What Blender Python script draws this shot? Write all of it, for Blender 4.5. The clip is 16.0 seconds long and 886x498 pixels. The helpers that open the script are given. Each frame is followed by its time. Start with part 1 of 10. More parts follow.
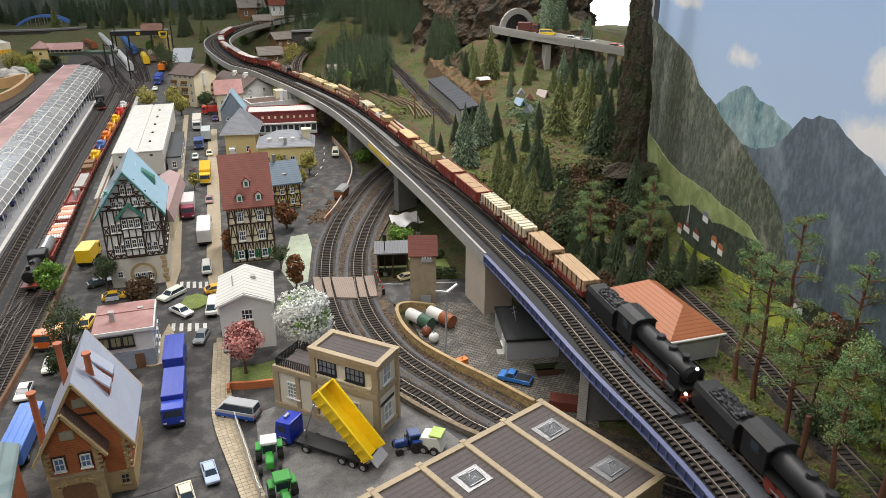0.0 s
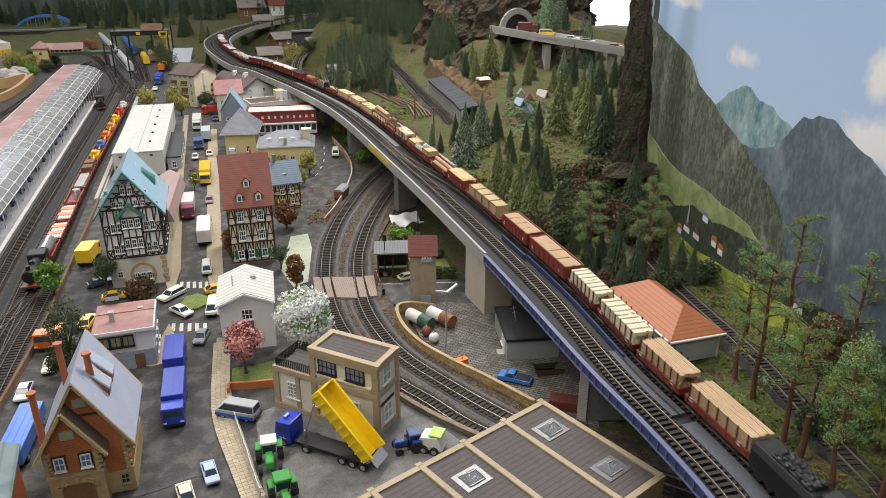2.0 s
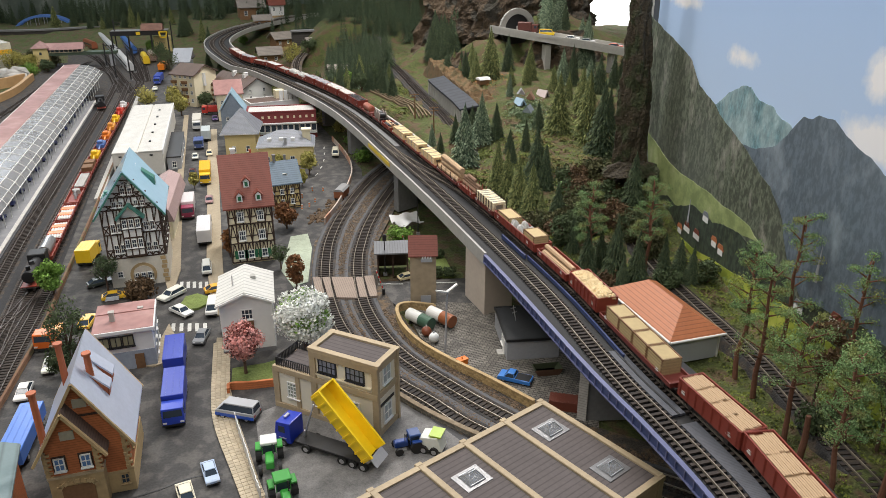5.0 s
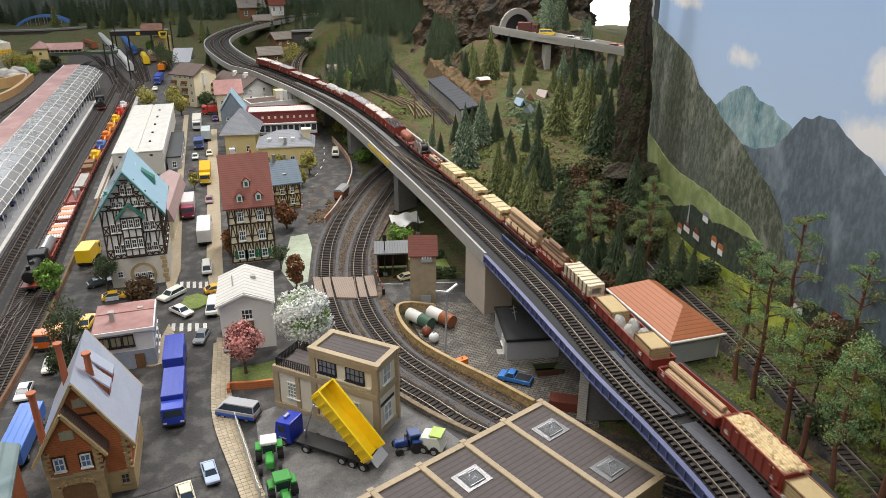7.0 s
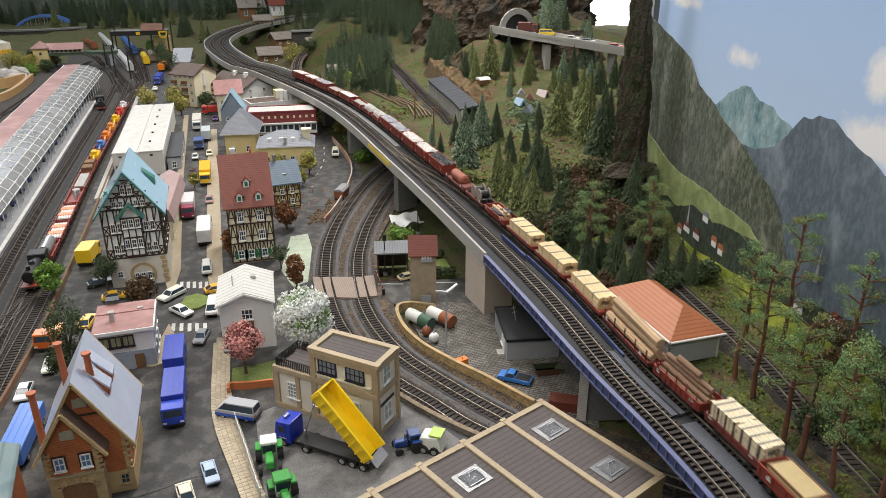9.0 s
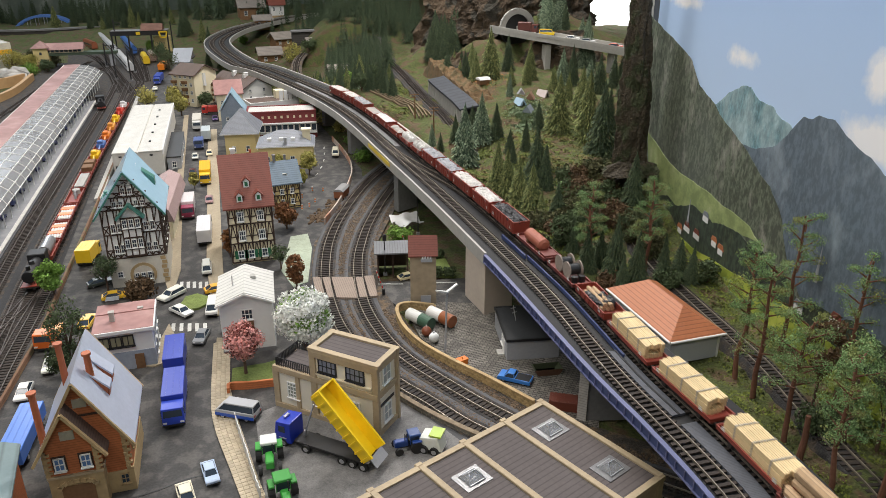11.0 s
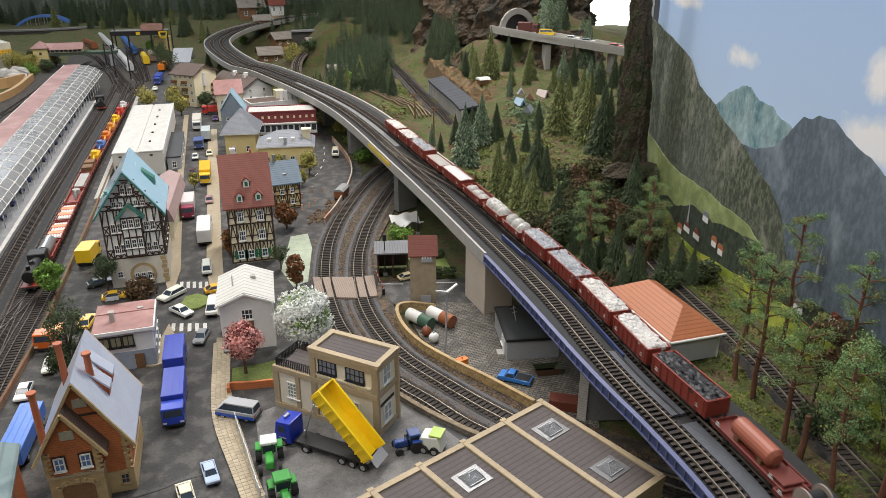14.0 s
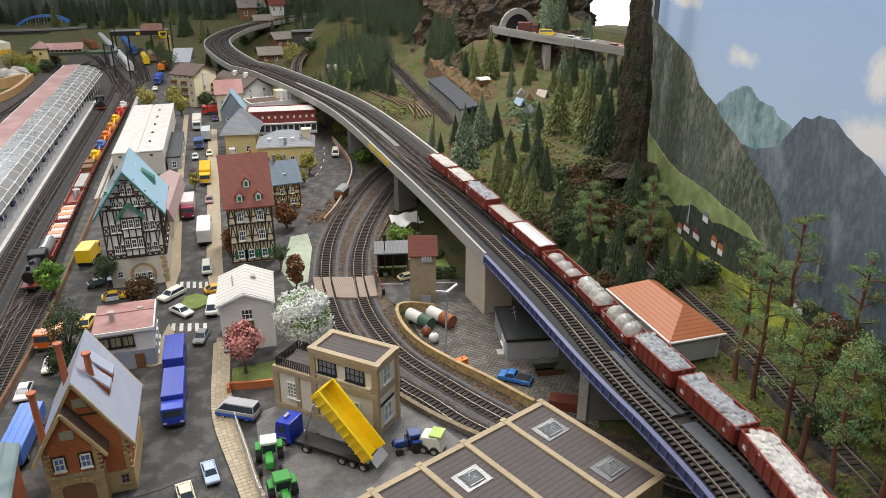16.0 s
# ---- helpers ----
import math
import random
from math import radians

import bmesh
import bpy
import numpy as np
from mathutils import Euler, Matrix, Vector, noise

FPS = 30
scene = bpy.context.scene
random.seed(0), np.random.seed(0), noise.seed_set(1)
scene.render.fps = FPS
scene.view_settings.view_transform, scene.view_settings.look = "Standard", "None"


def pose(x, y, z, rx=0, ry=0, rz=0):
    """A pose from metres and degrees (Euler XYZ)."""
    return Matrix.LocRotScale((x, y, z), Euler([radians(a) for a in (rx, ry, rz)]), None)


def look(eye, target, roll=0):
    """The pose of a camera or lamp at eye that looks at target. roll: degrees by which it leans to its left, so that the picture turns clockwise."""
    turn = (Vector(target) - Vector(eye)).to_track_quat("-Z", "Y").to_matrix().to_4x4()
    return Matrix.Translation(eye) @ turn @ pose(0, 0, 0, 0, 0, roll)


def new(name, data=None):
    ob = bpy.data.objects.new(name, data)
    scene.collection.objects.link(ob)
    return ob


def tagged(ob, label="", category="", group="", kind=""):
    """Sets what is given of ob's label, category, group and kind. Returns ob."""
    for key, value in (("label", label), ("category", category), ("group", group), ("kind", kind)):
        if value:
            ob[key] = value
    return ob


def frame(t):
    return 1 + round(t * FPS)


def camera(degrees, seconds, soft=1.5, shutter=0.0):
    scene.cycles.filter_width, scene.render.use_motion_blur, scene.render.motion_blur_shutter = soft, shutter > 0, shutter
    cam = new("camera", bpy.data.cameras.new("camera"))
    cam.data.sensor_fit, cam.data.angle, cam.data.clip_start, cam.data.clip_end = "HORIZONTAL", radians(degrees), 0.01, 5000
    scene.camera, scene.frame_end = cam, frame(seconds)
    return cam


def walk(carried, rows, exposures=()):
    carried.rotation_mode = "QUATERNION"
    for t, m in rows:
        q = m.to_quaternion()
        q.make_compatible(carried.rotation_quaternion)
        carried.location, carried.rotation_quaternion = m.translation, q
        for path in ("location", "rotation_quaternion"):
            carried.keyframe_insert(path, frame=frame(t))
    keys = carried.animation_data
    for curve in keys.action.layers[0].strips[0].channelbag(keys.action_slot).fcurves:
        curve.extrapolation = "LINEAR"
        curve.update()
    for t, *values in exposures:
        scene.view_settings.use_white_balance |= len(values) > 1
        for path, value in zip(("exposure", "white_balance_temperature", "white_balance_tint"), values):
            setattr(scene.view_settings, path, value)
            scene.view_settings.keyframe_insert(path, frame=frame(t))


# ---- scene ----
# camera: standing still beside the layout, above the town
cam = camera(62.578, 16.0, soft=0.6, shutter=0.5)
EYE = (0.0, 0.0, 0.6)
AIM = (0.272, 0.8798, 0.2102)
walk(cam, [(0.0, look(EYE, AIM)), (16.0, look(EYE, AIM))], exposures=[(0.0, 0.0), (16.0, 0.0)])

# hall light: weak ambient from the room, fluorescent fittings overhead, two added fill lamps, a window at the far end
world = bpy.data.worlds.new("hall")
scene.world = world
world.use_nodes = True
world.node_tree.nodes["Background"].inputs[0].default_value = (0.82, 0.9, 1.0, 1)
world.node_tree.nodes["Background"].inputs[1].default_value = 0.075


def area(name, at, to, sx, sy, watts, col):
    d = bpy.data.lights.new(name, "AREA")
    d.shape, d.size, d.size_y, d.energy, d.color = "RECTANGLE", sx, sy, watts, col
    ob = new(name, d)
    ob.matrix_world = look(at, to)
    return ob


area("ceiling_lamp_light", (0.1, 0.9, 2.2), (0.0, 1.1, 0), 0.3, 1.2, 12, (1.0, 0.955, 0.895))
# unseen fill from behind the camera, added to brighten walls that face it
area("ceiling_lamp_light", (-0.15, -0.75, 1.75), (0.0, 1.9, 0.1), 1.4, 0.3, 8, (1.0, 0.95, 0.88))
area("ceiling_lamp_light", (0.75, 2.5, 2.3), (-0.1, 1.9, 0), 0.3, 1.6, 76, (1.0, 0.958, 0.925))
area("ceiling_lamp_light", (-0.9, 4.2, 2.4), (-0.2, 3.2, 0), 0.4, 1.6, 28, (1.0, 0.955, 0.895))
# unseen fill from the left, added to lift the backdrop and left-facing fronts
area("ceiling_lamp_light", (-0.85, 0.5, 1.85), (0.1, 1.3, 0.0), 0.3, 1.4, 20, (1.0, 0.955, 0.9))
area("window_light", (-1.5, 6.0, 2.2), (0.0, 1.6, 0), 2.2, 1.2, 42, (0.78, 0.89, 1.0))


# ---------------------------------------------------------------- materials
def mat(name, col, rough=0.6, metal=0.0, var=0.18, scale=260.0, bump=0.15, rand=0.1, island=0.0, rows=0.0, rowdir="Z", glow=0.0,
        alpha=1.0, second=None, mix=0.5, dist=0.0006):
    m = bpy.data.materials.new(name)
    m.use_nodes = True
    nt, n = m.node_tree, m.node_tree.nodes
    bs = n["Principled BSDF"]
    tc = n.new("ShaderNodeTexCoord")
    big, fine = n.new("ShaderNodeTexNoise"), n.new("ShaderNodeTexNoise")
    big.inputs["Scale"].default_value, fine.inputs["Scale"].default_value = scale / 7, scale
    big.inputs["Detail"].default_value, fine.inputs["Detail"].default_value = 4, 5
    for t in (big, fine):
        nt.links.new(tc.outputs["Object"], t.inputs["Vector"])
    add = n.new("ShaderNodeMath")
    add.operation = "ADD"
    nt.links.new(big.outputs["Fac"], add.inputs[0])
    nt.links.new(fine.outputs["Fac"], add.inputs[1])
    value = add.outputs[0]
    info = n.new("ShaderNodeObjectInfo") if not island else n.new("ShaderNodeNewGeometry")
    k = n.new("ShaderNodeMath")
    k.operation = "MULTIPLY_ADD"
    nt.links.new(info.outputs["Random" if not island else "Random Per Island"], k.inputs[0])
    k.inputs[1].default_value = (island or rand) * 3
    nt.links.new(value, k.inputs[2])
    ramp = n.new("ShaderNodeMapRange")
    ramp.inputs["From Min"].default_value, ramp.inputs["From Max"].default_value = 0.7, 1.3 + (island or rand) * 3
    ramp.inputs["To Min"].default_value, ramp.inputs["To Max"].default_value = 1 - var, 1 + var
    nt.links.new(k.outputs[0], ramp.inputs["Value"])
    base = n.new("ShaderNodeMix")
    base.data_type, base.blend_type = "RGBA", "MIX"
    base.inputs["A"].default_value = (*col, 1)
    base.inputs["B"].default_value = (*(second or col), 1)
    sel = n.new("ShaderNodeMapRange")
    sel.inputs["From Min"].default_value, sel.inputs["From Max"].default_value = 0.62 - mix * 0.25, 0.72 - mix * 0.25
    nt.links.new(big.outputs["Fac"], sel.inputs["Value"])
    nt.links.new(sel.outputs[0], base.inputs["Factor"])
    mul = n.new("ShaderNodeVectorMath")
    mul.operation = "SCALE"
    nt.links.new(base.outputs["Result"], mul.inputs[0])
    nt.links.new(ramp.outputs[0], mul.inputs["Scale"])
    nt.links.new(mul.outputs[0], bs.inputs["Base Color"])
    bs.inputs["Roughness"].default_value, bs.inputs["Metallic"].default_value = rough, metal
    if alpha < 1:
        bs.inputs["Alpha"].default_value = alpha
    if glow:
        bs.inputs["Emission Color"].default_value, bs.inputs["Emission Strength"].default_value = (*col, 1), glow
    height = fine.outputs["Fac"]
    if rows:
        sx = n.new("ShaderNodeSeparateXYZ")
        nt.links.new(tc.outputs["Object"], sx.inputs[0])
        fr = n.new("ShaderNodeMath")
        fr.operation = "PINGPONG"
        fr.inputs[1].default_value = rows / 2
        nt.links.new(sx.outputs[rowdir], fr.inputs[0])
        lift = n.new("ShaderNodeMapRange")
        lift.inputs["From Max"].default_value = rows * 0.18
        nt.links.new(fr.outputs[0], lift.inputs["Value"])
        both = n.new("ShaderNodeMath")
        both.operation = "MULTIPLY_ADD"
        nt.links.new(lift.outputs[0], both.inputs[0])
        both.inputs[1].default_value = 1.6
        nt.links.new(fine.outputs["Fac"], both.inputs[2])
        height = both.outputs[0]
        dirt = n.new("ShaderNodeMapRange")
        dirt.inputs["To Min"].default_value = 0.62
        nt.links.new(lift.outputs[0], dirt.inputs["Value"])
        mul2 = n.new("ShaderNodeVectorMath")
        mul2.operation = "SCALE"
        nt.links.new(mul.outputs[0], mul2.inputs[0])
        nt.links.new(dirt.outputs[0], mul2.inputs["Scale"])
        nt.links.new(mul2.outputs[0], bs.inputs["Base Color"])
    if bump:
        b = n.new("ShaderNodeBump")
        b.inputs["Strength"].default_value, b.inputs["Distance"].default_value = bump, dist
        nt.links.new(height, b.inputs["Height"])
        nt.links.new(b.outputs["Normal"], bs.inputs["Normal"])
    return m


def glass_mat(name, col, rough=0.06, through_=0.0):
    m = bpy.data.materials.new(name)
    m.use_nodes = True
    bs = m.node_tree.nodes["Principled BSDF"]
    bs.inputs["Base Color"].default_value = (*col, 1)
    bs.inputs["Roughness"].default_value = rough
    bs.inputs["Transmission Weight"].default_value = through_
    return m


ASPHALT = mat("asphalt", (0.055, 0.053, 0.052), 0.75, var=0.45, scale=300, bump=0.4, second=(0.088, 0.083, 0.077), mix=0.55)
def sett_mat(name, a, b, joint, width, height):
    """Small paving setts with sunken joints and mottled stones."""
    m = bpy.data.materials.new(name)
    m.use_nodes = True
    nt, n = m.node_tree, m.node_tree.nodes
    tc, br, t = n.new("ShaderNodeTexCoord"), n.new("ShaderNodeTexBrick"), n.new("ShaderNodeTexNoise")
    nt.links.new(tc.outputs["Object"], br.inputs["Vector"])
    nt.links.new(tc.outputs["Object"], t.inputs["Vector"])
    t.inputs["Scale"].default_value, t.inputs["Detail"].default_value = 40, 6
    br.inputs["Color1"].default_value, br.inputs["Color2"].default_value, br.inputs["Mortar"].default_value = (*a, 1), (*b, 1), (*joint, 1)
    br.inputs["Scale"].default_value, br.inputs["Brick Width"].default_value, br.inputs["Row Height"].default_value = 1.0, width, height
    br.inputs["Mortar Size"].default_value, br.inputs["Mortar Smooth"].default_value = height * 0.13, 0.3
    span, mul, bump = n.new("ShaderNodeMapRange"), n.new("ShaderNodeVectorMath"), n.new("ShaderNodeBump")
    span.inputs["From Min"].default_value, span.inputs["From Max"].default_value = 0.3, 0.7
    span.inputs["To Min"].default_value, span.inputs["To Max"].default_value = 0.65, 1.3
    nt.links.new(t.outputs["Fac"], span.inputs["Value"])
    mul.operation = "SCALE"
    nt.links.new(br.outputs["Color"], mul.inputs[0])
    nt.links.new(span.outputs[0], mul.inputs["Scale"])
    nt.links.new(mul.outputs[0], n["Principled BSDF"].inputs["Base Color"])
    n["Principled BSDF"].inputs["Roughness"].default_value = 0.85
    bump.invert = True
    bump.inputs["Strength"].default_value, bump.inputs["Distance"].default_value = 0.8, 0.001
    nt.links.new(br.outputs["Fac"], bump.inputs["Height"])
    nt.links.new(bump.outputs["Normal"], n["Principled BSDF"].inputs["Normal"])
    return m


SETTS = sett_mat("sett_paving", (0.2, 0.185, 0.16), (0.13, 0.12, 0.105), (0.05, 0.045, 0.04), 0.0085, 0.0048)
TILES = mat("pavement_tiles", (0.36, 0.30, 0.21), 0.8, rows=0.005, rowdir="Y", var=0.15)
KERB = mat("kerb_stone", (0.33, 0.32, 0.3), 0.8)
PAINT_W = mat("road_paint", (0.55, 0.55, 0.52), 0.7, var=0.25)
TURF = mat("turf", (0.07, 0.085, 0.022), 0.95, var=0.85, scale=200, second=(0.075, 0.05, 0.026), mix=0.55, bump=0.9, dist=0.004)
LAWN = mat("lawn", (0.17, 0.22, 0.06), 0.95, var=0.4, scale=300, bump=0.8, dist=0.002)
GRAVEL = mat("ballast", (0.085, 0.072, 0.06), 0.9, var=0.7, scale=420, bump=1.0, dist=0.003, second=(0.13, 0.09, 0.055), mix=0.5)
GRAVEL_D = mat("dark_ballast", (0.045, 0.042, 0.041), 0.9, var=0.7, scale=420, bump=0.9, dist=0.002, second=(0.065, 0.05, 0.036))
EARTH = mat("earth", (0.13, 0.085, 0.05), 0.95, var=0.4, bump=0.7)
ROCK = mat("rock", (0.085, 0.058, 0.034), 0.9, var=0.75, scale=130, second=(0.035, 0.032, 0.024), bump=1.0, dist=0.009)
RUST = mat("sleeper_brown", (0.032, 0.023, 0.018), 0.8, var=0.4)
RAIL = mat("rail_steel", (0.26, 0.225, 0.18), 0.38, metal=0.3, var=0.2)
RAIL_D = mat("dull_rail_steel", (0.12, 0.1, 0.09), 0.5, metal=0.6, var=0.2)
SHOULDER = mat("grey_roadbed", (0.08, 0.08, 0.085), 0.7, var=0.25, scale=120)
DECK = mat("bridge_deck", (0.02, 0.02, 0.021), 0.75, var=0.25, scale=180)
CONC = mat("concrete", (0.42, 0.41, 0.38), 0.8, var=0.14, scale=160)
CONC_D = mat("dark_concrete", (0.2, 0.2, 0.2), 0.8, var=0.2, scale=160)
PIER = mat("pier_render", (0.52, 0.45, 0.38), 0.85, var=0.1, scale=120)
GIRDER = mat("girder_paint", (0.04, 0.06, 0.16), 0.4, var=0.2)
# paler than the web, for flanges and stiffeners
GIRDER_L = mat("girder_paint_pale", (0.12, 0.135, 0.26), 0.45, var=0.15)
WHITE = mat("white_render", (0.74, 0.74, 0.72), 0.7, var=0.06, scale=150)
CREAM = mat("cream_render", (0.78, 0.70, 0.5), 0.7, var=0.08, scale=150)
BEIGE = mat("beige_trim", (0.42, 0.33, 0.21), 0.65, var=0.16, scale=180)
YELLOW_W = mat("yellow_render", (0.68, 0.55, 0.26), 0.7, var=0.1)
GREY_W = mat("grey_render", (0.34, 0.35, 0.37), 0.75, var=0.1)
TAN_W = mat("weathered_tan_render", (0.34, 0.27, 0.18), 0.85, var=0.3, scale=90, second=(0.22, 0.18, 0.13))
BRICK_O = mat("orange_brick", (0.5, 0.16, 0.055), 0.75, var=0.2, rows=0.0032, rowdir="Z")
BRICK_P = mat("pale_brick", (0.42, 0.30, 0.15), 0.85, var=0.35, rows=0.004, rowdir="Z", scale=300)
STONE = mat("sandstone", (0.42, 0.3, 0.15), 0.8, var=0.3, scale=140)
STONE_W = mat("stone_wall", (0.27, 0.21, 0.14), 0.9, var=0.4, scale=160, rows=0.006)
TIMBER = mat("dark_timber", (0.05, 0.028, 0.018), 0.7, var=0.3)
WOOD = mat("brown_wood", (0.19, 0.10, 0.045), 0.7, var=0.3)
WOOD_L = mat("pale_lumber", (0.72, 0.55, 0.3), 0.7, var=0.18, rows=0.003, rowdir="Y", rand=0.15)
WOOD_W = mat("bleached_lumber", (0.82, 0.7, 0.48), 0.7, var=0.15, rows=0.003, rowdir="Y")
LOG = mat("log_bark", (0.42, 0.26, 0.13), 0.85, var=0.3, island=0.2)
LOG_D = mat("dark_log_bark", (0.22, 0.13, 0.08), 0.85, var=0.35, island=0.25)
ROOF_R = mat("red_brown_tiles", (0.2, 0.055, 0.035), 0.6, var=0.15, rows=0.0035)
ROOF_PINK = mat("faded_pink_roofing", (0.33, 0.17, 0.155), 0.6, var=0.3, scale=70, second=(0.38, 0.22, 0.2))
ROOF_O = mat("orange_tiles", (0.44, 0.155, 0.065), 0.5, var=0.12, rows=0.0034)
ROOF_G = mat("grey_slate", (0.22, 0.235, 0.265), 0.5, var=0.15, rows=0.003)
ROOF_B = mat("blue_slate", (0.12, 0.17, 0.22), 0.45, var=0.2, rows=0.004)
# window glare on glossy slate is put into this pale blue base colour
ROOF_C = mat("glossy_pale_blue_slate", (0.4, 0.6, 0.74), 0.16, var=0.06, scale=120, bump=0.1)
ROOF_S = mat("silver_grey_slate", (0.46, 0.5, 0.6), 0.32, var=0.1, scale=200, bump=0.15)
ROOF_T = mat("teal_grey_roofing", (0.16, 0.23, 0.24), 0.4, var=0.1, rows=0.006)
ROOF_GREEN = mat("green_eaves", (0.06, 0.2, 0.16), 0.5, var=0.15)
ROOF_BR = mat("brown_roof", (0.1, 0.065, 0.05), 0.7, var=0.2, rows=0.003)
ROOF_W = mat("white_roof", (0.6, 0.59, 0.55), 0.6, var=0.14, rows=0.012, rowdir="Y")
FELT = mat("grey_roofing_felt", (0.095, 0.079, 0.076), 0.8, var=0.2, rows=0.0075, rowdir="Y", scale=200)
BLACKROOF = mat("black_roofing_felt", (0.035, 0.037, 0.04), 0.6, var=0.2)
GLASS = glass_mat("dark_window_glass", (0.04, 0.055, 0.075), 0.08)
CLEAR = glass_mat("clear_plastic", (0.8, 0.82, 0.84), 0.2, 0.75)
FRAME_W = mat("white_window_frame", (0.75, 0.75, 0.72), 0.5, var=0.05)
GREEN_P = mat("green_shutter_paint", (0.02, 0.13, 0.06), 0.5)
BLACK = mat("black_plastic", (0.018, 0.018, 0.019), 0.45, var=0.25)
LOCO = mat("sooty_black", (0.011, 0.011, 0.012), 0.55, var=0.3)
REDFRAME = mat("red_frame_paint", (0.24, 0.04, 0.024), 0.5, var=0.2)
WAGON = mat("red_brown_wagon_paint", (0.235, 0.042, 0.026), 0.5, var=0.2, rand=0.15)
WAGON_D = mat("dark_wagon_paint", (0.15, 0.03, 0.022), 0.55, var=0.2, rand=0.15)
UNDER = mat("underframe", (0.028, 0.023, 0.02), 0.7, var=0.3)
TYRE = mat("rubber", (0.018, 0.018, 0.018), 0.7)
CHROME = mat("bright_metal", (0.6, 0.6, 0.62), 0.3, metal=0.8)
COAL = mat("coal", (0.025, 0.025, 0.028), 0.5, var=0.6, island=0.3)
LIME = mat("white_lump_stone", (0.6, 0.58, 0.55), 0.8, var=0.2, island=0.15)
RUBBLE = mat("grey_rubble", (0.34, 0.35, 0.37), 0.8, var=0.35, island=0.3)
TARP = mat("grey_tarpaulin", (0.36, 0.34, 0.31), 0.5, var=0.15)
GLOW = mat("lit_lamp", (1.0, 0.9, 0.6), 0.4, glow=6, bump=0)


# colours of paint, made once each
PAINTS = {}


def paint(r, g, b, rough=0.32):
    key = (r, g, b, rough)
    if key not in PAINTS:
        PAINTS[key] = mat("gloss_paint", (r, g, b), rough, var=0.07, scale=120, bump=0.03)
    return PAINTS[key]


# ---------------------------------------------------------------- mesh kit
class Mesh:
    """Collects faces; put() links them as one object."""

    def __init__(self):
        self.v, self.f = [], []

    def add(self, vs, fs):
        n = len(self.v)
        self.v += [tuple(p) for p in vs]
        self.f += [tuple(n + i for i in f) for f in fs]
        return self

    def box(self, x, y, z, sx, sy, sz, rz=0.0, m=None, c=0.0):
        """A box with its base's centre at x, y, z; c chamfers its upright and upper edges."""
        a, b = sx / 2, sy / 2
        if c:
            ring = [(a - c, -b), (a, -b + c), (a, b - c), (a - c, b), (-a + c, b), (-a, b - c), (-a, -b + c), (-a + c, -b)]
            top = [(p * (a - c) / a, q * (b - c) / b) for p, q in ring]
            vs = [(p, q, 0) for p, q in ring] + [(p, q, sz - c) for p, q in ring] + [(p, q, sz) for p, q in top]
            fs = [tuple(range(7, -1, -1)), tuple(range(16, 24))]
            for k in (0, 8):
                fs += [(k + i, k + (i + 1) % 8, k + 8 + (i + 1) % 8, k + 8 + i) for i in range(8)]
        else:
            vs = [(i * a, j * b, k) for k in (0, sz) for i, j in ((-1, -1), (1, -1), (1, 1), (-1, 1))]
            fs = [(3, 2, 1, 0), (4, 5, 6, 7), (0, 1, 5, 4), (1, 2, 6, 5), (2, 3, 7, 6), (3, 0, 4, 7)]
        w = Matrix.Translation((x, y, z)) @ Matrix.Rotation(radians(rz), 4, "Z")
        if m is not None:
            w = w @ m
        return self.add([w @ Vector(p) for p in vs], fs)

    def beam(self, p, q, w, h=None):
        """A square bar from p to q."""
        p, q = Vector(p), Vector(q)
        d = q - p
        m = Matrix.Translation(p) @ d.to_track_quat("Z", "Y").to_matrix().to_4x4()
        h = h or w
        vs = [m @ Vector((i * w / 2, j * h / 2, k)) for k in (0, d.length) for i, j in ((-1, -1), (1, -1), (1, 1), (-1, 1))]
        return self.add(vs, [(3, 2, 1, 0), (4, 5, 6, 7), (0, 1, 5, 4), (1, 2, 6, 5), (2, 3, 7, 6), (3, 0, 4, 7)])

    def tube(self, p, q, r, r2=None, n=10):
        p, q = Vector(p), Vector(q)
        d = q - p
        m = Matrix.Translation(p) @ d.to_track_quat("Z", "Y").to_matrix().to_4x4()
        r2 = r if r2 is None else r2
        vs = [m @ Vector((rr * math.cos(2 * math.pi * i / n), rr * math.sin(2 * math.pi * i / n), k)) for k, rr in ((0, r), (d.length, r2)) for i in range(n)]
        fs = [tuple(range(n - 1, -1, -1)), tuple(range(n, 2 * n))] + [(i, (i + 1) % n, n + (i + 1) % n, n + i) for i in range(n)]
        return self.add(vs, fs)

    def prism(self, poly, z0, z1, m=None):
        """Polygon of x, y drawn out from z0 to z1."""
        n = len(poly)
        vs = [(x, y, z0) for x, y in poly] + [(x, y, z1) for x, y in poly]
        if m is not None:
            vs = [m @ Vector(p) for p in vs]
        area2 = sum(poly[i][0] * poly[(i + 1) % n][1] - poly[(i + 1) % n][0] * poly[i][1] for i in range(n))
        fs = [tuple(range(n - 1, -1, -1)), tuple(range(n, 2 * n))] + [(i, (i + 1) % n, n + (i + 1) % n, n + i) for i in range(n)]
        if area2 < 0:
            fs = [f[::-1] for f in fs]
        return self.add(vs, fs)

    def profile(self, poly, y0, y1):
        """Polygon of x, z drawn out along y."""
        m = Matrix(((1, 0, 0, 0), (0, 0, 1, 0), (0, 1, 0, 0), (0, 0, 0, 1)))
        return self.prism(poly, y0, y1, m)

    def side(self, poly, x0, x1):
        """Polygon of y, z drawn out along x."""
        m = Matrix(((0, 0, 1, 0), (1, 0, 0, 0), (0, 1, 0, 0), (0, 0, 0, 1)))
        return self.prism(poly, x0, x1, m)

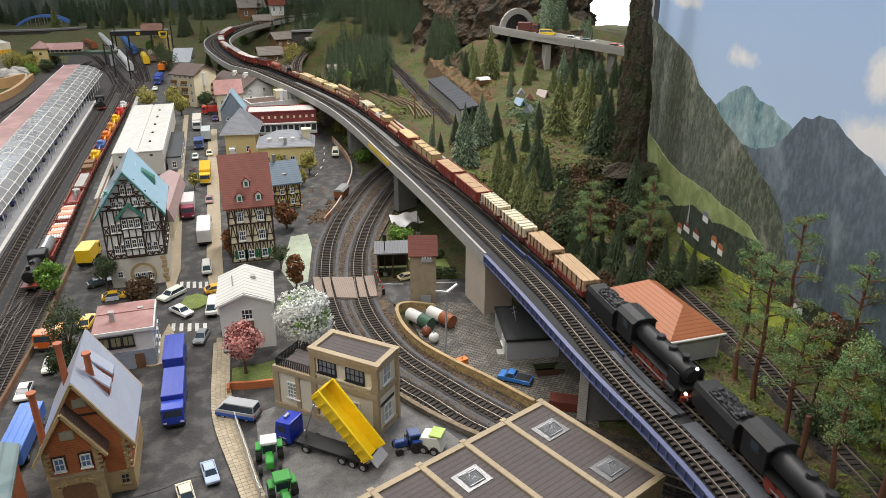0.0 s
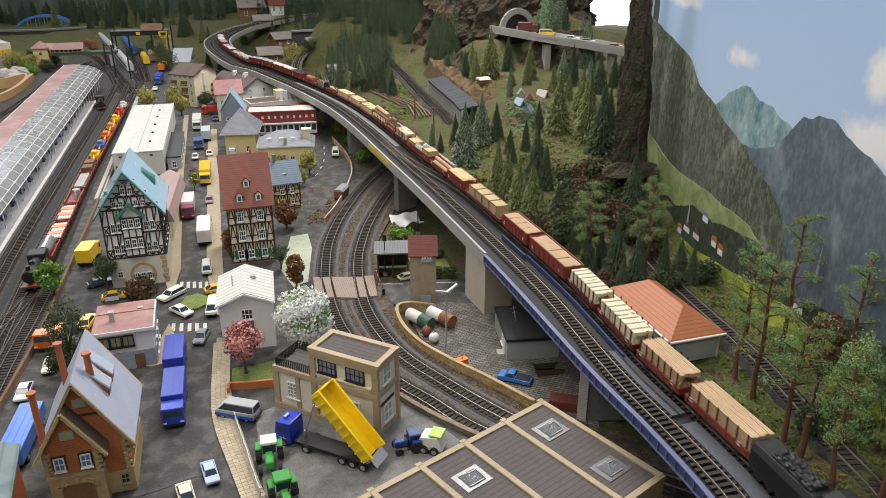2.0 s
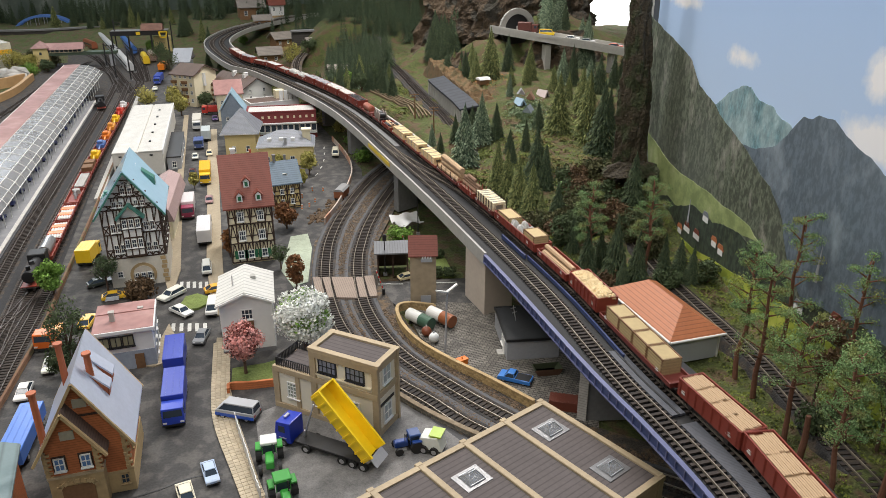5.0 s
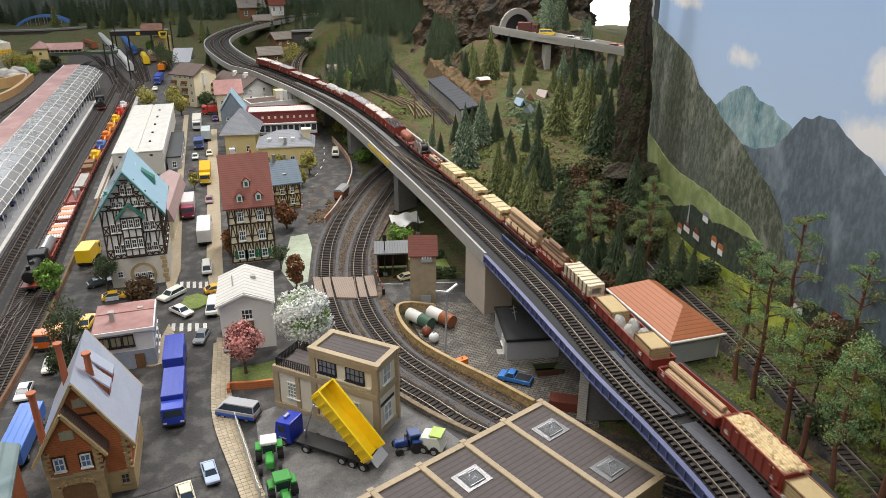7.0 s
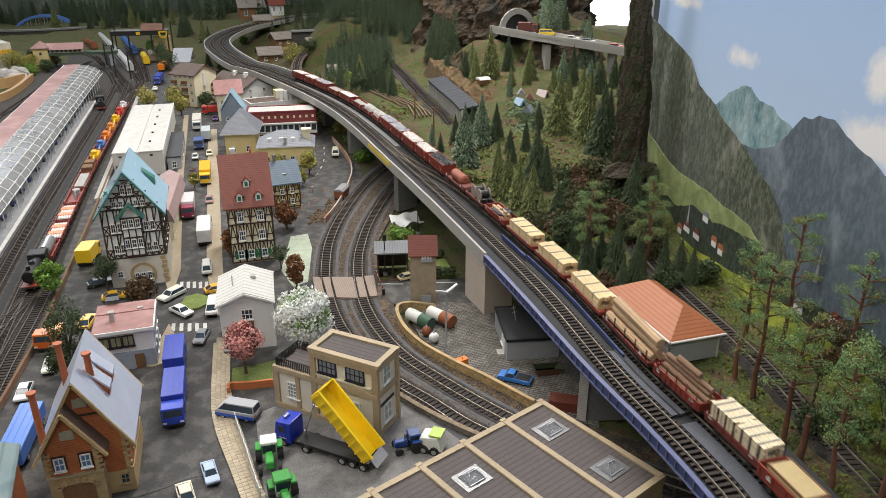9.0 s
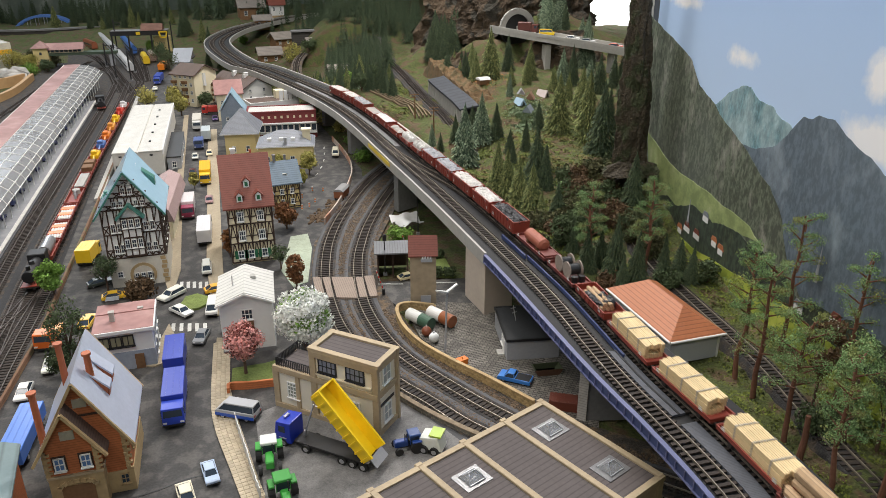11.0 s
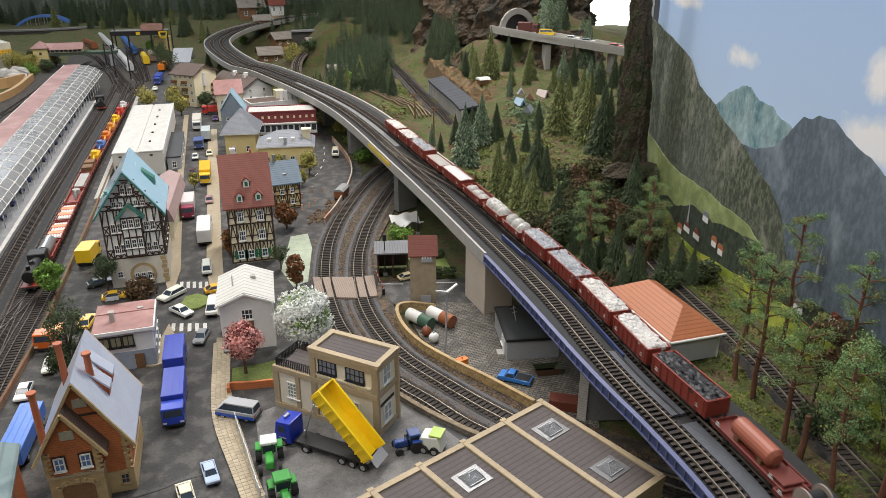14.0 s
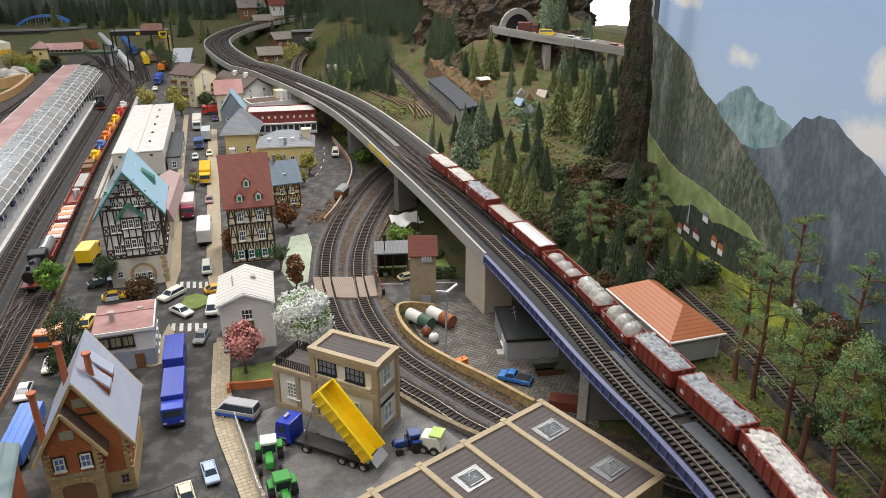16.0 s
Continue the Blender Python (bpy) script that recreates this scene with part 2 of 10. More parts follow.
    def lattice(self, xs, zs, solid, y0, y1):
        """One connected frame: the cells between xs and zs that solid(i, j) names, from y0 to y1."""
        n, k = len(xs), len(zs)
        base = len(self.v)
        for y in (y0, y1):
            self.v += [(x, y, z) for z in zs for x in xs]
        q = lambda i, j, s: base + s * n * k + j * n + i
        on = lambda i, j: 0 <= i < n - 1 and 0 <= j < k - 1 and solid(i, j)
        for j in range(k - 1):
            for i in range(n - 1):
                if not on(i, j):
                    continue
                self.f.append((q(i, j, 0), q(i + 1, j, 0), q(i + 1, j + 1, 0), q(i, j + 1, 0)))
                self.f.append((q(i, j + 1, 1), q(i + 1, j + 1, 1), q(i + 1, j, 1), q(i, j, 1)))
                if not on(i, j - 1):
                    self.f.append((q(i, j, 1), q(i + 1, j, 1), q(i + 1, j, 0), q(i, j, 0)))
                if not on(i, j + 1):
                    self.f.append((q(i, j + 1, 0), q(i + 1, j + 1, 0), q(i + 1, j + 1, 1), q(i, j + 1, 1)))
                if not on(i - 1, j):
                    self.f.append((q(i, j, 1), q(i, j, 0), q(i, j + 1, 0), q(i, j + 1, 1)))
                if not on(i + 1, j):
                    self.f.append((q(i + 1, j, 0), q(i + 1, j, 1), q(i + 1, j + 1, 1), q(i + 1, j + 1, 0)))
        return self

    def lump(self, x, y, z, r, seed, flat=0.8):
        """A rough stone."""
        rn = random.Random(seed)
        t = (1 + 5 ** 0.5) / 2
        vs = [(-1, t, 0), (1, t, 0), (-1, -t, 0), (1, -t, 0), (0, -1, t), (0, 1, t), (0, -1, -t), (0, 1, -t), (t, 0, -1), (t, 0, 1), (-t, 0, -1), (-t, 0, 1)]
        fs = [(0, 11, 5), (0, 5, 1), (0, 1, 7), (0, 7, 10), (0, 10, 11), (1, 5, 9), (5, 11, 4), (11, 10, 2), (10, 7, 6), (7, 1, 8), (3, 9, 4), (3, 4, 2), (3, 2, 6), (3, 6, 8), (3, 8, 9), (4, 9, 5), (2, 4, 11), (6, 2, 10), (8, 6, 7), (9, 8, 1)]
        e = Euler((rn.random() * 6, rn.random() * 6, rn.random() * 6)).to_matrix()
        out = []
        for p in vs:
            q = e @ Vector(p) * (r / 1.9 * rn.uniform(0.75, 1.2))
            out.append((x + q.x, y + q.y, z + q.z * flat))
        return self.add(out, fs)

    def data(self, name, material, smooth=False, bevel=0.0):
        me = bpy.data.meshes.new(name)
        me.from_pydata(self.v, [], self.f)
        if bevel:
            bm = bmesh.new()
            bm.from_mesh(me)
            bmesh.ops.remove_doubles(bm, verts=bm.verts, dist=1e-6)
            bmesh.ops.bevel(bm, geom=[e for e in bm.edges if len(e.link_faces) == 2 and e.calc_face_angle(0) > 0.5], offset=bevel, segments=2, profile=0.6, affect="EDGES", clamp_overlap=True)
            bm.to_mesh(me)
            bm.free()
        me.materials.append(material)
        if smooth:
            me.polygons.foreach_set("use_smooth", [True] * len(me.polygons))
        me.update()
        return me


def part(name, mesh, material, parent=None, label="", smooth=False, bevel=0.0, at=None):
    """Links a Mesh (or ready mesh data) as one object under parent."""
    data = mesh.data(name, material, smooth, bevel) if isinstance(mesh, Mesh) else mesh
    ob = new(name, data)
    if parent is not None:
        ob.parent = parent
    if at is not None:
        ob.matrix_basis = at
    return tagged(ob, label)


def thing(name, x, y, z, rz, label, category, group="", kind=""):
    ob = new(name)
    ob.empty_display_size = 0.01
    ob.matrix_basis = pose(x, y, z, 0, 0, rz)
    return tagged(ob, label, category, group, kind)


def smooth_path(pts, n=10):
    """A round curve through points of x, y."""
    p = [Vector((*q, 0)[:3]) if len(q) == 2 else Vector(q) for q in pts]
    p = [2 * p[0] - p[1]] + p + [2 * p[-1] - p[-2]]
    out = []
    for i in range(1, len(p) - 2):
        a, b, c, d = p[i - 1:i + 3]
        for k in range(n):
            t = k / n
            out.append(0.5 * (2 * b + (c - a) * t + (2 * a - 5 * b + 4 * c - d) * t * t + (3 * b - a - 3 * c + d) * t ** 3))
    return out + [p[-2]]


def even(path, step):
    """The same path in even steps: places and unit directions."""
    out, left = [], 0.0
    for a, b in zip(path, path[1:]):
        d = b - a
        n = d.length
        while left < n:
            out.append((a + d * (left / n), d.normalized()))
            left += step
        left -= n
    return out


def offset(path, o):
    out = []
    for i, p in enumerate(path):
        d = path[min(i + 1, len(path) - 1)] - path[max(i - 1, 0)]
        out.append(p + Vector((d.y, -d.x, 0)).normalized() * o)
    return out


def sweep(path, profile, z=0.0, closed=True):
    """A profile of (sideways, up) led along a path."""
    m = Mesh()
    n = len(profile)
    rows = [offset(path, o) for o, _ in profile]
    vs = [(rows[j][i].x, rows[j][i].y, rows[j][i].z + z + profile[j][1]) for i in range(len(path)) for j in range(n)]
    fs = [(i * n + j, i * n + (j + 1) % n, (i + 1) * n + (j + 1) % n, (i + 1) * n + j) for i in range(len(path) - 1) for j in range(n if closed else n - 1)]
    if closed:
        fs += [tuple(range(n)), tuple(range((len(path) - 1) * n, len(path) * n))[::-1]]
    return m.add(vs, fs)


# ---------------------------------------------------------------- ways that the plan is built round
ZB = 0.115
BRIDGE_EDGE = smooth_path([(0.36, -3.3), (0.37, -2.2), (0.38, -1.0), (0.39, -0.1)] + [(0.388, 0.358), (0.399, 0.446), (0.400, 0.554), (0.395, 0.686), (0.394, 1.042), (0.373, 1.577), (0.321, 2.303), (0.151, 3.024), (0.051, 3.279), (-0.031, 3.880), (0.001, 4.300), (0.160, 4.783)] + [(0.5, 5.3), (1.0, 5.7)], 14)
RIGHT_TRACK = []
for p_, q_ in zip(offset(BRIDGE_EDGE, 0.072), offset(BRIDGE_EDGE, 0.086)):
    k_ = max(0.0, min(1.0, (p_.y - 0.55) / 0.35))
    RIGHT_TRACK.append(p_.lerp(q_, k_ * k_ * (3 - 2 * k_)))
LEFT_TRACK = offset(RIGHT_TRACK, -0.0485)

HILL_POINTS = [(0.87, 2.28, 0.194), (0.97, 2.19, 0.189), (0.84, 2.05, 0.168), (0.86, 1.74, 0.127), (0.91, 1.67, 0.125), (0.89, 1.56, 0.112), (0.66, 1.79, 0.109), (0.56, 1.65, 0.092), (0.71, 1.62, 0.128), (0.67, 1.44, 0.088), (0.57, 1.43, 0.080), (0.59, 1.29, 0.075), (0.53, 1.83, 0.092), (0.61, 0.99, 0.060), (1.13, 2.02, 0.166), (1.19, 2.24, 0.206), (0.70, 0.94, 0.082), (0.79, 1.25, 0.123), (0.70, 0.74, 0.071), (0.61, 1.17, 0.075), (0.81, 2.50, 0.145), (0.53, 2.23, 0.116), (0.70, 2.99, 0.140), (1.21, 2.64, 0.355), (0.92, 2.53, 0.294), (0.85, 2.87, 0.238), (0.56, 3.46, 0.078), (0.72, 4.15, 0.214), (0.33, 4.43, 0.060), (0.32, 5.60, 0.117), (-0.15, 5.95, 0.080), (-0.69, 6.34, 0.060), (-1.36, 6.53, 0.020), (0.70, 3.00, 0.161), (0.68, 2.63, 0.135), (0.68, 2.47, 0.125), (0.67, 2.32, 0.114), (0.66, 2.19, 0.107), (0.66, 2.07, 0.099), (0.64, 1.75, 0.079), (0.24, 3.2, 0.0), (0.3, 3.1, 0.02), (0.36, 3.2, 0.03), (0.3, 2.9, 0.04), (0.4, 2.95, 0.06), (0.26, 3.0, 0.02)]


def bump_step(a, b, x):
    t = max(0.0, min(1.0, (x - a) / (b - a)))
    return t * t * (3 - 2 * t)


EDGE_XY = [(p.y, p.x) for p in BRIDGE_EDGE if p.y < 3.25]


def edge_x(y):
    for (y0, x0), (y1, x1) in zip(EDGE_XY, EDGE_XY[1:]):
        if y0 <= y <= y1:
            return x0 + (x1 - x0) * (y - y0) / max(1e-6, y1 - y0)
    return EDGE_XY[-1][1] if y > EDGE_XY[-1][0] else 0.43


def hill(x, y):
    """Height of the scenery: flat town, rising ground past the viaduct and at the far end."""
    s = w = 0.0
    for px, py, pz in HILL_POINTS + [(0.62, 0.3, 0.07), (0.62, 0.7, 0.072), (0.6, 1.0, 0.066), (0.75, 0.6, 0.08), (0.62, -0.4, 0.07), (-0.5, 4.6, 0.0), (-0.2, 4.2, 0.0), (-1.2, 4.6, 0.0)]:
        k = 1.0 / (((px - x) ** 2 + (py - y) ** 2) + 0.004) ** 1.6
        s, w = s + k * pz, w + k
    z = s / w
    if y < 3.25:
        m = bump_step(0.13, 0.165, x - edge_x(y))
    else:
        m = max(bump_step(4.55, 5.1, y), bump_step(0.2, 0.6, x - 0.05 - 0.4 * (y - 3.25) * (y < 3.9)))
    r = noise.fractal(Vector((x * 9, y * 9, 3)), 1.0, 2.0, 4) * 0.012 + noise.noise(Vector((x * 60, y * 60, 1))) * 0.0022
    return -0.004 + m * (z + 0.004 + r)


def ground():
    m = Mesh()
    xs = np.arange(-2.4, 2.41, 0.022)
    ys = np.concatenate([np.arange(-3.4, 0.2, 0.12), np.arange(0.2, 3.4, 0.02), np.arange(3.4, 6.9, 0.045)])
    vs = [(x, y, hill(x, y)) for y in ys for x in xs]
    n = len(xs)
    fs = [(j * n + i, j * n + i + 1, (j + 1) * n + i + 1, (j + 1) * n + i) for j in range(len(ys) - 1) for i in range(n - 1)]
    m.add(vs, fs)
    ob = part("ground", m, TURF, smooth=True)
    tagged(ob, "scenic baseboard with flat town ground and rising grassy hills", "ground", kind="structure")


ground()


def slab(name, poly, z0, z1, material, label, category, kind="structure"):
    ob = part(name, Mesh().prism(poly, z0, z1), material)
    return tagged(ob, label, category, kind=kind)


TOWN = [(-0.738, 0.930), (-0.817, 2.756), (-0.824, 4.391), (-0.135, 4.178), (0.111, 3.305), (0.332, 2.617), (0.369, 1.979), (0.285, 1.466), (0.120, 0.665), (0.054, 0.510), (-0.411, 0.654)]
slab("road", TOWN, -0.012, 0.0, ASPHALT, "dark grey asphalt town street and yards", "road")


# ---------------------------------------------------------------- tracks
def track(name, path, z, label, parts=0, gauge=0.0165, step=0.0085, bed=True, lo=-9.0, hi=9.0):
    root = thing(name, 0, 0, 0, 0, label, "railway track", kind="structure")
    if bed:
        w = 0.0165 if name == "hill_track" else 0.018
        b = sweep(path, [(-w - 0.008, -0.004 if w > 0.017 else -0.012), (-w, 0.0005), (w, 0.0005), (w + 0.008, -0.004 if w > 0.017 else -0.012)], z, closed=False)
        part("ballast_bed", b, GRAVEL_D if name != "branch_track" else GRAVEL, root)
    if name == "town_track":
        part("shoulder", sweep(path, [(-0.034, -0.004), (-0.024, 0.0003), (0.024, 0.0003), (0.034, -0.004)], z - 0.0006, closed=False), SHOULDER, root, "grey moulded roadbed shoulder")
    for o in (-gauge / 2, gauge / 2):
        part("rail", sweep(path, [(o - 0.0006, 0.0015), (o - 0.0006, 0.004), (o + 0.0006, 0.004), (o + 0.0006, 0.0015)], z), RAIL_D if name in ("station_track", "yard_track", "upper_track") else RAIL, root)
    one = Mesh().box(0, 0, 0, 0.0285, 0.0042, 0.0018).data("sleeper", RUST)
    rest, made = Mesh(), 0
    for p, d in even(path, step):
        if p.y < -0.4:
            continue
        a = math.degrees(math.atan2(d.y, d.x)) - 90
        if lo < p.y < hi and made < parts:
            part("sleeper", one, RUST, root, at=pose(p.x, p.y, p.z + z + 0.0003, 0, 0, a))
            made += 1
        else:
            rest.box(p.x, p.y, p.z + z + 0.0003, 0.0285, 0.0042, 0.0018, a)
    if rest.v:
        tagged(part("sleepers", rest, RUST, root), kind="stuff")
    return root


def viaduct():
    root = thing("viaduct", 0, 0, 0, 0, "long curved double-track viaduct with blue girders and rendered piers", "bridge", kind="structure")
    part("deck", sweep(BRIDGE_EDGE, [(0.004, -0.009), (0.004, -0.001), (0.124, -0.001), (0.124, -0.009)], ZB), DECK, root)
    near = [p for p in BRIDGE_EDGE if p.y < 1.06]
    far = [p for p in BRIDGE_EDGE if p.y >= 1.04]
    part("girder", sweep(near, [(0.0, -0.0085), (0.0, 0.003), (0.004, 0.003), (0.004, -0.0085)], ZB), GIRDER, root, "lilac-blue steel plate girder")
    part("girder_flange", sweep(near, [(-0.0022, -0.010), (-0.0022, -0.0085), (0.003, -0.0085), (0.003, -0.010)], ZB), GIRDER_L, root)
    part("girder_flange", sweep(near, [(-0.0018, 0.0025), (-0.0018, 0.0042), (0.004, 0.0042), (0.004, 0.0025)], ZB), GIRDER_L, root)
    part("parapet", sweep(far, [(0.0, -0.016), (0.0, 0.007), (0.004, 0.007), (0.004, -0.016)], ZB), CONC, root, "pale grey concrete parapet")
    farr = [p for p in BRIDGE_EDGE if p.y >= 1.5]
    part("parapet", sweep(farr, [(0.126, -0.016), (0.126, 0.009), (0.131, 0.009), (0.131, -0.016)], ZB), CONC, root, "pale grey concrete parapet")
    stiff = Mesh().box(0, 0, 0, 0.0018, 0.0012, 0.0108).data("girder_stiffener", GIRDER_L)
    for p, d in even([q for q in offset(near, -0.0008) if q.y > 0.2], 0.016):
        part("girder_stiffener", stiff, GIRDER_L, root, at=pose(p.x, p.y, ZB - 0.0084, 0, 0, math.degrees(math.atan2(d.y, d.x)) - 90))
    return root


VIADUCT = viaduct()
track("bridge_track", LEFT_TRACK, ZB + 0.0005, "model railway track with brown sleepers on the viaduct", 230, bed=False, lo=0.3, hi=2.6)
track("bridge_track", RIGHT_TRACK, ZB + 0.0005, "model railway track with brown sleepers on the viaduct", 60, bed=False, lo=0.3, hi=0.9)


# paved parts of the town
slab("pavement", [(-0.122, 1.177), (-0.152, 1.046), (-0.138, 1.042), (-0.113, 1.052), (-0.109, 1.123)], 0.0, 0.0025, TILES, "beige tiled pavement corner", "pavement")
slab("pavement", [(-0.046, 1.103), (-0.053, 0.937), (-0.051, 0.854), (-0.025, 0.707), (-0.000, 0.699), (-0.024, 0.872), (-0.030, 0.945), (-0.029, 1.098)], 0.0, 0.0025, TILES, "beige tiled pavement along the street", "pavement")
slab("pavement", [(-0.043, 2.599), (-0.059, 1.414), (-0.050, 1.186), (-0.027, 1.179), (-0.028, 1.404), (-0.014, 2.590)], 0.0, 0.0025, TILES, "beige tiled pavement along the street", "pavement")
slab("pavement", [(-0.125, 2.854), (-0.131, 1.971), (-0.130, 1.436), (-0.135, 1.355), (-0.122, 1.276), (-0.108, 1.401), (-0.114, 1.965), (-0.109, 2.849)], 0.0, 0.0025, TILES, "beige tiled pavement along the street", "pavement")
slab("yard_paving", [(0.274, 1.119), (0.323, 1.127), (0.435, 1.081), (0.517, 0.857), (0.435, 0.704), (0.372, 0.774), (0.325, 0.863), (0.273, 1.005)], -0.003, 0.0015, SETTS, "weathered grey sett paving of a goods yard", "pavement")
slab("yard_paving", [(0.243, 1.238), (0.445, 1.197), (0.455, 1.075), (0.262, 1.134), (0.241, 1.188)], -0.004, 0.0005, ASPHALT, "dark asphalt lane to the crossing", "road")
slab("ballast_ground", [(0.466, 2.039), (0.272, 1.704), (0.164, 1.469), (0.128, 1.274), (0.136, 1.047), (0.183, 0.960), (0.198, 0.875), (0.279, 0.715), (0.513, 0.526), (0.557, 0.584), (0.403, 0.740), (0.276, 0.966), (0.259, 1.124), (0.253, 1.235), (0.294, 1.429), (0.453, 1.790), (0.554, 1.922)], -0.006, 0.0008, GRAVEL, "brown ballast ground between curving tracks", "ground")
slab("verge", [(0.119, 1.517), (0.157, 1.523), (0.155, 1.439), (0.125, 1.275), (0.096, 1.258), (0.081, 1.342)], -0.004, 0.0016, mat("pale_frosted_grass", (0.42, 0.47, 0.36), 0.95, var=0.25, bump=0.8, dist=0.002), "pale frosted grass strip beside the track", "grass")
slab("traffic_island", [(-0.107, 1.237), (-0.096, 1.273), (-0.076, 1.279), (-0.058, 1.261), (-0.059, 1.231), (-0.076, 1.218), (-0.097, 1.220)], 0.0, 0.004, LAWN, "green grass traffic island", "traffic island")
slab("station_bed", [(-0.726, 0.909), (-0.839, 2.845), (-0.795, 4.382), (-0.307, 4.231), (-0.362, 3.084), (-0.341, 2.036), (-0.335, 1.366), (-0.337, 0.894), (-0.341, 0.745)], -0.006, 0.0006, mat("track_bed_grey", (0.03, 0.03, 0.032), 0.9, var=0.4, scale=400, bump=0.5), "grey track bed of the station", "ground")
slab("works_yard", [(-0.000, 0.872), (0.038, 0.887), (0.195, 0.861), (0.226, 0.795), (0.261, 0.709), (0.141, 0.641), (-0.001, 0.685)], -0.004, 0.0012, mat("gravelled_yard", (0.17, 0.165, 0.16), 0.9, var=0.45, scale=500, bump=0.6), "grey gravelled works yard", "yard")

# single tiles of the pavement beside the works yard
def tile_strip(parent_name, path, across, size):
    one = Mesh().box(0, 0, 0, size * 0.92, size * 0.92, 0.0008, c=0.0003).data("paving_tile", TILE_M)
    ob = [o for o in scene.collection.objects if o.name.startswith(parent_name)][1]
    for p, d in even(path, size):
        a = math.degrees(math.atan2(d.y, d.x)) - 90
        for k in range(across):
            o = (k - (across - 1) / 2) * size
            part("paving_tile", one, TILE_M, ob, at=pose(p.x + d.y * o, p.y - d.x * o, 0.0025, 0, 0, a))


TILE_M = mat("beige_paving_tile", (0.46, 0.39, 0.28), 0.8, var=0.2, rand=0.25)
tile_strip("pavement", smooth_path([(-0.038, 1.082), (-0.044, 0.934), (-0.041, 0.858), (-0.024, 0.763), (-0.013, 0.703)], 8), 4, 0.0068)
tar_ = thing("tar_seam", 0, 0, 0, 0, "black tar seam across the street", "road seam", kind="structure")
part("seam", sweep(smooth_path([(-0.154, 0.747), (-0.120, 0.753), (-0.095, 0.762), (-0.069, 0.764), (-0.046, 0.759)], 6), [(-0.0012, 0.0001), (-0.0012, 0.0005), (0.0012, 0.0005), (0.0012, 0.0001)]), BLACK, tar_)

# road markings
for marks in ([(-0.105, 1.333), (-0.093, 1.329), (-0.082, 1.326), (-0.071, 1.322), (-0.060, 1.319)], [(-0.115, 1.164), (-0.102, 1.160), (-0.089, 1.156), (-0.077, 1.153), (-0.064, 1.149)]):
    for x, y in marks:
        ob = part("crossing_stripe", Mesh().box(x, y, 0.0002, 0.006, 0.028, 0.0006), PAINT_W)
        tagged(ob, "worn white zebra crossing stripe on asphalt", "road marking", "zebra crossing stripes", "structure")

for x_, y_, a_ in ((0.302, 2.24, -12), (0.292, 2.17, -12), (0.280, 2.10, -14), (0.262, 2.03, -20), (0.24, 1.965, -24), (0.262, 1.222, 74), (0.284, 1.215, 74), (0.362, 1.197, 76), (0.384, 1.192, 76)):
    ob = part("lane_dash", Mesh().box(0, 0, 0, 0.0025, 0.024, 0.0006), PAINT_W, at=pose(x_, y_, 0.0008, 0, 0, a_))
    tagged(ob, "worn white lane dash on the asphalt", "road marking", "lane dashes", "structure")

# tracks in the town and on the hill
CURVE_IN = smooth_path([(0.667, 2.313), (0.497, 2.062), (0.358, 1.845), (0.254, 1.625), (0.200, 1.475), (0.172, 1.357), (0.157, 1.260), (0.151, 1.157), (0.155, 1.061), (0.175, 0.962), (0.205, 0.885), (0.236, 0.828), (0.273, 0.754), (0.337, 0.668), (0.448, 0.541)], 10)
CURVE_OUT = smooth_path([(0.706, 2.245), (0.530, 1.989), (0.399, 1.758), (0.303, 1.551), (0.253, 1.409), (0.231, 1.324), (0.217, 1.241), (0.208, 1.139), (0.214, 1.038), (0.234, 0.948), (0.277, 0.853), (0.320, 0.771), (0.376, 0.685), (0.493, 0.552)], 10)
track("town_track", CURVE_IN, 0.002, "curving model railway track with brass-coloured rails", 150, lo=0.6, hi=1.5)
track("town_track", CURVE_OUT, 0.002, "curving model railway track with brass-coloured rails", 150, lo=0.6, hi=1.5)
HILL_TRACK = smooth_path([(0.756, 1.206), (0.715, 1.094), (0.688, 0.976), (0.679, 0.895), (0.670, 0.813), (0.662, 0.737), (0.652, 0.666), (0.632, 0.576), (0.615, 0.503), (0.603, 0.437), (0.576, 0.319)], 10)
track("hill_track", HILL_TRACK, 0.079, "single railway track in brown ballast along the hillside", 110, lo=0.3, hi=1.2)
UPPER = smooth_path([(0.79, 3.7, 0.150), (0.679, 2.929, 0.151), (0.658, 2.53, 0.131), (0.651, 2.288, 0.114), (0.65, 2.09, 0.101), (0.634, 1.93, 0.094), (0.61, 1.72, 0.08)], 6)
UPPER = [Vector((p.x, p.y, p.z + 0.008)) for p in UPPER]
track("upper_track", UPPER, 0.0, "mountain railway track climbing the wooded hill", 0)
tagged(part("upper_trackbed", sweep(UPPER, [(-0.045, -0.04), (-0.028, -0.002), (0.028, -0.002), (0.05, -0.04)]), GRAVEL_D), "brown ballast bed of the mountain railway", "trackbed", kind="structure")
TUNNEL_TRACK = smooth_path([(0.511, 4.301), (0.464, 3.981), (0.405, 3.730), (0.359, 3.437), (0.334, 3.138)], 8)
track("branch_track", TUNNEL_TRACK, 0.06, "branch line track running into a small tunnel", 0)

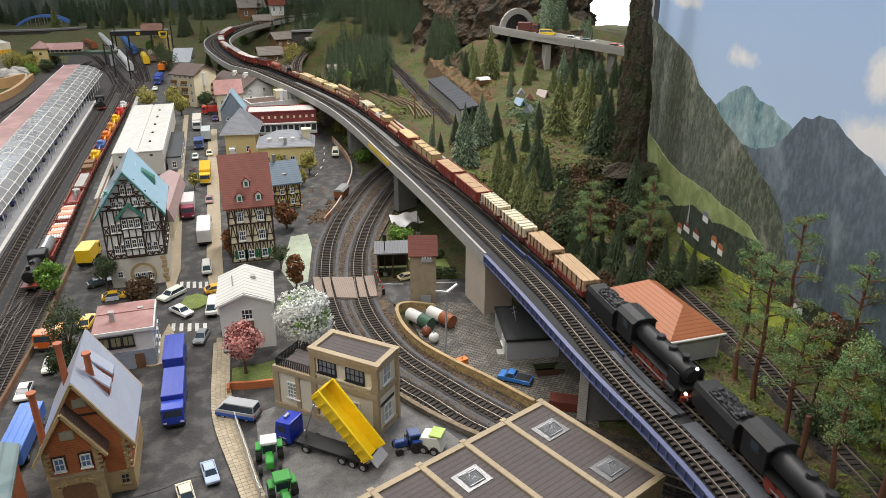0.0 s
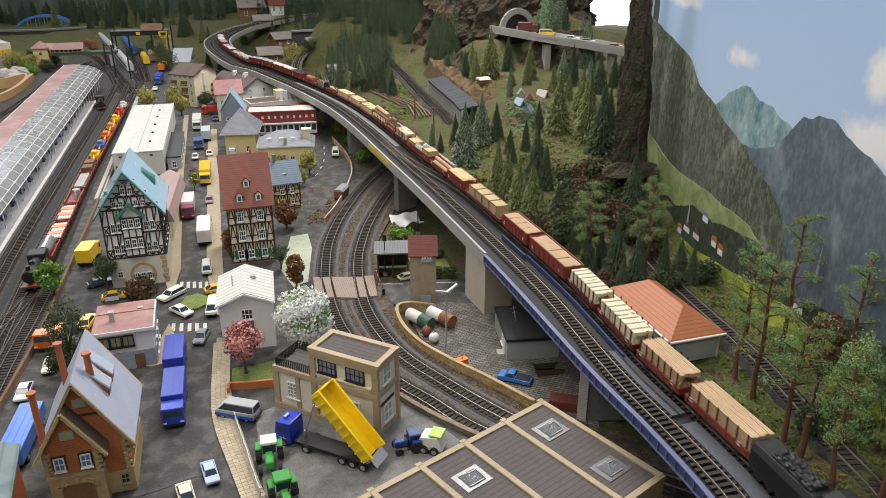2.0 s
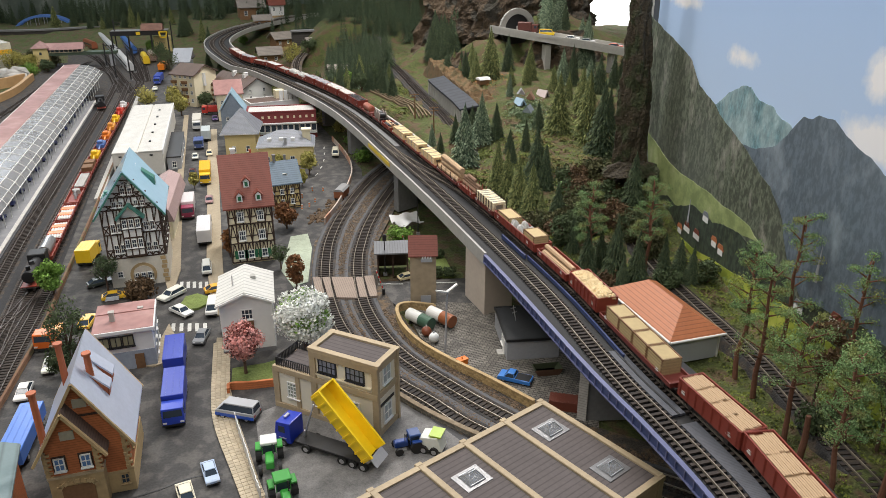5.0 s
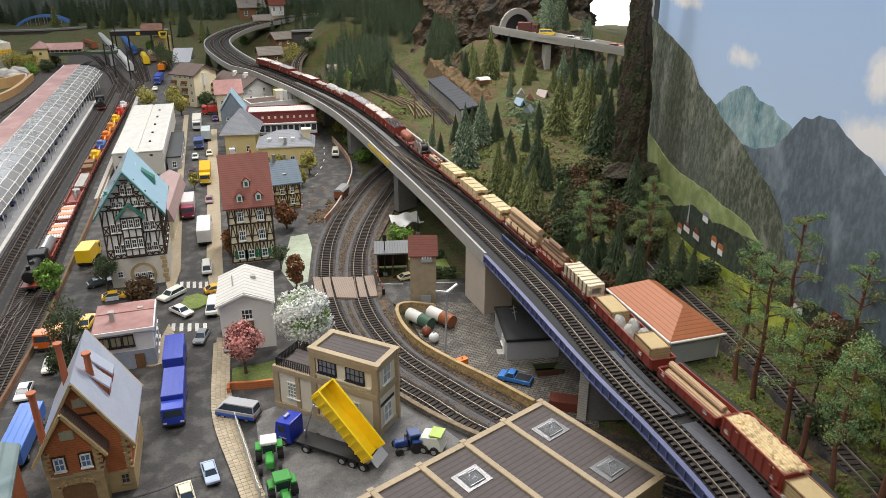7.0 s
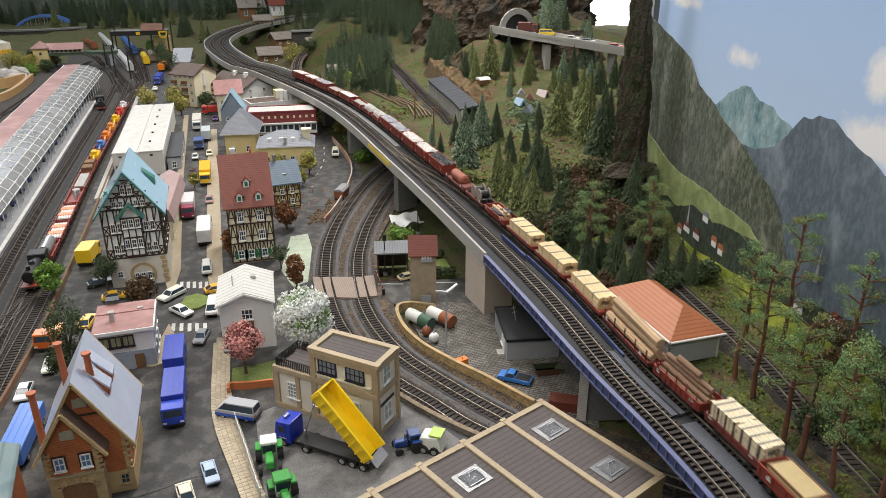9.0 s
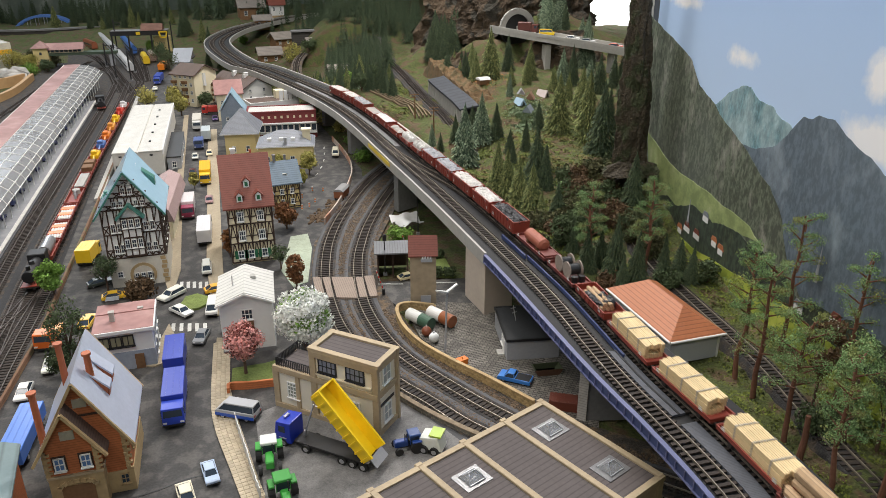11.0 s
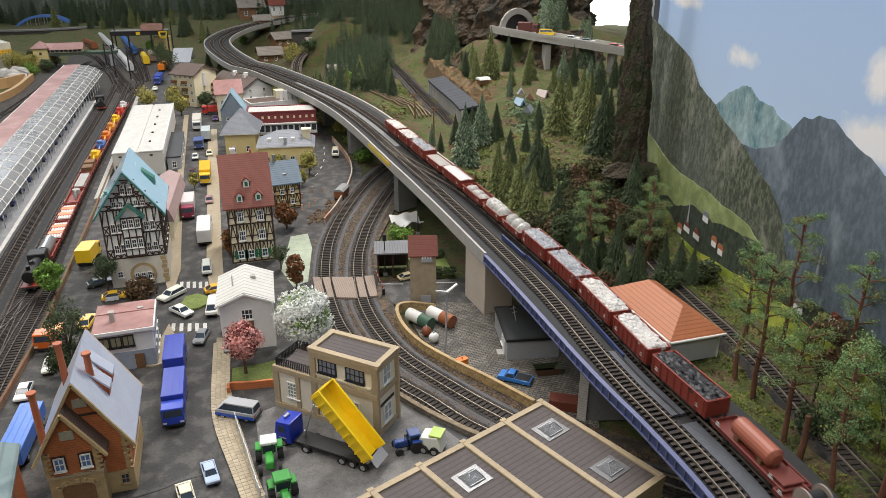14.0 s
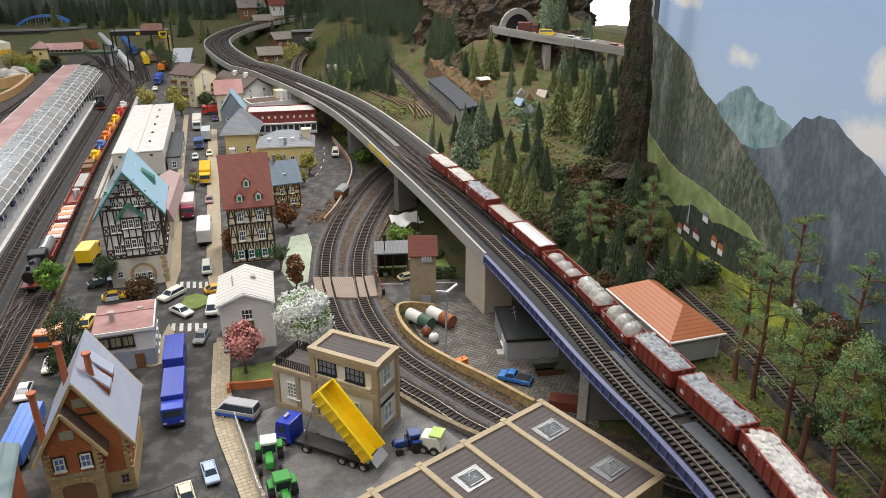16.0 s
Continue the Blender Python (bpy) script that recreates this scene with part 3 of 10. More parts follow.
# level crossing planks
root_ = thing("level_crossing", 0, 0, 0, 0, "brown planked level crossing over two tracks", "level crossing", kind="structure")
CROSS = mat("crossing_board", (0.3, 0.235, 0.19), 0.8, var=0.12, rows=0.004, rowdir="X")
for poly in ([(0.135, 1.285), (0.149, 1.280), (0.146, 1.189), (0.131, 1.189)], [(0.153, 1.279), (0.166, 1.275), (0.161, 1.189), (0.150, 1.188)], [(0.170, 1.274), (0.209, 1.262), (0.200, 1.172), (0.165, 1.185)], [(0.214, 1.260), (0.226, 1.256), (0.219, 1.171), (0.205, 1.173)], [(0.231, 1.260), (0.249, 1.257), (0.237, 1.170), (0.223, 1.170)]):
    part("plank_panel", Mesh().prism(poly, 0.001, 0.0056), CROSS, root_)

# piers of the viaduct
for poly, z0, m_ in (([(0.393, 1.134), (0.399, 1.049), (0.456, 1.063), (0.451, 1.143)], 0.0, PIER), ([(0.418, 0.733), (0.426, 0.725), (0.512, 0.704), (0.509, 0.721)], 0.0, CONC_D),
                     ([(0.378, 1.620), (0.384, 1.601), (0.436, 1.627), (0.430, 1.647)], 0.0, CONC_D), ([(0.364, 2.162), (0.370, 2.140), (0.491, 2.143), (0.485, 2.166)], 0.0, CONC_D), ([(0.344, 2.549), (0.351, 2.529), (0.482, 2.543), (0.474, 2.564)], 0.0, CONC_D)):
    part("pier", Mesh().prism(poly, z0, ZB - 0.0095), m_, VIADUCT, "rendered viaduct pier", bevel=0.0006)
# lit left face of the near pier, painted paler than its dark body
part("pier_edge", Mesh().prism([(0.416, 0.732), (0.425, 0.723), (0.429, 0.727), (0.421, 0.736)], 0.0, ZB - 0.0096), mat("stone_clad_edge", (0.46, 0.44, 0.41), 0.85, rows=0.004, var=0.2), VIADUCT)

# deck strips and the blue crash barrier between the tracks
mid = [p for p in offset(RIGHT_TRACK, -0.0245) if 0.3 < p.y < 1.17]
part("deck_plate", sweep([p for p in mid if 0.555 < p.y < 0.72], [(-0.009, 0), (-0.009, 0.0028), (0.0085, 0.0028), (0.0085, 0)], ZB), mat("dark_deck_plate", (0.07, 0.075, 0.09), 0.55, var=0.3), VIADUCT, "dark blue-grey deck plate")
part("deck_joint", sweep([p for p in mid if 0.555 < p.y < 0.72], [(-0.0012, 0.0028), (-0.0012, 0.0036), (0.0012, 0.0036), (0.0012, 0.0028)], ZB), BLACK, VIADUCT)
part("deck_plate", sweep([p for p in mid if p.y < 0.55], [(-0.0095, 0), (-0.0095, 0.0035), (0.0095, 0.0035), (0.0095, 0)], ZB), mat("chequer_plate", (0.085, 0.09, 0.105), 0.5, var=0.2, rows=0.002, rowdir="Y"), VIADUCT, "grey chequered deck plate")
part("barrier", sweep([p for p in mid if 0.68 < p.y < 1.03], [(0.0015, 0.001), (0.0015, 0.007), (0.004, 0.007), (0.004, 0.001)], ZB), GIRDER, VIADUCT, "blue steel barrier between the tracks")
part("barrier", sweep([p for p in offset(mid, -0.003) if 1.0 < p.y < 1.14], [(0.0, 0.001), (0.0, 0.008), (0.003, 0.008), (0.003, 0.001)], ZB), GIRDER, VIADUCT, "blue steel barrier between the tracks")
part("deck_slab", sweep([p for p in BRIDGE_EDGE if 1.75 < p.y < 2.75], [(0.056, -0.0012), (0.056, 0.0012), (0.069, 0.0012), (0.069, -0.0012)], ZB), CONC_D, VIADUCT, "pale slab strip between the tracks")
# crossover between the two bridge tracks
CROSSOVER = [a.lerp(b, bump_step(1.78, 1.3, a.y)) for a, b in zip(LEFT_TRACK, RIGHT_TRACK) if 1.25 < a.y < 1.85]
track("bridge_track", CROSSOVER, ZB + 0.0009, "crossover track with brown sleepers on the viaduct", 0, bed=False)
# loose stones between the curving tracks
rn_ = random.Random(12)
st_ = Mesh()
for p_, q_ in zip(even(CURVE_IN, 0.0007)[690:], even(CURVE_OUT, 0.0007)[690:]):
    o_ = p_[0].lerp(q_[0], rn_.uniform(0.3, 0.7))
    if not 1.16 < o_.y < 1.29:
        st_.lump(o_.x + rn_.uniform(-0.002, 0.002), o_.y, 0.001, rn_.uniform(0.0009, 0.002), rn_.random())
for o_, lo_, hi_ in ((-0.03, 0.62, 1.12), (0.03, 0.62, 1.12), (-0.034, 0.62, 1.1), (-0.026, 1.3, 1.7)):
    for p_, d_ in even(offset(CURVE_OUT, o_), 0.0013):
        if lo_ < p_.y < hi_:
            st_.lump(p_.x + rn_.uniform(-0.006, 0.006), p_.y + rn_.uniform(-0.003, 0.003), 0.001, rn_.uniform(0.001, 0.0024), rn_.random())
tagged(part("ballast_stones", st_, mat("brown_ballast_stone", (0.13, 0.09, 0.058), 0.9, var=0.6, island=0.4, bump=0)), "brown ballast stones between the curving tracks", "ballast", kind="stuff")
# station-side retaining walls
def wall_along(name, pts, h, w, material, label, z=0.0, cap=None, hs=None):
    path = smooth_path(pts, 10)
    ob = thing(name, 0, 0, 0, 0, label, "wall", kind="structure")
    part("wall_body", sweep(path, [(-w / 2, 0), (-w / 2, h), (w / 2, h), (w / 2, 0)], z), material, ob)
    if cap:
        part("coping", sweep(path, [(-w * 0.7, h), (-w * 0.7, h + 0.0015), (w * 0.7, h + 0.0015), (w * 0.7, h)], z), cap, ob)
    return ob


YARD_WALL = [(0.320, 1.089), (0.281, 1.110), (0.257, 1.100), (0.251, 1.041), (0.264, 0.974), (0.295, 0.908), (0.329, 0.850), (0.370, 0.771)]
wall_along("yard_wall", YARD_WALL, 0.014, 0.004, BRICK_P, "low yellowish brick wall round the yard", cap=STONE)
yw_ = [o for o in scene.collection.objects if o.name.startswith("yard_wall")][0]
stones_ = [Mesh().box(0, 0, 0, 0.0050, w_, 0.0040, c=0.0004).data("stone", mat("yellow_wall_stone", (0.4, 0.28, 0.13), 0.85, var=0.4, rand=0.3) if w_ == 0.0054 else bpy.data.materials["yellow_wall_stone"]) for w_ in (0.0054, 0.0066)]
rn_ = random.Random(8)
for k_ in range(3):
    for i_, (p_, d_) in enumerate(even(smooth_path(YARD_WALL, 10), 0.0068)):
        q_ = p_ + d_ * (0.0034 if k_ % 2 else 0.0)
        part("stone", rn_.choice(stones_), CONC, yw_, at=pose(q_.x, q_.y, 0.0005 + 0.0045 * k_, 0, 0, math.degrees(math.atan2(d_.y, d_.x)) - 90 + rn_.uniform(-3, 3)))
INNER_WALL = [(0.197, 0.851), (0.227, 0.797), (0.265, 0.742), (0.303, 0.696), (0.348, 0.627)]
wall_along("track_wall", INNER_WALL, 0.009, 0.005, STONE_W, "low brown stone retaining wall under the tracks", cap=STONE_W)
tw_ = [o for o in scene.collection.objects if o.name.startswith("track_wall")][0]
block_ = Mesh().box(0, 0, 0, 0.0062, 0.0082, 0.0041, c=0.0005).data("stone", mat("grey_wall_stone", (0.13, 0.12, 0.1), 0.9, var=0.5, rand=0.3))
for k_ in range(2):
    for p_, d_ in even(smooth_path(INNER_WALL, 10), 0.009):
        q_ = p_ + d_ * (0.0045 * k_)
        part("stone", block_, STONE_W, tw_, at=pose(q_.x, q_.y, 0.0005 + 0.0045 * k_, 0, 0, math.degrees(math.atan2(d_.y, d_.x)) - 90 + rn_.uniform(-3, 3)))
ROAD_WALL = [(0.341, 2.320), (0.349, 2.140), (0.342, 1.987), (0.314, 1.859), (0.255, 1.688), (0.202, 1.571)]
wall_along("road_wall", ROAD_WALL, 0.016, 0.003, mat("weathered_plaster", (0.5, 0.42, 0.36), 0.8, var=0.3, scale=90, second=(0.42, 0.22, 0.14)), "curved weathered plaster wall beside the road")
wall_along("station_wall", [(-0.342, 0.944), (-0.332, 1.066), (-0.322, 1.208), (-0.319, 1.399), (-0.316, 1.585), (-0.311, 1.885), (-0.308, 2.279)], 0.01, 0.004, mat("mossy_wall", (0.26, 0.14, 0.08), 0.85, var=0.35, rows=0.005, second=(0.16, 0.15, 0.07)), "low brown wall between tracks and town")


# ---------------------------------------------------------------- the goods train on the viaduct
V_TRAIN = 0.1843
RAIL_TOP = ZB + 0.0045
WAYS = RIGHT_TRACK
SUMS = [0.0]
for a_, b_ in zip(WAYS, WAYS[1:]):
    SUMS.append(SUMS[-1] + (b_ - a_).length)
ORIGIN = SUMS[min(range(len(WAYS)), key=lambda i: abs(WAYS[i].y - 0.349) + (WAYS[i].y > 1))]


def on_track(s):
    s = max(0.0, min(SUMS[-1] - 1e-4, s + ORIGIN))
    lo, hi = 0, len(SUMS) - 1
    while hi - lo > 1:
        k = (lo + hi) // 2
        lo, hi = (k, hi) if SUMS[k] <= s else (lo, k)
    f = (s - SUMS[lo]) / (SUMS[hi] - SUMS[lo])
    return WAYS[lo].lerp(WAYS[hi], f)


def vehicle_pose(s, length):
    """Pose of a vehicle whose middle is at s along the track, its x axis pointing forward."""
    a, b = on_track(s - length * 0.33), on_track(s + length * 0.33)
    d = a - b
    c = (a + b) / 2
    return pose(c.x, c.y, RAIL_TOP, 0, 0, math.degrees(math.atan2(d.y, d.x)))


MOVING = []
WHEEL = Mesh().tube((0, -0.0012, 0), (0, 0.0012, 0), 0.0055, n=14).tube((0, -0.0018, 0), (0, -0.0012, 0), 0.002, n=8).data("wheel", UNDER)
BUFFER = Mesh().tube((0, 0, 0), (0.004, 0, 0), 0.0012, n=8).tube((0.004, 0, 0), (0.005, 0, 0), 0.0026, n=10).data("buffer", UNDER)
STAKES = {}


def underframe(root, n, body=WAGON, axles=2):
    u = Mesh().box(0, 0, 0.0085, n, 0.027, 0.0025).box(0, -0.0115, 0.0055, n * 0.5, 0.002, 0.003).box(0, 0.0115, 0.0055, n * 0.5, 0.002, 0.003)
    xs = [-n * 0.3, n * 0.3] if axles == 2 else [-n * 0.4, -n * 0.28, n * 0.28, n * 0.4]
    for x in xs:
        for y in (-0.0125, 0.0125):
            u.box(x, y, 0.003, 0.007, 0.0016, 0.006)
    part("underframe", u, UNDER, root)
    for x in xs:
        for y in (-0.0085, 0.0085):
            part("wheel", WHEEL, UNDER, root, at=pose(x, y, 0.0055))
    for x, r in ((n / 2, 0), (-n / 2, 180)):
        for y in (-0.0085, 0.0085):
            part("buffer", BUFFER, UNDER, root, at=pose(x, y, 0.0098, 0, 0, r))
    part("floor", Mesh().box(0, 0, 0.011, n, 0.031, 0.0015), body, root)


def box_sides(root, n, h, body, ribs=7):
    part("side_wall", Mesh().box(0, -0.015, 0.0125, n, 0.0012, h), body, root)
    part("side_wall", Mesh().box(0, 0.015, 0.0125, n, 0.0012, h), body, root)
    part("end_wall", Mesh().box(n / 2 - 0.0006, 0, 0.0125, 0.0012, 0.0288, h), body, root)
    part("end_wall", Mesh().box(-n / 2 + 0.0006, 0, 0.0125, 0.0012, 0.0288, h), body, root)
    rim = Mesh()
    for y in (-0.0152, 0.0152):
        rim.box(0, y, 0.0125 + h, n + 0.0006, 0.0018, 0.0009)
    for x in (-n / 2, n / 2):
        rim.box(x, 0, 0.01252 + h, 0.0016, 0.0288, 0.0009)
    part("top_rim", rim, body, root)
    if ribs:
        key = (round(h, 4), body.name)
        if key not in STAKES:
            STAKES[key] = Mesh().box(0, 0, 0, 0.0018, 0.0012, h).data("side_rib", body)
        for i in range(ribs):
            for y in (-0.0161, 0.0161):
                part("side_rib", STAKES[key], body, root, at=pose(-n / 2 + 0.004 + (n - 0.008) * i / (ribs - 1), y, 0.0125))
    for x in (-n * 0.4, n * 0.34):
        part("lettering_bar", Mesh().box(x, -0.0159, 0.0165, 0.006, 0.0004, 0.0022).box(x, -0.0159, 0.0198, 0.0045, 0.0004, 0.0012), PAINT_W, root)


def heap(root, n, z, material, size, count, seed, high=0.006, name="load"):
    rn = random.Random(seed)
    m = Mesh().box(0, 0, 0.0126, n - 0.004, 0.028, z - 0.0126)
    for i in range(count):
        x, y = rn.uniform(-0.47, 0.47) * n, rn.uniform(-0.0125, 0.0125)
        hump = (1 - (y / 0.016) ** 2) * (0.75 + 0.25 * math.sin(x * 90 + seed))
        m.lump(x, y, z + high * hump * rn.uniform(0.3, 1.0), size * rn.uniform(0.6, 1.25), rn.random())
    part(name, m, material, root)


PLANKS = {}


def lumber(root, x, z, n, w, h, material, seed, strap=True):
    rn = random.Random(seed)
    rows, cols = max(2, round(h / 0.0055)), max(3, round(w / 0.0055))
    key = (round(n, 4), round(w, 4), round(h, 4), material.name)
    if key not in PLANKS:
        PLANKS[key] = Mesh().box(0, 0, 0, n * 0.98, w / cols * 0.92, h / rows * 0.92).data("plank", material)
    for j in range(rows):
        for i in range(cols):
            if j in (0, rows - 1) or i in (0, cols - 1):
                part("plank", PLANKS[key], material, root, at=pose(x + rn.uniform(-0.0016, 0.0016), -w / 2 + w * (i + 0.5) / cols, z + h * j / rows, 0, 0, rn.uniform(-0.5, 0.5)))
    if strap:
        for k in (-0.3, 0, 0.3):
            part("strap", Mesh().box(x + n * k, 0, z, 0.0012, w + 0.0008, h + 0.0006), TARP, root)


def stakes(root, n, h, material=TIMBER, count=7):
    one = Mesh().box(0, 0, 0, 0.0013, 0.0013, h).data("stake", material)
    for i in range(count):
        for y in (-0.0152, 0.0152):
            part("stake", one, material, root, at=pose(-n / 2 + 0.006 + (n - 0.012) * i / (count - 1), y, 0.0125))


def logs(root, n, z, r, rows, material, seed, w=0.026):
    rn = random.Random(seed)
    one = [Mesh().tube((-n / 2, 0, 0), (n / 2, 0, 0), r * q, r * (q - 0.1), n=9).data("log", material) for q in (0.9, 1.0, 1.08)]
    for j in range(rows):
        k = max(1, int(w / (2 * r)) - j)
        for i in range(k):
            y = (i - (k - 1) / 2) * 2 * r
            part("log", rn.choice(one), material, root, at=pose(rn.uniform(-0.002, 0.002), y, z + r + j * r * 1.7, 0, 0, rn.uniform(-1, 1)))


def crate(root, x, z, n, w, h, material):
    part("crate", Mesh().box(x, 0, z, n, w, h), material, root)
    f = Mesh()
    for sx in (-1, 1):
        f.box(x + sx * (n / 2 - 0.001), 0, z, 0.0016, w + 0.0012, h + 0.0006)
    for sy in (-1, 1):
        f.box(x, sy * (w / 2 - 0.0005), z + h - 0.001, n + 0.0006, 0.0016, 0.0018)
    part("crate_frame", f, WOOD, root)


def bag(root, x, y, z, rx, ry, rz, material, seed):
    m = Mesh()
    N, K = 12, 7
    for k in range(K):
        a = math.pi / 2 * k / (K - 1)
        for i in range(N):
            t = 2 * math.pi * i / N
            w = 1 + 0.16 * noise.noise(Vector((math.cos(t) * 1.5, math.sin(t) * 1.5, a * 2 + seed * 3.1)))
            m.v.append((x + rx * math.cos(a) * math.cos(t) * w, y + ry * math.cos(a) * math.sin(t) * w, z + rz * math.sin(a) * w))
    m.f += [(k * N + i, k * N + (i + 1) % N, (k + 1) * N + (i + 1) % N, (k + 1) * N + i) for k in range(K - 1) for i in range(N)]
    part("covered_load", m, material, root, smooth=True)


def tarp(root, n, z, material, seed, arch=0.004):
    m = Mesh()
    N, K = 28, 7
    for i in range(N + 1):
        for k in range(K):
            y = -0.0145 + 0.029 * k / (K - 1)
            x = -n / 2 + n * i / N
            sag = 0.6 + 0.4 * abs(math.sin(i / N * math.pi * 3))
            m.v.append((x, y, z + arch * (1 - (y / 0.0146) ** 2) * sag + 0.0008 * noise.noise(Vector((x * 150, y * 150, seed)))))
    m.f += [(i * K + k, i * K + k + 1, (i + 1) * K + k + 1, (i + 1) * K + k)[::-1] for i in range(N) for k in range(K - 1)]
    part("tarpaulin", m, material, root, smooth=True)


def wagon(s0, s1, kind, label, seed):
    n = s1 - s0 - 0.011
    root = thing("goods_wagon", 0, 0, 0, 0, label, "goods wagon", "wagons of the goods train")
    body = WAGON_D if kind in ("crates", "drums", "boiler", "planks", "white_planks", "pale_planks", "big_logs") else WAGON
    underframe(root, n, body, 4 if n > 0.15 else 2)
    if kind in ("planks", "pale_planks", "white_planks", "bundles"):
        box_sides(root, n, 0.006, body, 7)
        stakes(root, n, 0.024)
        wood = {"planks": WOOD_L, "pale_planks": WOOD_L, "white_planks": WOOD_W, "bundles": LOG}[kind]
        if kind == "bundles":
            lumber(root, 0, 0.0126, n - 0.006, 0.027, 0.022, LOG_PALE, seed, False)
        else:
            lumber(root, -n * 0.24, 0.0126, n * 0.46, 0.026, 0.022, wood, seed)
            lumber(root, n * 0.24, 0.0126, n * 0.46, 0.026, 0.022, wood, seed + 1)
    elif kind == "stack":
        box_sides(root, n, 0.003, body, 0)
        lumber(root, -n * 0.02, 0.0126, n * 0.84, 0.026, 0.019, WOOD_L, seed)
    elif kind in ("stones", "lime", "coal", "chunks"):
        box_sides(root, n, 0.019, body, 8)
        heap(root, n, 0.0285, {"stones": RUBBLE, "lime": LIME, "coal": COAL, "chunks": WOOD_L}[kind], 0.0042, 300, seed, 0.005)
    elif kind == "flat_tops":
        box_sides(root, n, 0.019, body, 8)
        for k in range(4):
            lumber(root, -n * 0.36 + n * 0.24 * k, 0.0126, n * 0.225, 0.026, 0.0195, LOG_PALE, seed + k, False)
    elif kind == "crates":
        box_sides(root, n, 0.004, body, 0)
        for k in range(4):
            crate(root, (k - 1.5) * n * 0.2 - n * 0.03, 0.0126, n * 0.195, 0.025, 0.02, CRATE)
    elif kind == "mixed":
        box_sides(root, n, 0.012, body, 10)
        crate(root, n * 0.33, 0.0126, n * 0.24, 0.026, 0.021, CRATE)
        crate(root, -n * 0.3, 0.0126, n * 0.3, 0.026, 0.017, CRATE)
        for k in range(4):
            bag(root, n * (-0.085 + 0.075 * k), (-0.007, 0.007)[k % 2], 0.0126, 0.0105, 0.0085, 0.019, PLASTIC, seed + k)
    elif kind == "barrels":
        box_sides(root, n, 0.009, body, 7)
        logs(root, n * 0.92, 0.0126, 0.0048, 2, LOG_PALE, seed)
    elif kind == "brown_logs":
        box_sides(root, n, 0.009, body, 9)
        stakes(root, n, 0.02, WAGON, 5)
        logs(root, n * 0.48, 0.0126, 0.0036, 5, LOG_D, seed)
        logs(root, n * 0.95, 0.0126, 0.0036, 4, LOG_D, seed + 1)
    elif kind == "big_logs":
        box_sides(root, n, 0.003, body, 0)
        stakes(root, n, 0.018, TIMBER, 5)
        logs(root, n * 0.95, 0.0126, 0.0062, 3, LOG_PALE, seed)
    elif kind == "scrap":
        box_sides(root, n, 0.008, body, 7)
        logs(root, n * 0.6, 0.0126, 0.0035, 2, LOG_PALE, seed, 0.024)
        heap(root, n * 0.5, 0.018, COAL, 0.005, 60, seed, 0.007, "scrap")
    elif kind == "drums":
        box_sides(root, n, 0.003, body, 0)
        for x in (-0.013, 0.014):
            d = Mesh()
            for y in (-0.011, 0.009):
                d.tube((x, y, 0.0255), (x, y + 0.002, 0.0255), 0.0128, n=20)
            part("cable_drum", d, DRUM, root)
            part("drum_winding", Mesh().tube((x, -0.009, 0.0255), (x, 0.009, 0.0255), 0.0085, n=16), BLACK, root)
        part("small_drum", Mesh().tube((n * 0.36, -0.006, 0.0125), (n * 0.36, -0.006, 0.022), 0.005), BLACK, root)
        part("small_drum", Mesh().tube((n * 0.36, 0.006, 0.0125), (n * 0.36, 0.006, 0.022), 0.005), BLACK, root)
    elif kind == "boiler":
        box_sides(root, n, 0.003, body, 0)
        part("boiler", Mesh().tube((-n * 0.28, 0, 0.0235), (n * 0.2, 0, 0.0235), 0.0105, n=18).tube((n * 0.2, 0, 0.0235), (n * 0.23, 0, 0.0235), 0.0105, 0.006, n=18), BOILER, root, smooth=False)
        part("cradle", Mesh().box(-n * 0.2, 0, 0.0125, 0.006, 0.02, 0.006).box(n * 0.12, 0, 0.0125, 0.006, 0.02, 0.006), WOOD, root)
        part("steel_plate", Mesh().box(n * 0.36, 0, 0.0125, n * 0.2, 0.024, 0.005), WAGON_D, root)
    elif kind == "bags":
        box_sides(root, n, 0.009, body, 6)
        for k in range(3):
            bag(root, (k - 1) * n * 0.3, 0, 0.0126, n * 0.165, 0.0145, 0.021, PLASTIC, seed + k)
    elif kind == "pile":
        box_sides(root, n, 0.009, body, 6)
        for k in range(4):
            bag(root, (k - 1.5) * n * 0.22, 0, 0.0126, n * 0.19, 0.0145, 0.021, PLASTIC, seed + k)
    elif kind == "tarps":
        box_sides(root, n, 0.011, body, 7)
        for k in range(3):
            bag(root, (k - 1) * n * 0.31, 0, 0.0126, n * 0.17, 0.0145, 0.0135, TARP, seed + k)
    elif kind == "tarp":
        box_sides(root, n, 0.012, body, 7)
        tarp(root, n - 0.004, 0.0235, TARP, seed, 0.003)
    elif kind == "white_tarp":
        box_sides(root, n, 0.015, body, 7)
        tarp(root, n - 0.004, 0.0265, WHITE_TARP, seed, 0.004)
    MOVING.append((root, (s0 + s1) / 2, n))
    return root


LOG_PALE = mat("stripped_timber", (0.5, 0.34, 0.2), 0.8, var=0.3, island=0.25, rows=0.003, rowdir="Y")
CRATE = mat("crate_board", (0.5, 0.38, 0.19), 0.7, var=0.12, rows=0.004)
DRUM = mat("drum_wood", (0.3, 0.25, 0.21), 0.7, var=0.2)
BOILER = mat("primer_red", (0.32, 0.1, 0.06), 0.5, var=0.12)
PLASTIC = mat("crumpled_grey_film", (0.45, 0.44, 0.41), 0.3, var=0.2, scale=160, bump=0.9, dist=0.003)
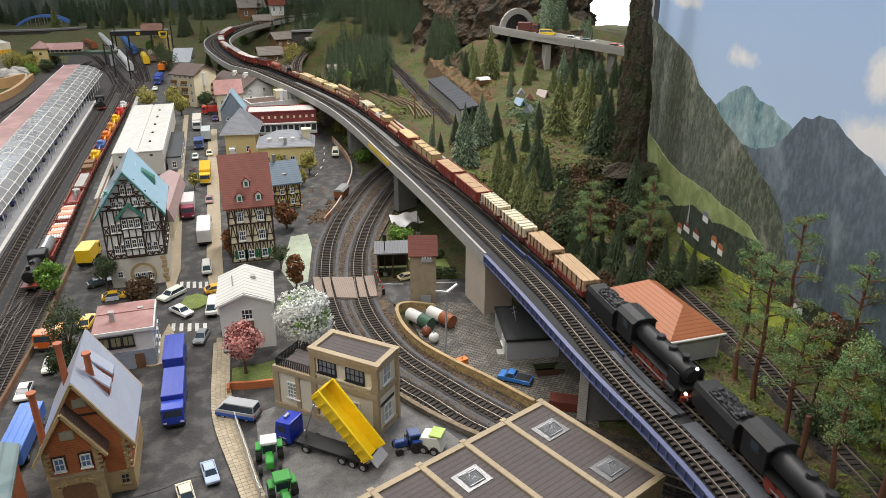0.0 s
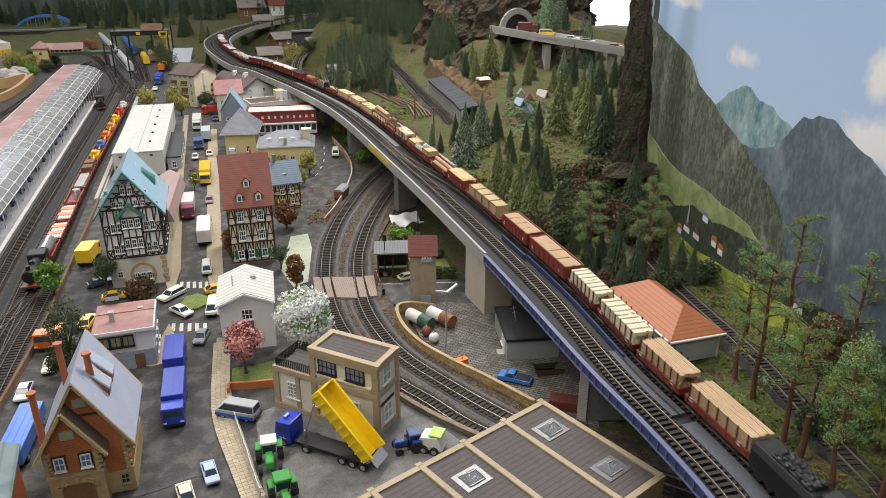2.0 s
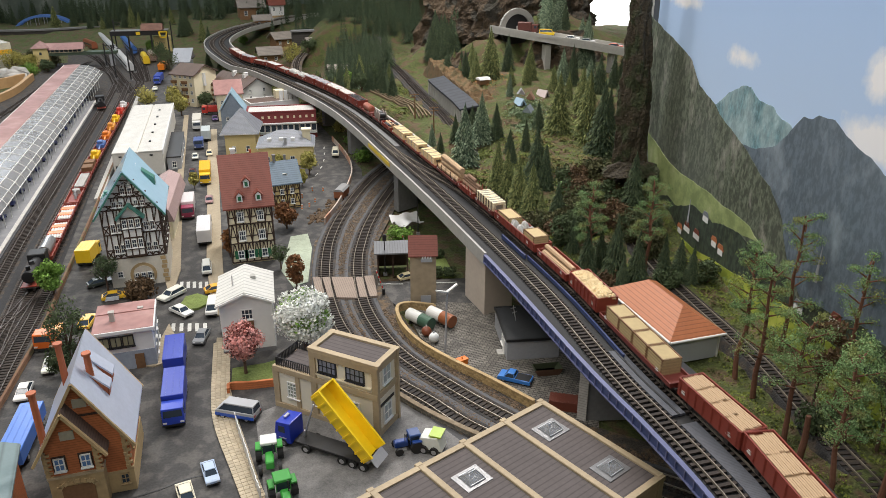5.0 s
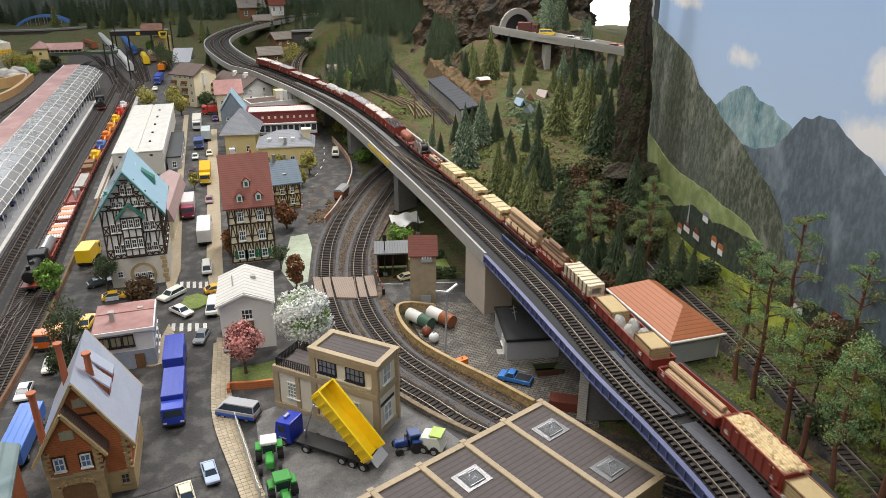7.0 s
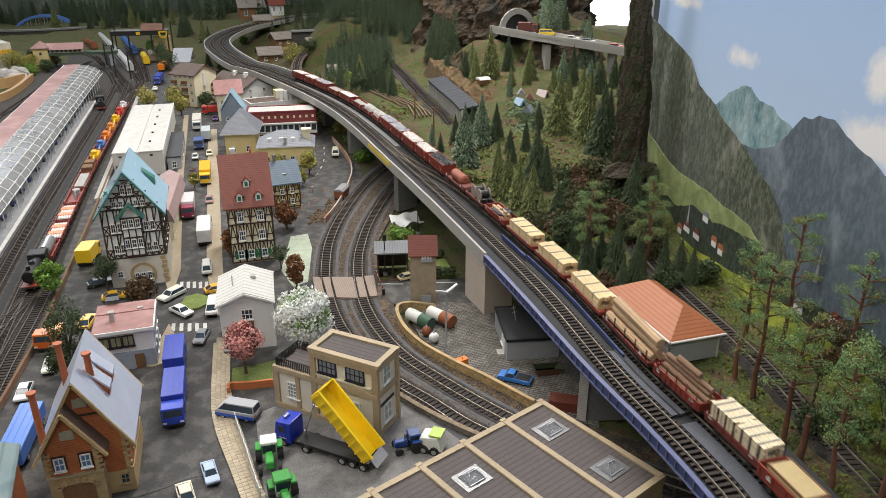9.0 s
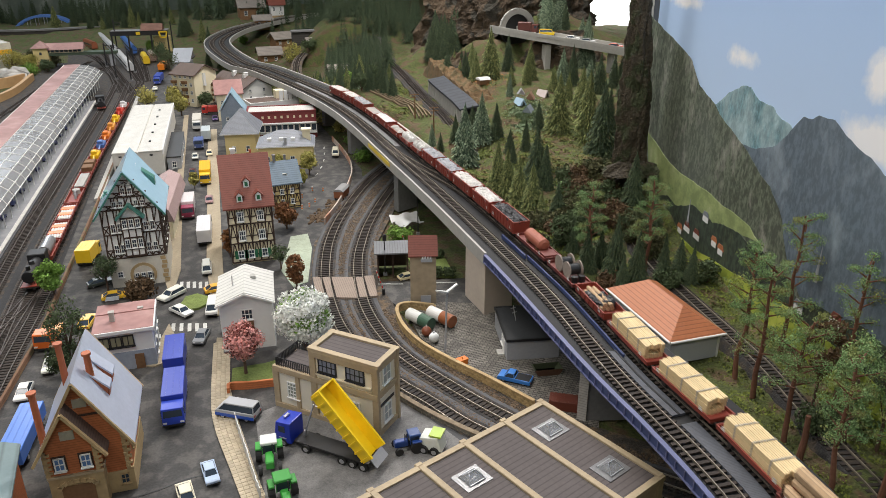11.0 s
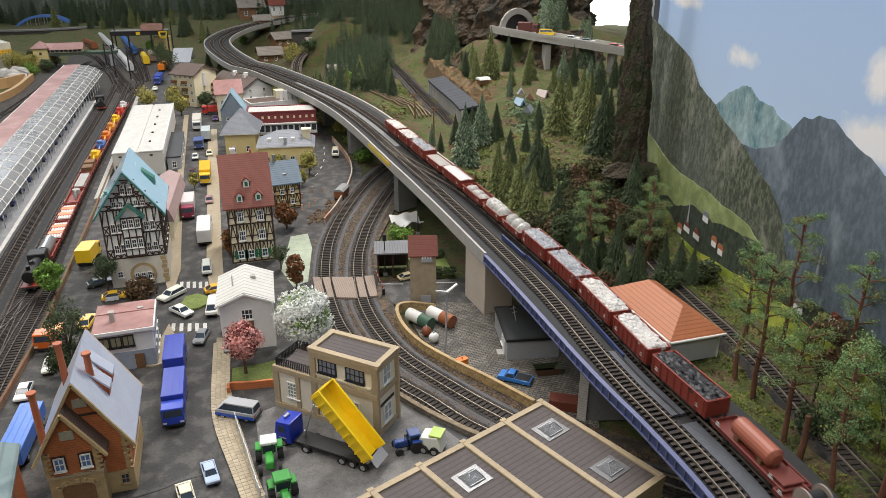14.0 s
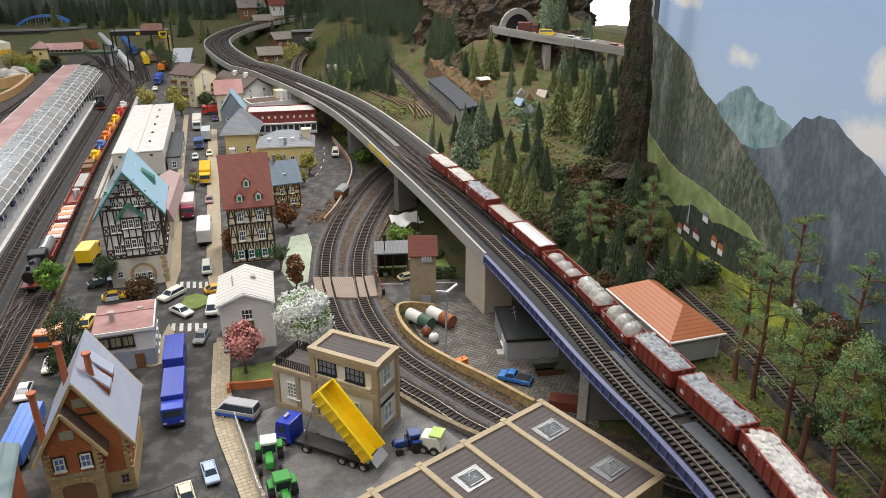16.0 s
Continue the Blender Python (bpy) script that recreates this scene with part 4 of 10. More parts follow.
WHITE_TARP = mat("white_film", (0.6, 0.6, 0.59), 0.35, var=0.1, scale=120, bump=0.5, dist=0.002)


def steam_locomotive(s0, s1, lamps):
    """A tender engine: boiler forward, tender behind."""
    n = s1 - s0 - 0.006
    root = thing("steam_locomotive", 0, 0, 0, 0, "sooty black steam locomotive with red wheels and tender", "locomotive", "engines of the goods train")
    f = n / 2
    part("frame", Mesh().box(f - 0.082, 0, 0.008, 0.158, 0.018, 0.005), REDFRAME, root)
    part("boiler", Mesh().tube((f - 0.118, 0, 0.034), (f - 0.012, 0, 0.034), 0.0118, n=20), LOCO, root, smooth=True, bevel=0.0008)
    part("smokebox_door", Mesh().tube((f - 0.012, 0, 0.034), (f - 0.009, 0, 0.034), 0.0108, 0.007, n=18), LOCO, root)
    part("chimney", Mesh().tube((f - 0.026, 0, 0.044), (f - 0.026, 0, 0.0525), 0.0038, 0.0045, n=12), LOCO, root)
    for x in (0.052, 0.078):
        part("dome", Mesh().tube((f - x, 0, 0.043), (f - x, 0, 0.0495), 0.0062, 0.0048, n=14), LOCO, root, bevel=0.0006)
    cab = Mesh().profile([(f - 0.155, 0.016), (f - 0.118, 0.016), (f - 0.118, 0.046), (f - 0.155, 0.046)], -0.0165, 0.0165)
    part("cab", cab, LOCO, root)
    roof = Mesh().side([(-0.0175, 0.0455), (-0.011, 0.0505), (0, 0.052), (0.011, 0.0505), (0.0175, 0.0455)], f - 0.159, f - 0.115)
    part("cab_roof", roof, LOCO, root)
    part("cab_window", Mesh().box(f - 0.135, -0.0166, 0.032, 0.012, 0.0006, 0.009), GLASS, root)
    part("running_board", Mesh().box(f - 0.078, 0, 0.0195, 0.145, 0.032, 0.0013), LOCO, root)
    for y in (-0.0135, 0.0135):
        part("cylinder", Mesh().tube((f - 0.036, y, 0.012), (f - 0.014, y, 0.012), 0.0055, n=12), LOCO, root)
        part("smoke_deflector", Mesh().box(f - 0.022, y * 1.18, 0.0205, 0.022, 0.0008, 0.018), LOCO, root)
        part("coupling_rod", Mesh().box(f - 0.076, y * 1.02, 0.0078, 0.062, 0.0009, 0.0018), CHROME, root)
    big = Mesh().tube((0, -0.0013, 0), (0, 0.0013, 0), 0.008, n=18).data("driving_wheel", REDFRAME)
    for x in (0.045, 0.062, 0.079, 0.096, 0.113):
        for y in (-0.0105, 0.0105):
            part("driving_wheel", big, REDFRAME, root, at=pose(f - x, y, 0.008))
    for y in (-0.0105, 0.0105):
        part("wheel", WHEEL, REDFRAME, root, at=pose(f - 0.022, y, 0.0055))
    part("buffer_beam", Mesh().box(f - 0.0035, 0, 0.008, 0.003, 0.031, 0.0055), REDFRAME, root)
    for y in (-0.0085, 0.0085):
        part("buffer", BUFFER, UNDER, root, at=pose(f - 0.003, y, 0.0108))
    for y, z in ((-0.0095, 0.0165), (0.0095, 0.0165), (0, 0.0475)):
        lamp = part("lamp", Mesh().tube((f - 0.008, y, z), (f - 0.004, y, z), 0.0022, n=10), LOCO, root)
        part("lamp_lens", Mesh().tube((f - 0.004, y, z), (f - 0.0034, y, z), 0.0018, n=10), GLOW if lamps else CHROME, lamp)
    b = -n / 2
    part("tender_frame", Mesh().box(b + 0.042, 0, 0.006, 0.08, 0.024, 0.007), UNDER, root)
    side = [(-0.0155, 0.013), (0.0155, 0.013), (0.0155, 0.031), (0.012, 0.037), (-0.012, 0.037), (-0.0155, 0.031)]
    part("tender_body", Mesh().side(side, b + 0.003, b + 0.082), LOCO, root, bevel=0.0006)
    c = Mesh().box(b + 0.05, 0, 0.0368, 0.05, 0.02, 0.002)
    rn = random.Random(5)
    for i in range(90):
        c.lump(b + 0.05 + rn.uniform(-0.024, 0.024), rn.uniform(-0.009, 0.009), 0.0385 + rn.uniform(0, 0.003), 0.003, rn.random())
    part("coal", c, COAL, root)
    for x in (0.014, 0.03, 0.052, 0.068):
        for y in (-0.0095, 0.0095):
            part("wheel", WHEEL, UNDER, root, at=pose(b + x, y, 0.0055))
    MOVING.append((root, (s0 + s1) / 2, n))
    return root


steam_locomotive(-0.035, 0.222, True)
steam_locomotive(0.226, 0.484, True)
GAPS = [0.487, 0.604, 0.703, 0.815, 0.915, 1.056, 1.171, 1.360, 1.464, 1.578, 1.760, 1.859, 1.955, 2.088, 2.208, 2.326, 2.443, 2.547,
        2.647, 2.770, 2.881, 2.979, 3.093, 3.200, 3.298, 3.385, 3.478, 3.588, 3.712, 3.818, 3.940, 4.045, 4.166]
RED = "red-brown goods wagon "
CONSIST = [("bundles", RED + "stacked with bundled brown timber between stakes"), ("bundles", RED + "stacked with bundled brown timber between stakes"),
           ("white_planks", RED + "stacked with pale sawn planks"), ("white_planks", RED + "stacked with pale sawn planks"),
           ("flat_tops", RED + "with high sides full of brown boards"), ("flat_tops", RED + "with high sides full of brown boards"),
           ("crates", "dark flat wagon carrying four wooden crates"), ("chunks", RED + "heaped with pale wood chunks"),
           ("barrels", "low-sided " + RED + "loaded with pale logs"), ("mixed", "long " + RED + "with crates and wrapped barrels"),
           ("white_planks", RED + "stacked with white planks"), ("brown_logs", "bright " + RED + "with thin brown logs"),
           ("big_logs", "dark stake wagon loaded with thick logs"), ("stack", "dark flat wagon with a strapped lumber stack"),
           ("stack", "dark flat wagon with a strapped lumber stack"), ("stack", "dark flat wagon with a strapped lumber stack"),
           ("scrap", "low " + RED + "with planks and black scrap"), ("drums", "dark flat wagon with two upright cable drums"),
           ("boiler", "dark flat wagon carrying a red primed boiler"), ("coal", "high-sided " + RED + "full of coal"),
           ("lime", "high-sided " + RED + "heaped with white stone"), ("lime", "high-sided " + RED + "heaped with white stone"),
           ("stones", "high-sided " + RED + "heaped with grey rubble"), ("stones", "high-sided " + RED + "heaped with grey rubble"),
           ("bags", "low-sided " + RED + "with three film-wrapped loads"), ("pile", "low-sided " + RED + "under crumpled grey film"),
           ("tarps", RED + "with three domed grey covers"), ("white_tarp", RED + "covered with white film"), ("tarp", RED + "covered with a grey tarpaulin"),
           ("stones", "high-sided " + RED + "heaped with grey rubble"), ("lime", "high-sided " + RED + "heaped with white stone"), ("lime", "high-sided " + RED + "heaped with white stone")]
for i_, (kind_, label_) in enumerate(CONSIST):
    wagon(GAPS[i_], GAPS[i_ + 1], kind_, label_, i_ + 3)


# ---------------------------------------------------------------- houses
WINDOWS = {}


def window(root, side, x, z, w, h, W, D, frame_m=FRAME_W, bars=(1, 1), name="window", shutters=None, pane_m=GLASS):
    """A window on a house's wall: side f, b, l or r; x along the wall from its middle; z its sill."""
    key = (round(w, 4), round(h, 4), frame_m.name, bars, pane_m.name)
    if key not in WINDOWS:
        t = min(0.0016, w * 0.12)
        def marks(lo, hi, n):
            out = [lo, lo + t]
            for i in range(n):
                c = lo + (hi - lo) * (i + 1) / (n + 1)
                out += [c - t * 0.3, c + t * 0.3]
            return out + [hi - t, hi]

        fr = Mesh().lattice(marks(-w / 2, w / 2, bars[0]), marks(0, h, bars[1]), lambda i, j: i % 2 == 0 or j % 2 == 0, -0.0011, 0.0011)
        sill = Mesh().box(0, -0.0012, -0.0013, w + 0.002, 0.0034, 0.0012)
        WINDOWS[key] = (fr.data("window_frame", frame_m), Mesh().box(0, 0.0002, 0.0002, w - 0.0006, 0.0012, h - 0.0004).data("pane", pane_m), sill.data("window_sill", frame_m))
    at = {"f": pose(x, -D / 2, z), "b": pose(-x, D / 2, z, 0, 0, 180), "l": pose(-W / 2, -x, z, 0, 0, -90), "r": pose(W / 2, x, z, 0, 0, 90)}[side]
    fr = part(name, WINDOWS[key][0], frame_m, root, at=at)
    part("pane", WINDOWS[key][1], pane_m, fr)
    if z < 0.2:
        part("window_sill", WINDOWS[key][2], frame_m, fr)
    if shutters:
        for s in (-1, 1):
            part("shutter", Mesh().box(s * (w * 0.78), -0.0009, 0, w * 0.5, 0.0014, h), shutters, fr)
    return fr


def walls(root, W, D, h, material, gable=None, rh=0.0, hh=0.0):
    """Wall body; gable 'x' or 'y' is the direction of the ridge."""
    if gable == "y":
        m = Mesh().profile([(-W / 2, 0), (W / 2, 0), (W / 2, h), (0, h + rh), (-W / 2, h)], -D / 2, D / 2)
    elif gable == "x":
        m = Mesh().side([(-D / 2, 0), (D / 2, 0), (D / 2, h), (0, h + rh), (-D / 2, h)], -W / 2, W / 2)
    else:
        m = Mesh().box(0, 0, 0, W, D, h)
    return part("wall", m, material, root)


def gable_roof(root, W, D, h, rh, ridge, material, over=0.005, t=0.003, trim=None):
    """Two roof slopes as parts, with thickness."""
    span, run = (W, D) if ridge == "y" else (D, W)
    k = rh / (span / 2)
    lo = h - over * k
    for s in (-1, 1):
        poly = [(0, h + rh + 0.001), (s * (span / 2 + over), lo + 0.001), (s * (span / 2 + over), lo + 0.001 + t), (0, h + rh + 0.001 + t * 1.25)]
        m = Mesh()
        (m.profile if ridge == "y" else m.side)(poly, -run / 2 - over, run / 2 + over)
        part("roof_slope", m, material, root)
    if trim:
        for e in (-1, 1):
            m = Mesh()
            for s in (-1, 1):
                a = (0, e * (run / 2 + over + 0.001), h + rh + t * 0.4)
                b = (s * (span / 2 + over), e * (run / 2 + over + 0.001), lo + t * 0.4)
                if ridge == "x":
                    a, b = (a[1], a[0], a[2]), (b[1], b[0], b[2])
                m.beam(a, b, 0.003, 0.003)
            part("bargeboard", m, trim, root)


def hip_roof(root, W, D, h, rh, material, over=0.006, inset=None, t=0.002, trim=FRAME_W):
    a, b = W / 2 + over, D / 2 + over
    if W >= D:
        i = a - (inset if inset is not None else b)
        top = [(-i, 0), (i, 0)]
        fs = [(0, 1, 5, 4), (1, 2, 5), (2, 3, 4, 5), (3, 0, 4)]
    else:
        i = b - (inset if inset is not None else a)
        top = [(0, -i), (0, i)]
        fs = [(0, 1, 4), (1, 2, 5, 4), (2, 3, 5), (3, 0, 4, 5)]
    vs = [(-a, -b, h + t), (a, -b, h + t), (a, b, h + t), (-a, b, h + t)] + [(x, y, h + t + rh) for x, y in top]
    part("roof", Mesh().add(vs, fs + [(3, 2, 1, 0)]), material, root)
    part("eave_board", Mesh().box(0, 0, h - 0.001, 2 * a, 2 * b, t + 0.0005), trim, root)


def flat_roof(root, W, D, h, material, trim, par=0.004, tw=0.004, over=0.0):
    part("roof", Mesh().box(0, 0, h, W - 0.001, D - 0.001, 0.0015), material, root)
    a, b = W / 2 + over, D / 2 + over
    m = Mesh().box(0, -b + tw / 2, h - 0.002, 2 * a, tw, par + 0.002).box(0, b - tw / 2, h - 0.002, 2 * a, tw, par + 0.002)
    m.box(-a + tw / 2, 0, h - 0.002, tw, 2 * b - 2 * tw, par + 0.002).box(a - tw / 2, 0, h - 0.002, tw, 2 * b - 2 * tw, par + 0.002)
    part("parapet", m, trim, root)


def chimney(root, x, y, z, w, h, material):
    m = Mesh().box(x, y, z, w, w, h).box(x, y, z + h, w * 1.25, w * 1.25, h * 0.12)
    part("chimney", m, material, root)


def house(x, y, z, rz, W, D, h, name, label, category="house"):
    return thing(name, x, y, z, rz, label, category), W, D, h


def put_windows(root, W, D, side, xs, zs, w, h, **kw):
    for z in zs:
        for x in xs:
            window(root, side, x, z, w, h, W, D, **kw)


def simple_house(box, name, label, wall_m, roof_m, kind, rh, over=0.005, cols=3, floors=2, sides="fr", win=(0.009, 0.012), trim=None, frame_m=FRAME_W, shutters=None, flat_trim=None, z0=0.14, category="house"):
    """A house with regular windows."""
    root, W, D, h = house(*box, name, label, category)
    walls(root, W, D, h, wall_m, kind if kind in "xy" else None, rh)
    if kind in "xy":
        gable_roof(root, W, D, h, rh, kind, roof_m, over, trim=trim)
    elif kind == "hip":
        hip_roof(root, W, D, h, rh, roof_m, over)
    else:
        flat_roof(root, W, D, h, roof_m, flat_trim or wall_m)
    for s in sides:
        span = W if s in "fb" else D
        n = cols if s in "fb" else max(1, min(8, round(cols * D / W)))
        put_windows(root, W, D, s, [(i + 0.5 - n / 2) * span / n * 0.92 for i in range(n)], [h * (z0 + j / floors) for j in range(floors)], win[0], min(win[1], h / floors * 0.62), frame_m=frame_m, shutters=shutters)
    return root, W, D, h


def timber_front(root, W, D, z0, z1, gable, rows, cols, brace, side="f", t=0.0028, name="timber_frame"):
    """Half-timbering on one wall: posts, rails, braces; up into the gable if gable > 0."""
    m = Mesh()
    half = W / 2
    at = {"f": pose(0, -D / 2 - 0.0007, 0), "r": pose(W / 2 + 0.0007, 0, 0, 0, 0, 90), "l": pose(-W / 2 - 0.0007, 0, 0, 0, 0, -90)}[side]
    if side != "f":
        half = D / 2
    rh = (z1 - z0) / rows

    def bar(x0, a, x1, b, w=t):
        d = Vector((x1 - x0, 0, b - a))
        n = d.length
        q = Matrix.Translation((x0, 0, a)) @ d.to_track_quat("Z", "Y").to_matrix().to_4x4()
        m.add([q @ Vector((i * w / 2, j * 0.0009, k)) for k in (0, n) for i, j in ((-1, -1), (1, -1), (1, 1), (-1, 1))], [(3, 2, 1, 0), (4, 5, 6, 7), (0, 1, 5, 4), (1, 2, 6, 5), (2, 3, 7, 6), (3, 0, 4, 7)])

    levels = [(z0 + rh * k, half, half) for k in range(rows)]
    if gable:
        g = 3
        levels += [(z1 + gable * k / g, half * (1 - k / g), half * (1 - (k + 1) / g)) for k in range(g)]
    for k, (z, w0, w1) in enumerate(levels):
        hh = rh if k < rows else gable / 3
        bar(-w0, z, w0, z, t * 1.3)
        n = max(1, round(cols * w0 / half))
        for i in range(n + 1):
            x = -w0 + 2 * w0 * i / n
            if k < rows or abs(x) < w1 + 0.003:
                bar(x * 0.99, z, x * 0.99, z + hh)
        bar(-w0, z + hh * 0.36, w0, z + hh * 0.36, t * 0.7)
        for i in range(n):
            x, x2 = -w0 + 2 * w0 * i / n, -w0 + 2 * w0 * (i + 1) / n
            if max(abs(x), abs(x2)) > w1 + 0.006 and k >= rows:
                continue
            if brace == "x":
                bar(x, z, x2, z + hh * 0.36, t * 0.6)
                bar(x2, z, x, z + hh * 0.36, t * 0.6)
                if i % 2 == 0:
                    bar(x, z + hh * 0.36, x + (x2 - x) * 0.6, z + hh, t * 0.7)
            else:
                bar(x, z, x + (x2 - x) * 0.45, z + hh * 0.95, t * 0.75)
                bar(x2, z, x2 - (x2 - x) * 0.45, z + hh * 0.95, t * 0.75)
    bar(-half, z1, half, z1, t * 1.4)
    return part(name, m, TIMBER, root, "dark brown timber framing", at=at)


# orange brick villa
r_ = thing("brick_villa", -0.187, 0.817, 0, 0, "orange brick villa with silver-grey slate roof and stone corners", "house")
walls(r_, 0.085, 0.105, 0.083, BRICK_O, "y", 0.075)
part("plinth", Mesh().box(0, 0, 0, 0.0875, 0.1075, 0.03), STONE, r_, "sandstone block plinth", bevel=0.0008)
gable_roof(r_, 0.085, 0.105, 0.083, 0.075, "y", ROOF_S, 0.009, 0.003, STONE)
e_ = Mesh().profile([(-0.041, 0), (0.014, 0), (0.014, 0.082), (-0.0135, 0.128), (-0.041, 0.082)], -0.068, -0.045)
part("front_wing", e_, BRICK_O, r_)
for s_ in (-1, 1):
    part("wing_roof", Mesh().profile([(-0.0135, 0.130), (-0.0135 + s_ * 0.037, 0.0705), (-0.0135 + s_ * 0.037, 0.0735), (-0.0135, 0.134)], -0.076, -0.02), ROOF_BR, r_, "dark slate wing roof")
    part("bargeboard", Mesh().beam((-0.0135, -0.077, 0.1325), (-0.0135 + s_ * 0.0375, -0.077, 0.072), 0.0042, 0.003), STONE, r_, "pale stone-coloured bargeboard")
part("wing_plinth", Mesh().box(-0.0135, -0.057, 0, 0.057, 0.025, 0.046), STONE, r_, "sandstone garage storey")
part("cornice", Mesh().box(-0.0135, -0.0565, 0.046, 0.059, 0.028, 0.003), BEIGE, r_)
part("garage_door", Mesh().box(-0.0135, -0.0697, 0, 0.034, 0.001, 0.034), WOOD, r_)
for k_ in range(9):
    a_ = math.pi * (k_ + 0.5) / 9
    part("arch_stone", Mesh().box(0, 0, -0.002, 0.005, 0.0024, 0.005), STONE, r_, at=pose(-0.0135 + 0.019 * math.cos(a_), -0.07, 0.031 + 0.008 * math.sin(a_), 0, math.degrees(math.pi / 2 - a_), 0))
for x_ in (-0.027, 0.0):
    part("window_surround", Mesh().box(x_, -0.0684, 0.054, 0.0145, 0.0012, 0.021), TIMBER, r_)
    window(r_, "f", x_, 0.056, 0.011, 0.017, 0.085, 0.139, pane_m=glass_mat("blue_window_glass", (0.12, 0.22, 0.42), 0.1))
part("shutter_window", Mesh().box(-0.0135, -0.069, 0.095, 0.0145, 0.0018, 0.011).box(-0.0135, -0.0702, 0.0995, 0.0015, 0.001, 0.003), mat("grey_shutter", (0.4, 0.37, 0.28), 0.6), r_, "closed grey shutter")
part("shutter_window", Mesh().box(0.002, -0.0533, 0.124, 0.014, 0.0018, 0.011), mat("grey_shutter", (0.4, 0.37, 0.28), 0.6), r_, "closed grey shutter")
part("string_course", Mesh().box(0, -0.0528, 0.112, 0.05, 0.0012, 0.0025), TIMBER, r_)
for z_ in range(12):
    for x_, y_ in ((0.0405, -0.0535), (0.0125, -0.0685), (-0.039, -0.0685)):
        part("quoin", Mesh().box(x_ - (0.002 if z_ % 2 else 0), y_, 0.047 * (y_ < -0.06) + 0.03 * (y_ > -0.06) + z_ * 0.0043 * (0.7 if y_ < -0.06 else 1), 0.0075 - 0.003 * (z_ % 2), 0.003, 0.0036 * (0.75 if y_ < -0.06 else 1)), STONE, r_)
for y_ in (-0.03, 0.0, 0.03):
    window(r_, "r", y_, 0.045, 0.009, 0.016, 0.085, 0.105, frame_m=STONE)
window(r_, "f", 0.033, 0.012, 0.01, 0.014, 0.085, 0.108, frame_m=STONE)
CHIM = mat("terracotta", (0.42, 0.12, 0.05), 0.6, var=0.12)
for x_, y_, z_, h_ in ((-0.02, 0.005, 0.11, 0.064), (0.012, -0.018, 0.125, 0.044), (-0.041, -0.055, 0.075, 0.075)):
    c_ = part("chimney", Mesh().tube((x_, y_, z_), (x_, y_, z_ + h_), 0.0042, 0.0036, 12).tube((x_, y_, z_ + h_), (x_, y_, z_ + h_ + 0.003), 0.0052, n=12), CHIM, r_, "round terracotta chimney stack")
part("roof_pipe", Mesh().tube((0.012, -0.05, 0.105), (0.012, -0.05, 0.124), 0.0014).tube((0.012, -0.05, 0.124), (0.012, -0.05, 0.127), 0.0035, 0.001, 8), CONC, r_)
for x_, y_ in ((0.022, -0.012), (0.022, 0.018)):
    dm_ = Mesh().add([(0.006, y_ - 0.01, 0.152), (0.006, y_ + 0.01, 0.152), (0.03, y_ - 0.01, 0.125), (0.03, y_ + 0.01, 0.125), (0.03, y_ - 0.01, 0.122), (0.03, y_ + 0.01, 0.122), (0.006, y_ - 0.01, 0.149), (0.006, y_ + 0.01, 0.149)], [(0, 2, 3, 1), (2, 4, 5, 3), (6, 7, 5, 4), (0, 6, 4, 2), (1, 3, 5, 7)])
    part("dormer_roof", dm_, ROOF_S, r_)
    part("dormer_face", Mesh().box(0.0275, y_, 0.104, 0.001, 0.018, 0.018).add([(0.0275, y_ - 0.009, 0.104), (0.0275, y_ - 0.009, 0.124), (0.008, y_ - 0.009, 0.146)], [(0, 1, 2)]), CHIM, r_, "dormer front with red cheeks")

# tall half-timbered house with the glossy roof
r_ = thing("timbered_house", -0.176, 1.43, 0, 0, "tall black and white half-timbered house, glossy roof with pale blue glare painted in", "house")
W_, D_ = 0.1, 0.145
walls(r_, W_, D_, 0.152, WHITE, "y", 0.069)
gable_roof(r_, W_, D_, 0.152, 0.069, "y", ROOF_C, 0.011, 0.004, ROOF_GREEN)
part("ground_storey", Mesh().box(0, -0.0005, 0, W_ + 0.001, D_ + 0.002, 0.057), mat("old_white_render", (0.62, 0.58, 0.5), 0.8, var=0.12), r_)
timber_front(r_, W_, D_, 0.058, 0.152, 0.069, 2, 9, "x", t=0.0024)
timber_front(r_, W_, D_, 0.058, 0.152, 0, 2, 9, "x", "r")
put_windows(r_, W_, D_ + 0.002, "f", (-0.032, -0.021, 0.024, 0.035), (0.068, 0.109), 0.0085, 0.017)
put_windows(r_, W_, D_ + 0.002, "f", (0.0,), (0.066, 0.108), 0.011, 0.02)
put_windows(r_, W_, D_ + 0.002, "f", (-0.024, -0.013, 0.013, 0.024), (0.157,), 0.0075, 0.011)
put_windows(r_, W_, D_ + 0.002, "f", (-0.006, 0.006), (0.18,), 0.008, 0.012)
put_windows(r_, W_, D_ + 0.002, "f", (-0.004, 0.005), (0.199,), 0.005, 0.006)
put_windows(r_, W_, D_ + 0.002, "r", (-0.05, -0.02, 0.01, 0.04), (0.068, 0.109), 0.009, 0.017)
part("bay", Mesh().box(0, -D_ / 2 - 0.004, 0.062, 0.034, 0.008, 0.076), WHITE, r_)
for x_ in (-0.0165, -0.006, 0.006, 0.0165):
    part("bay_post", Mesh().box(x_, -D_ / 2 - 0.0085, 0.062, 0.0022, 0.0014, 0.076), TIMBER, r_)
for z_ in (0.062, 0.076, 0.098, 0.115, 0.136):
    part("bay_rail", Mesh().box(0, -D_ / 2 - 0.0088, z_, 0.035, 0.0012, 0.0028), TIMBER, r_)
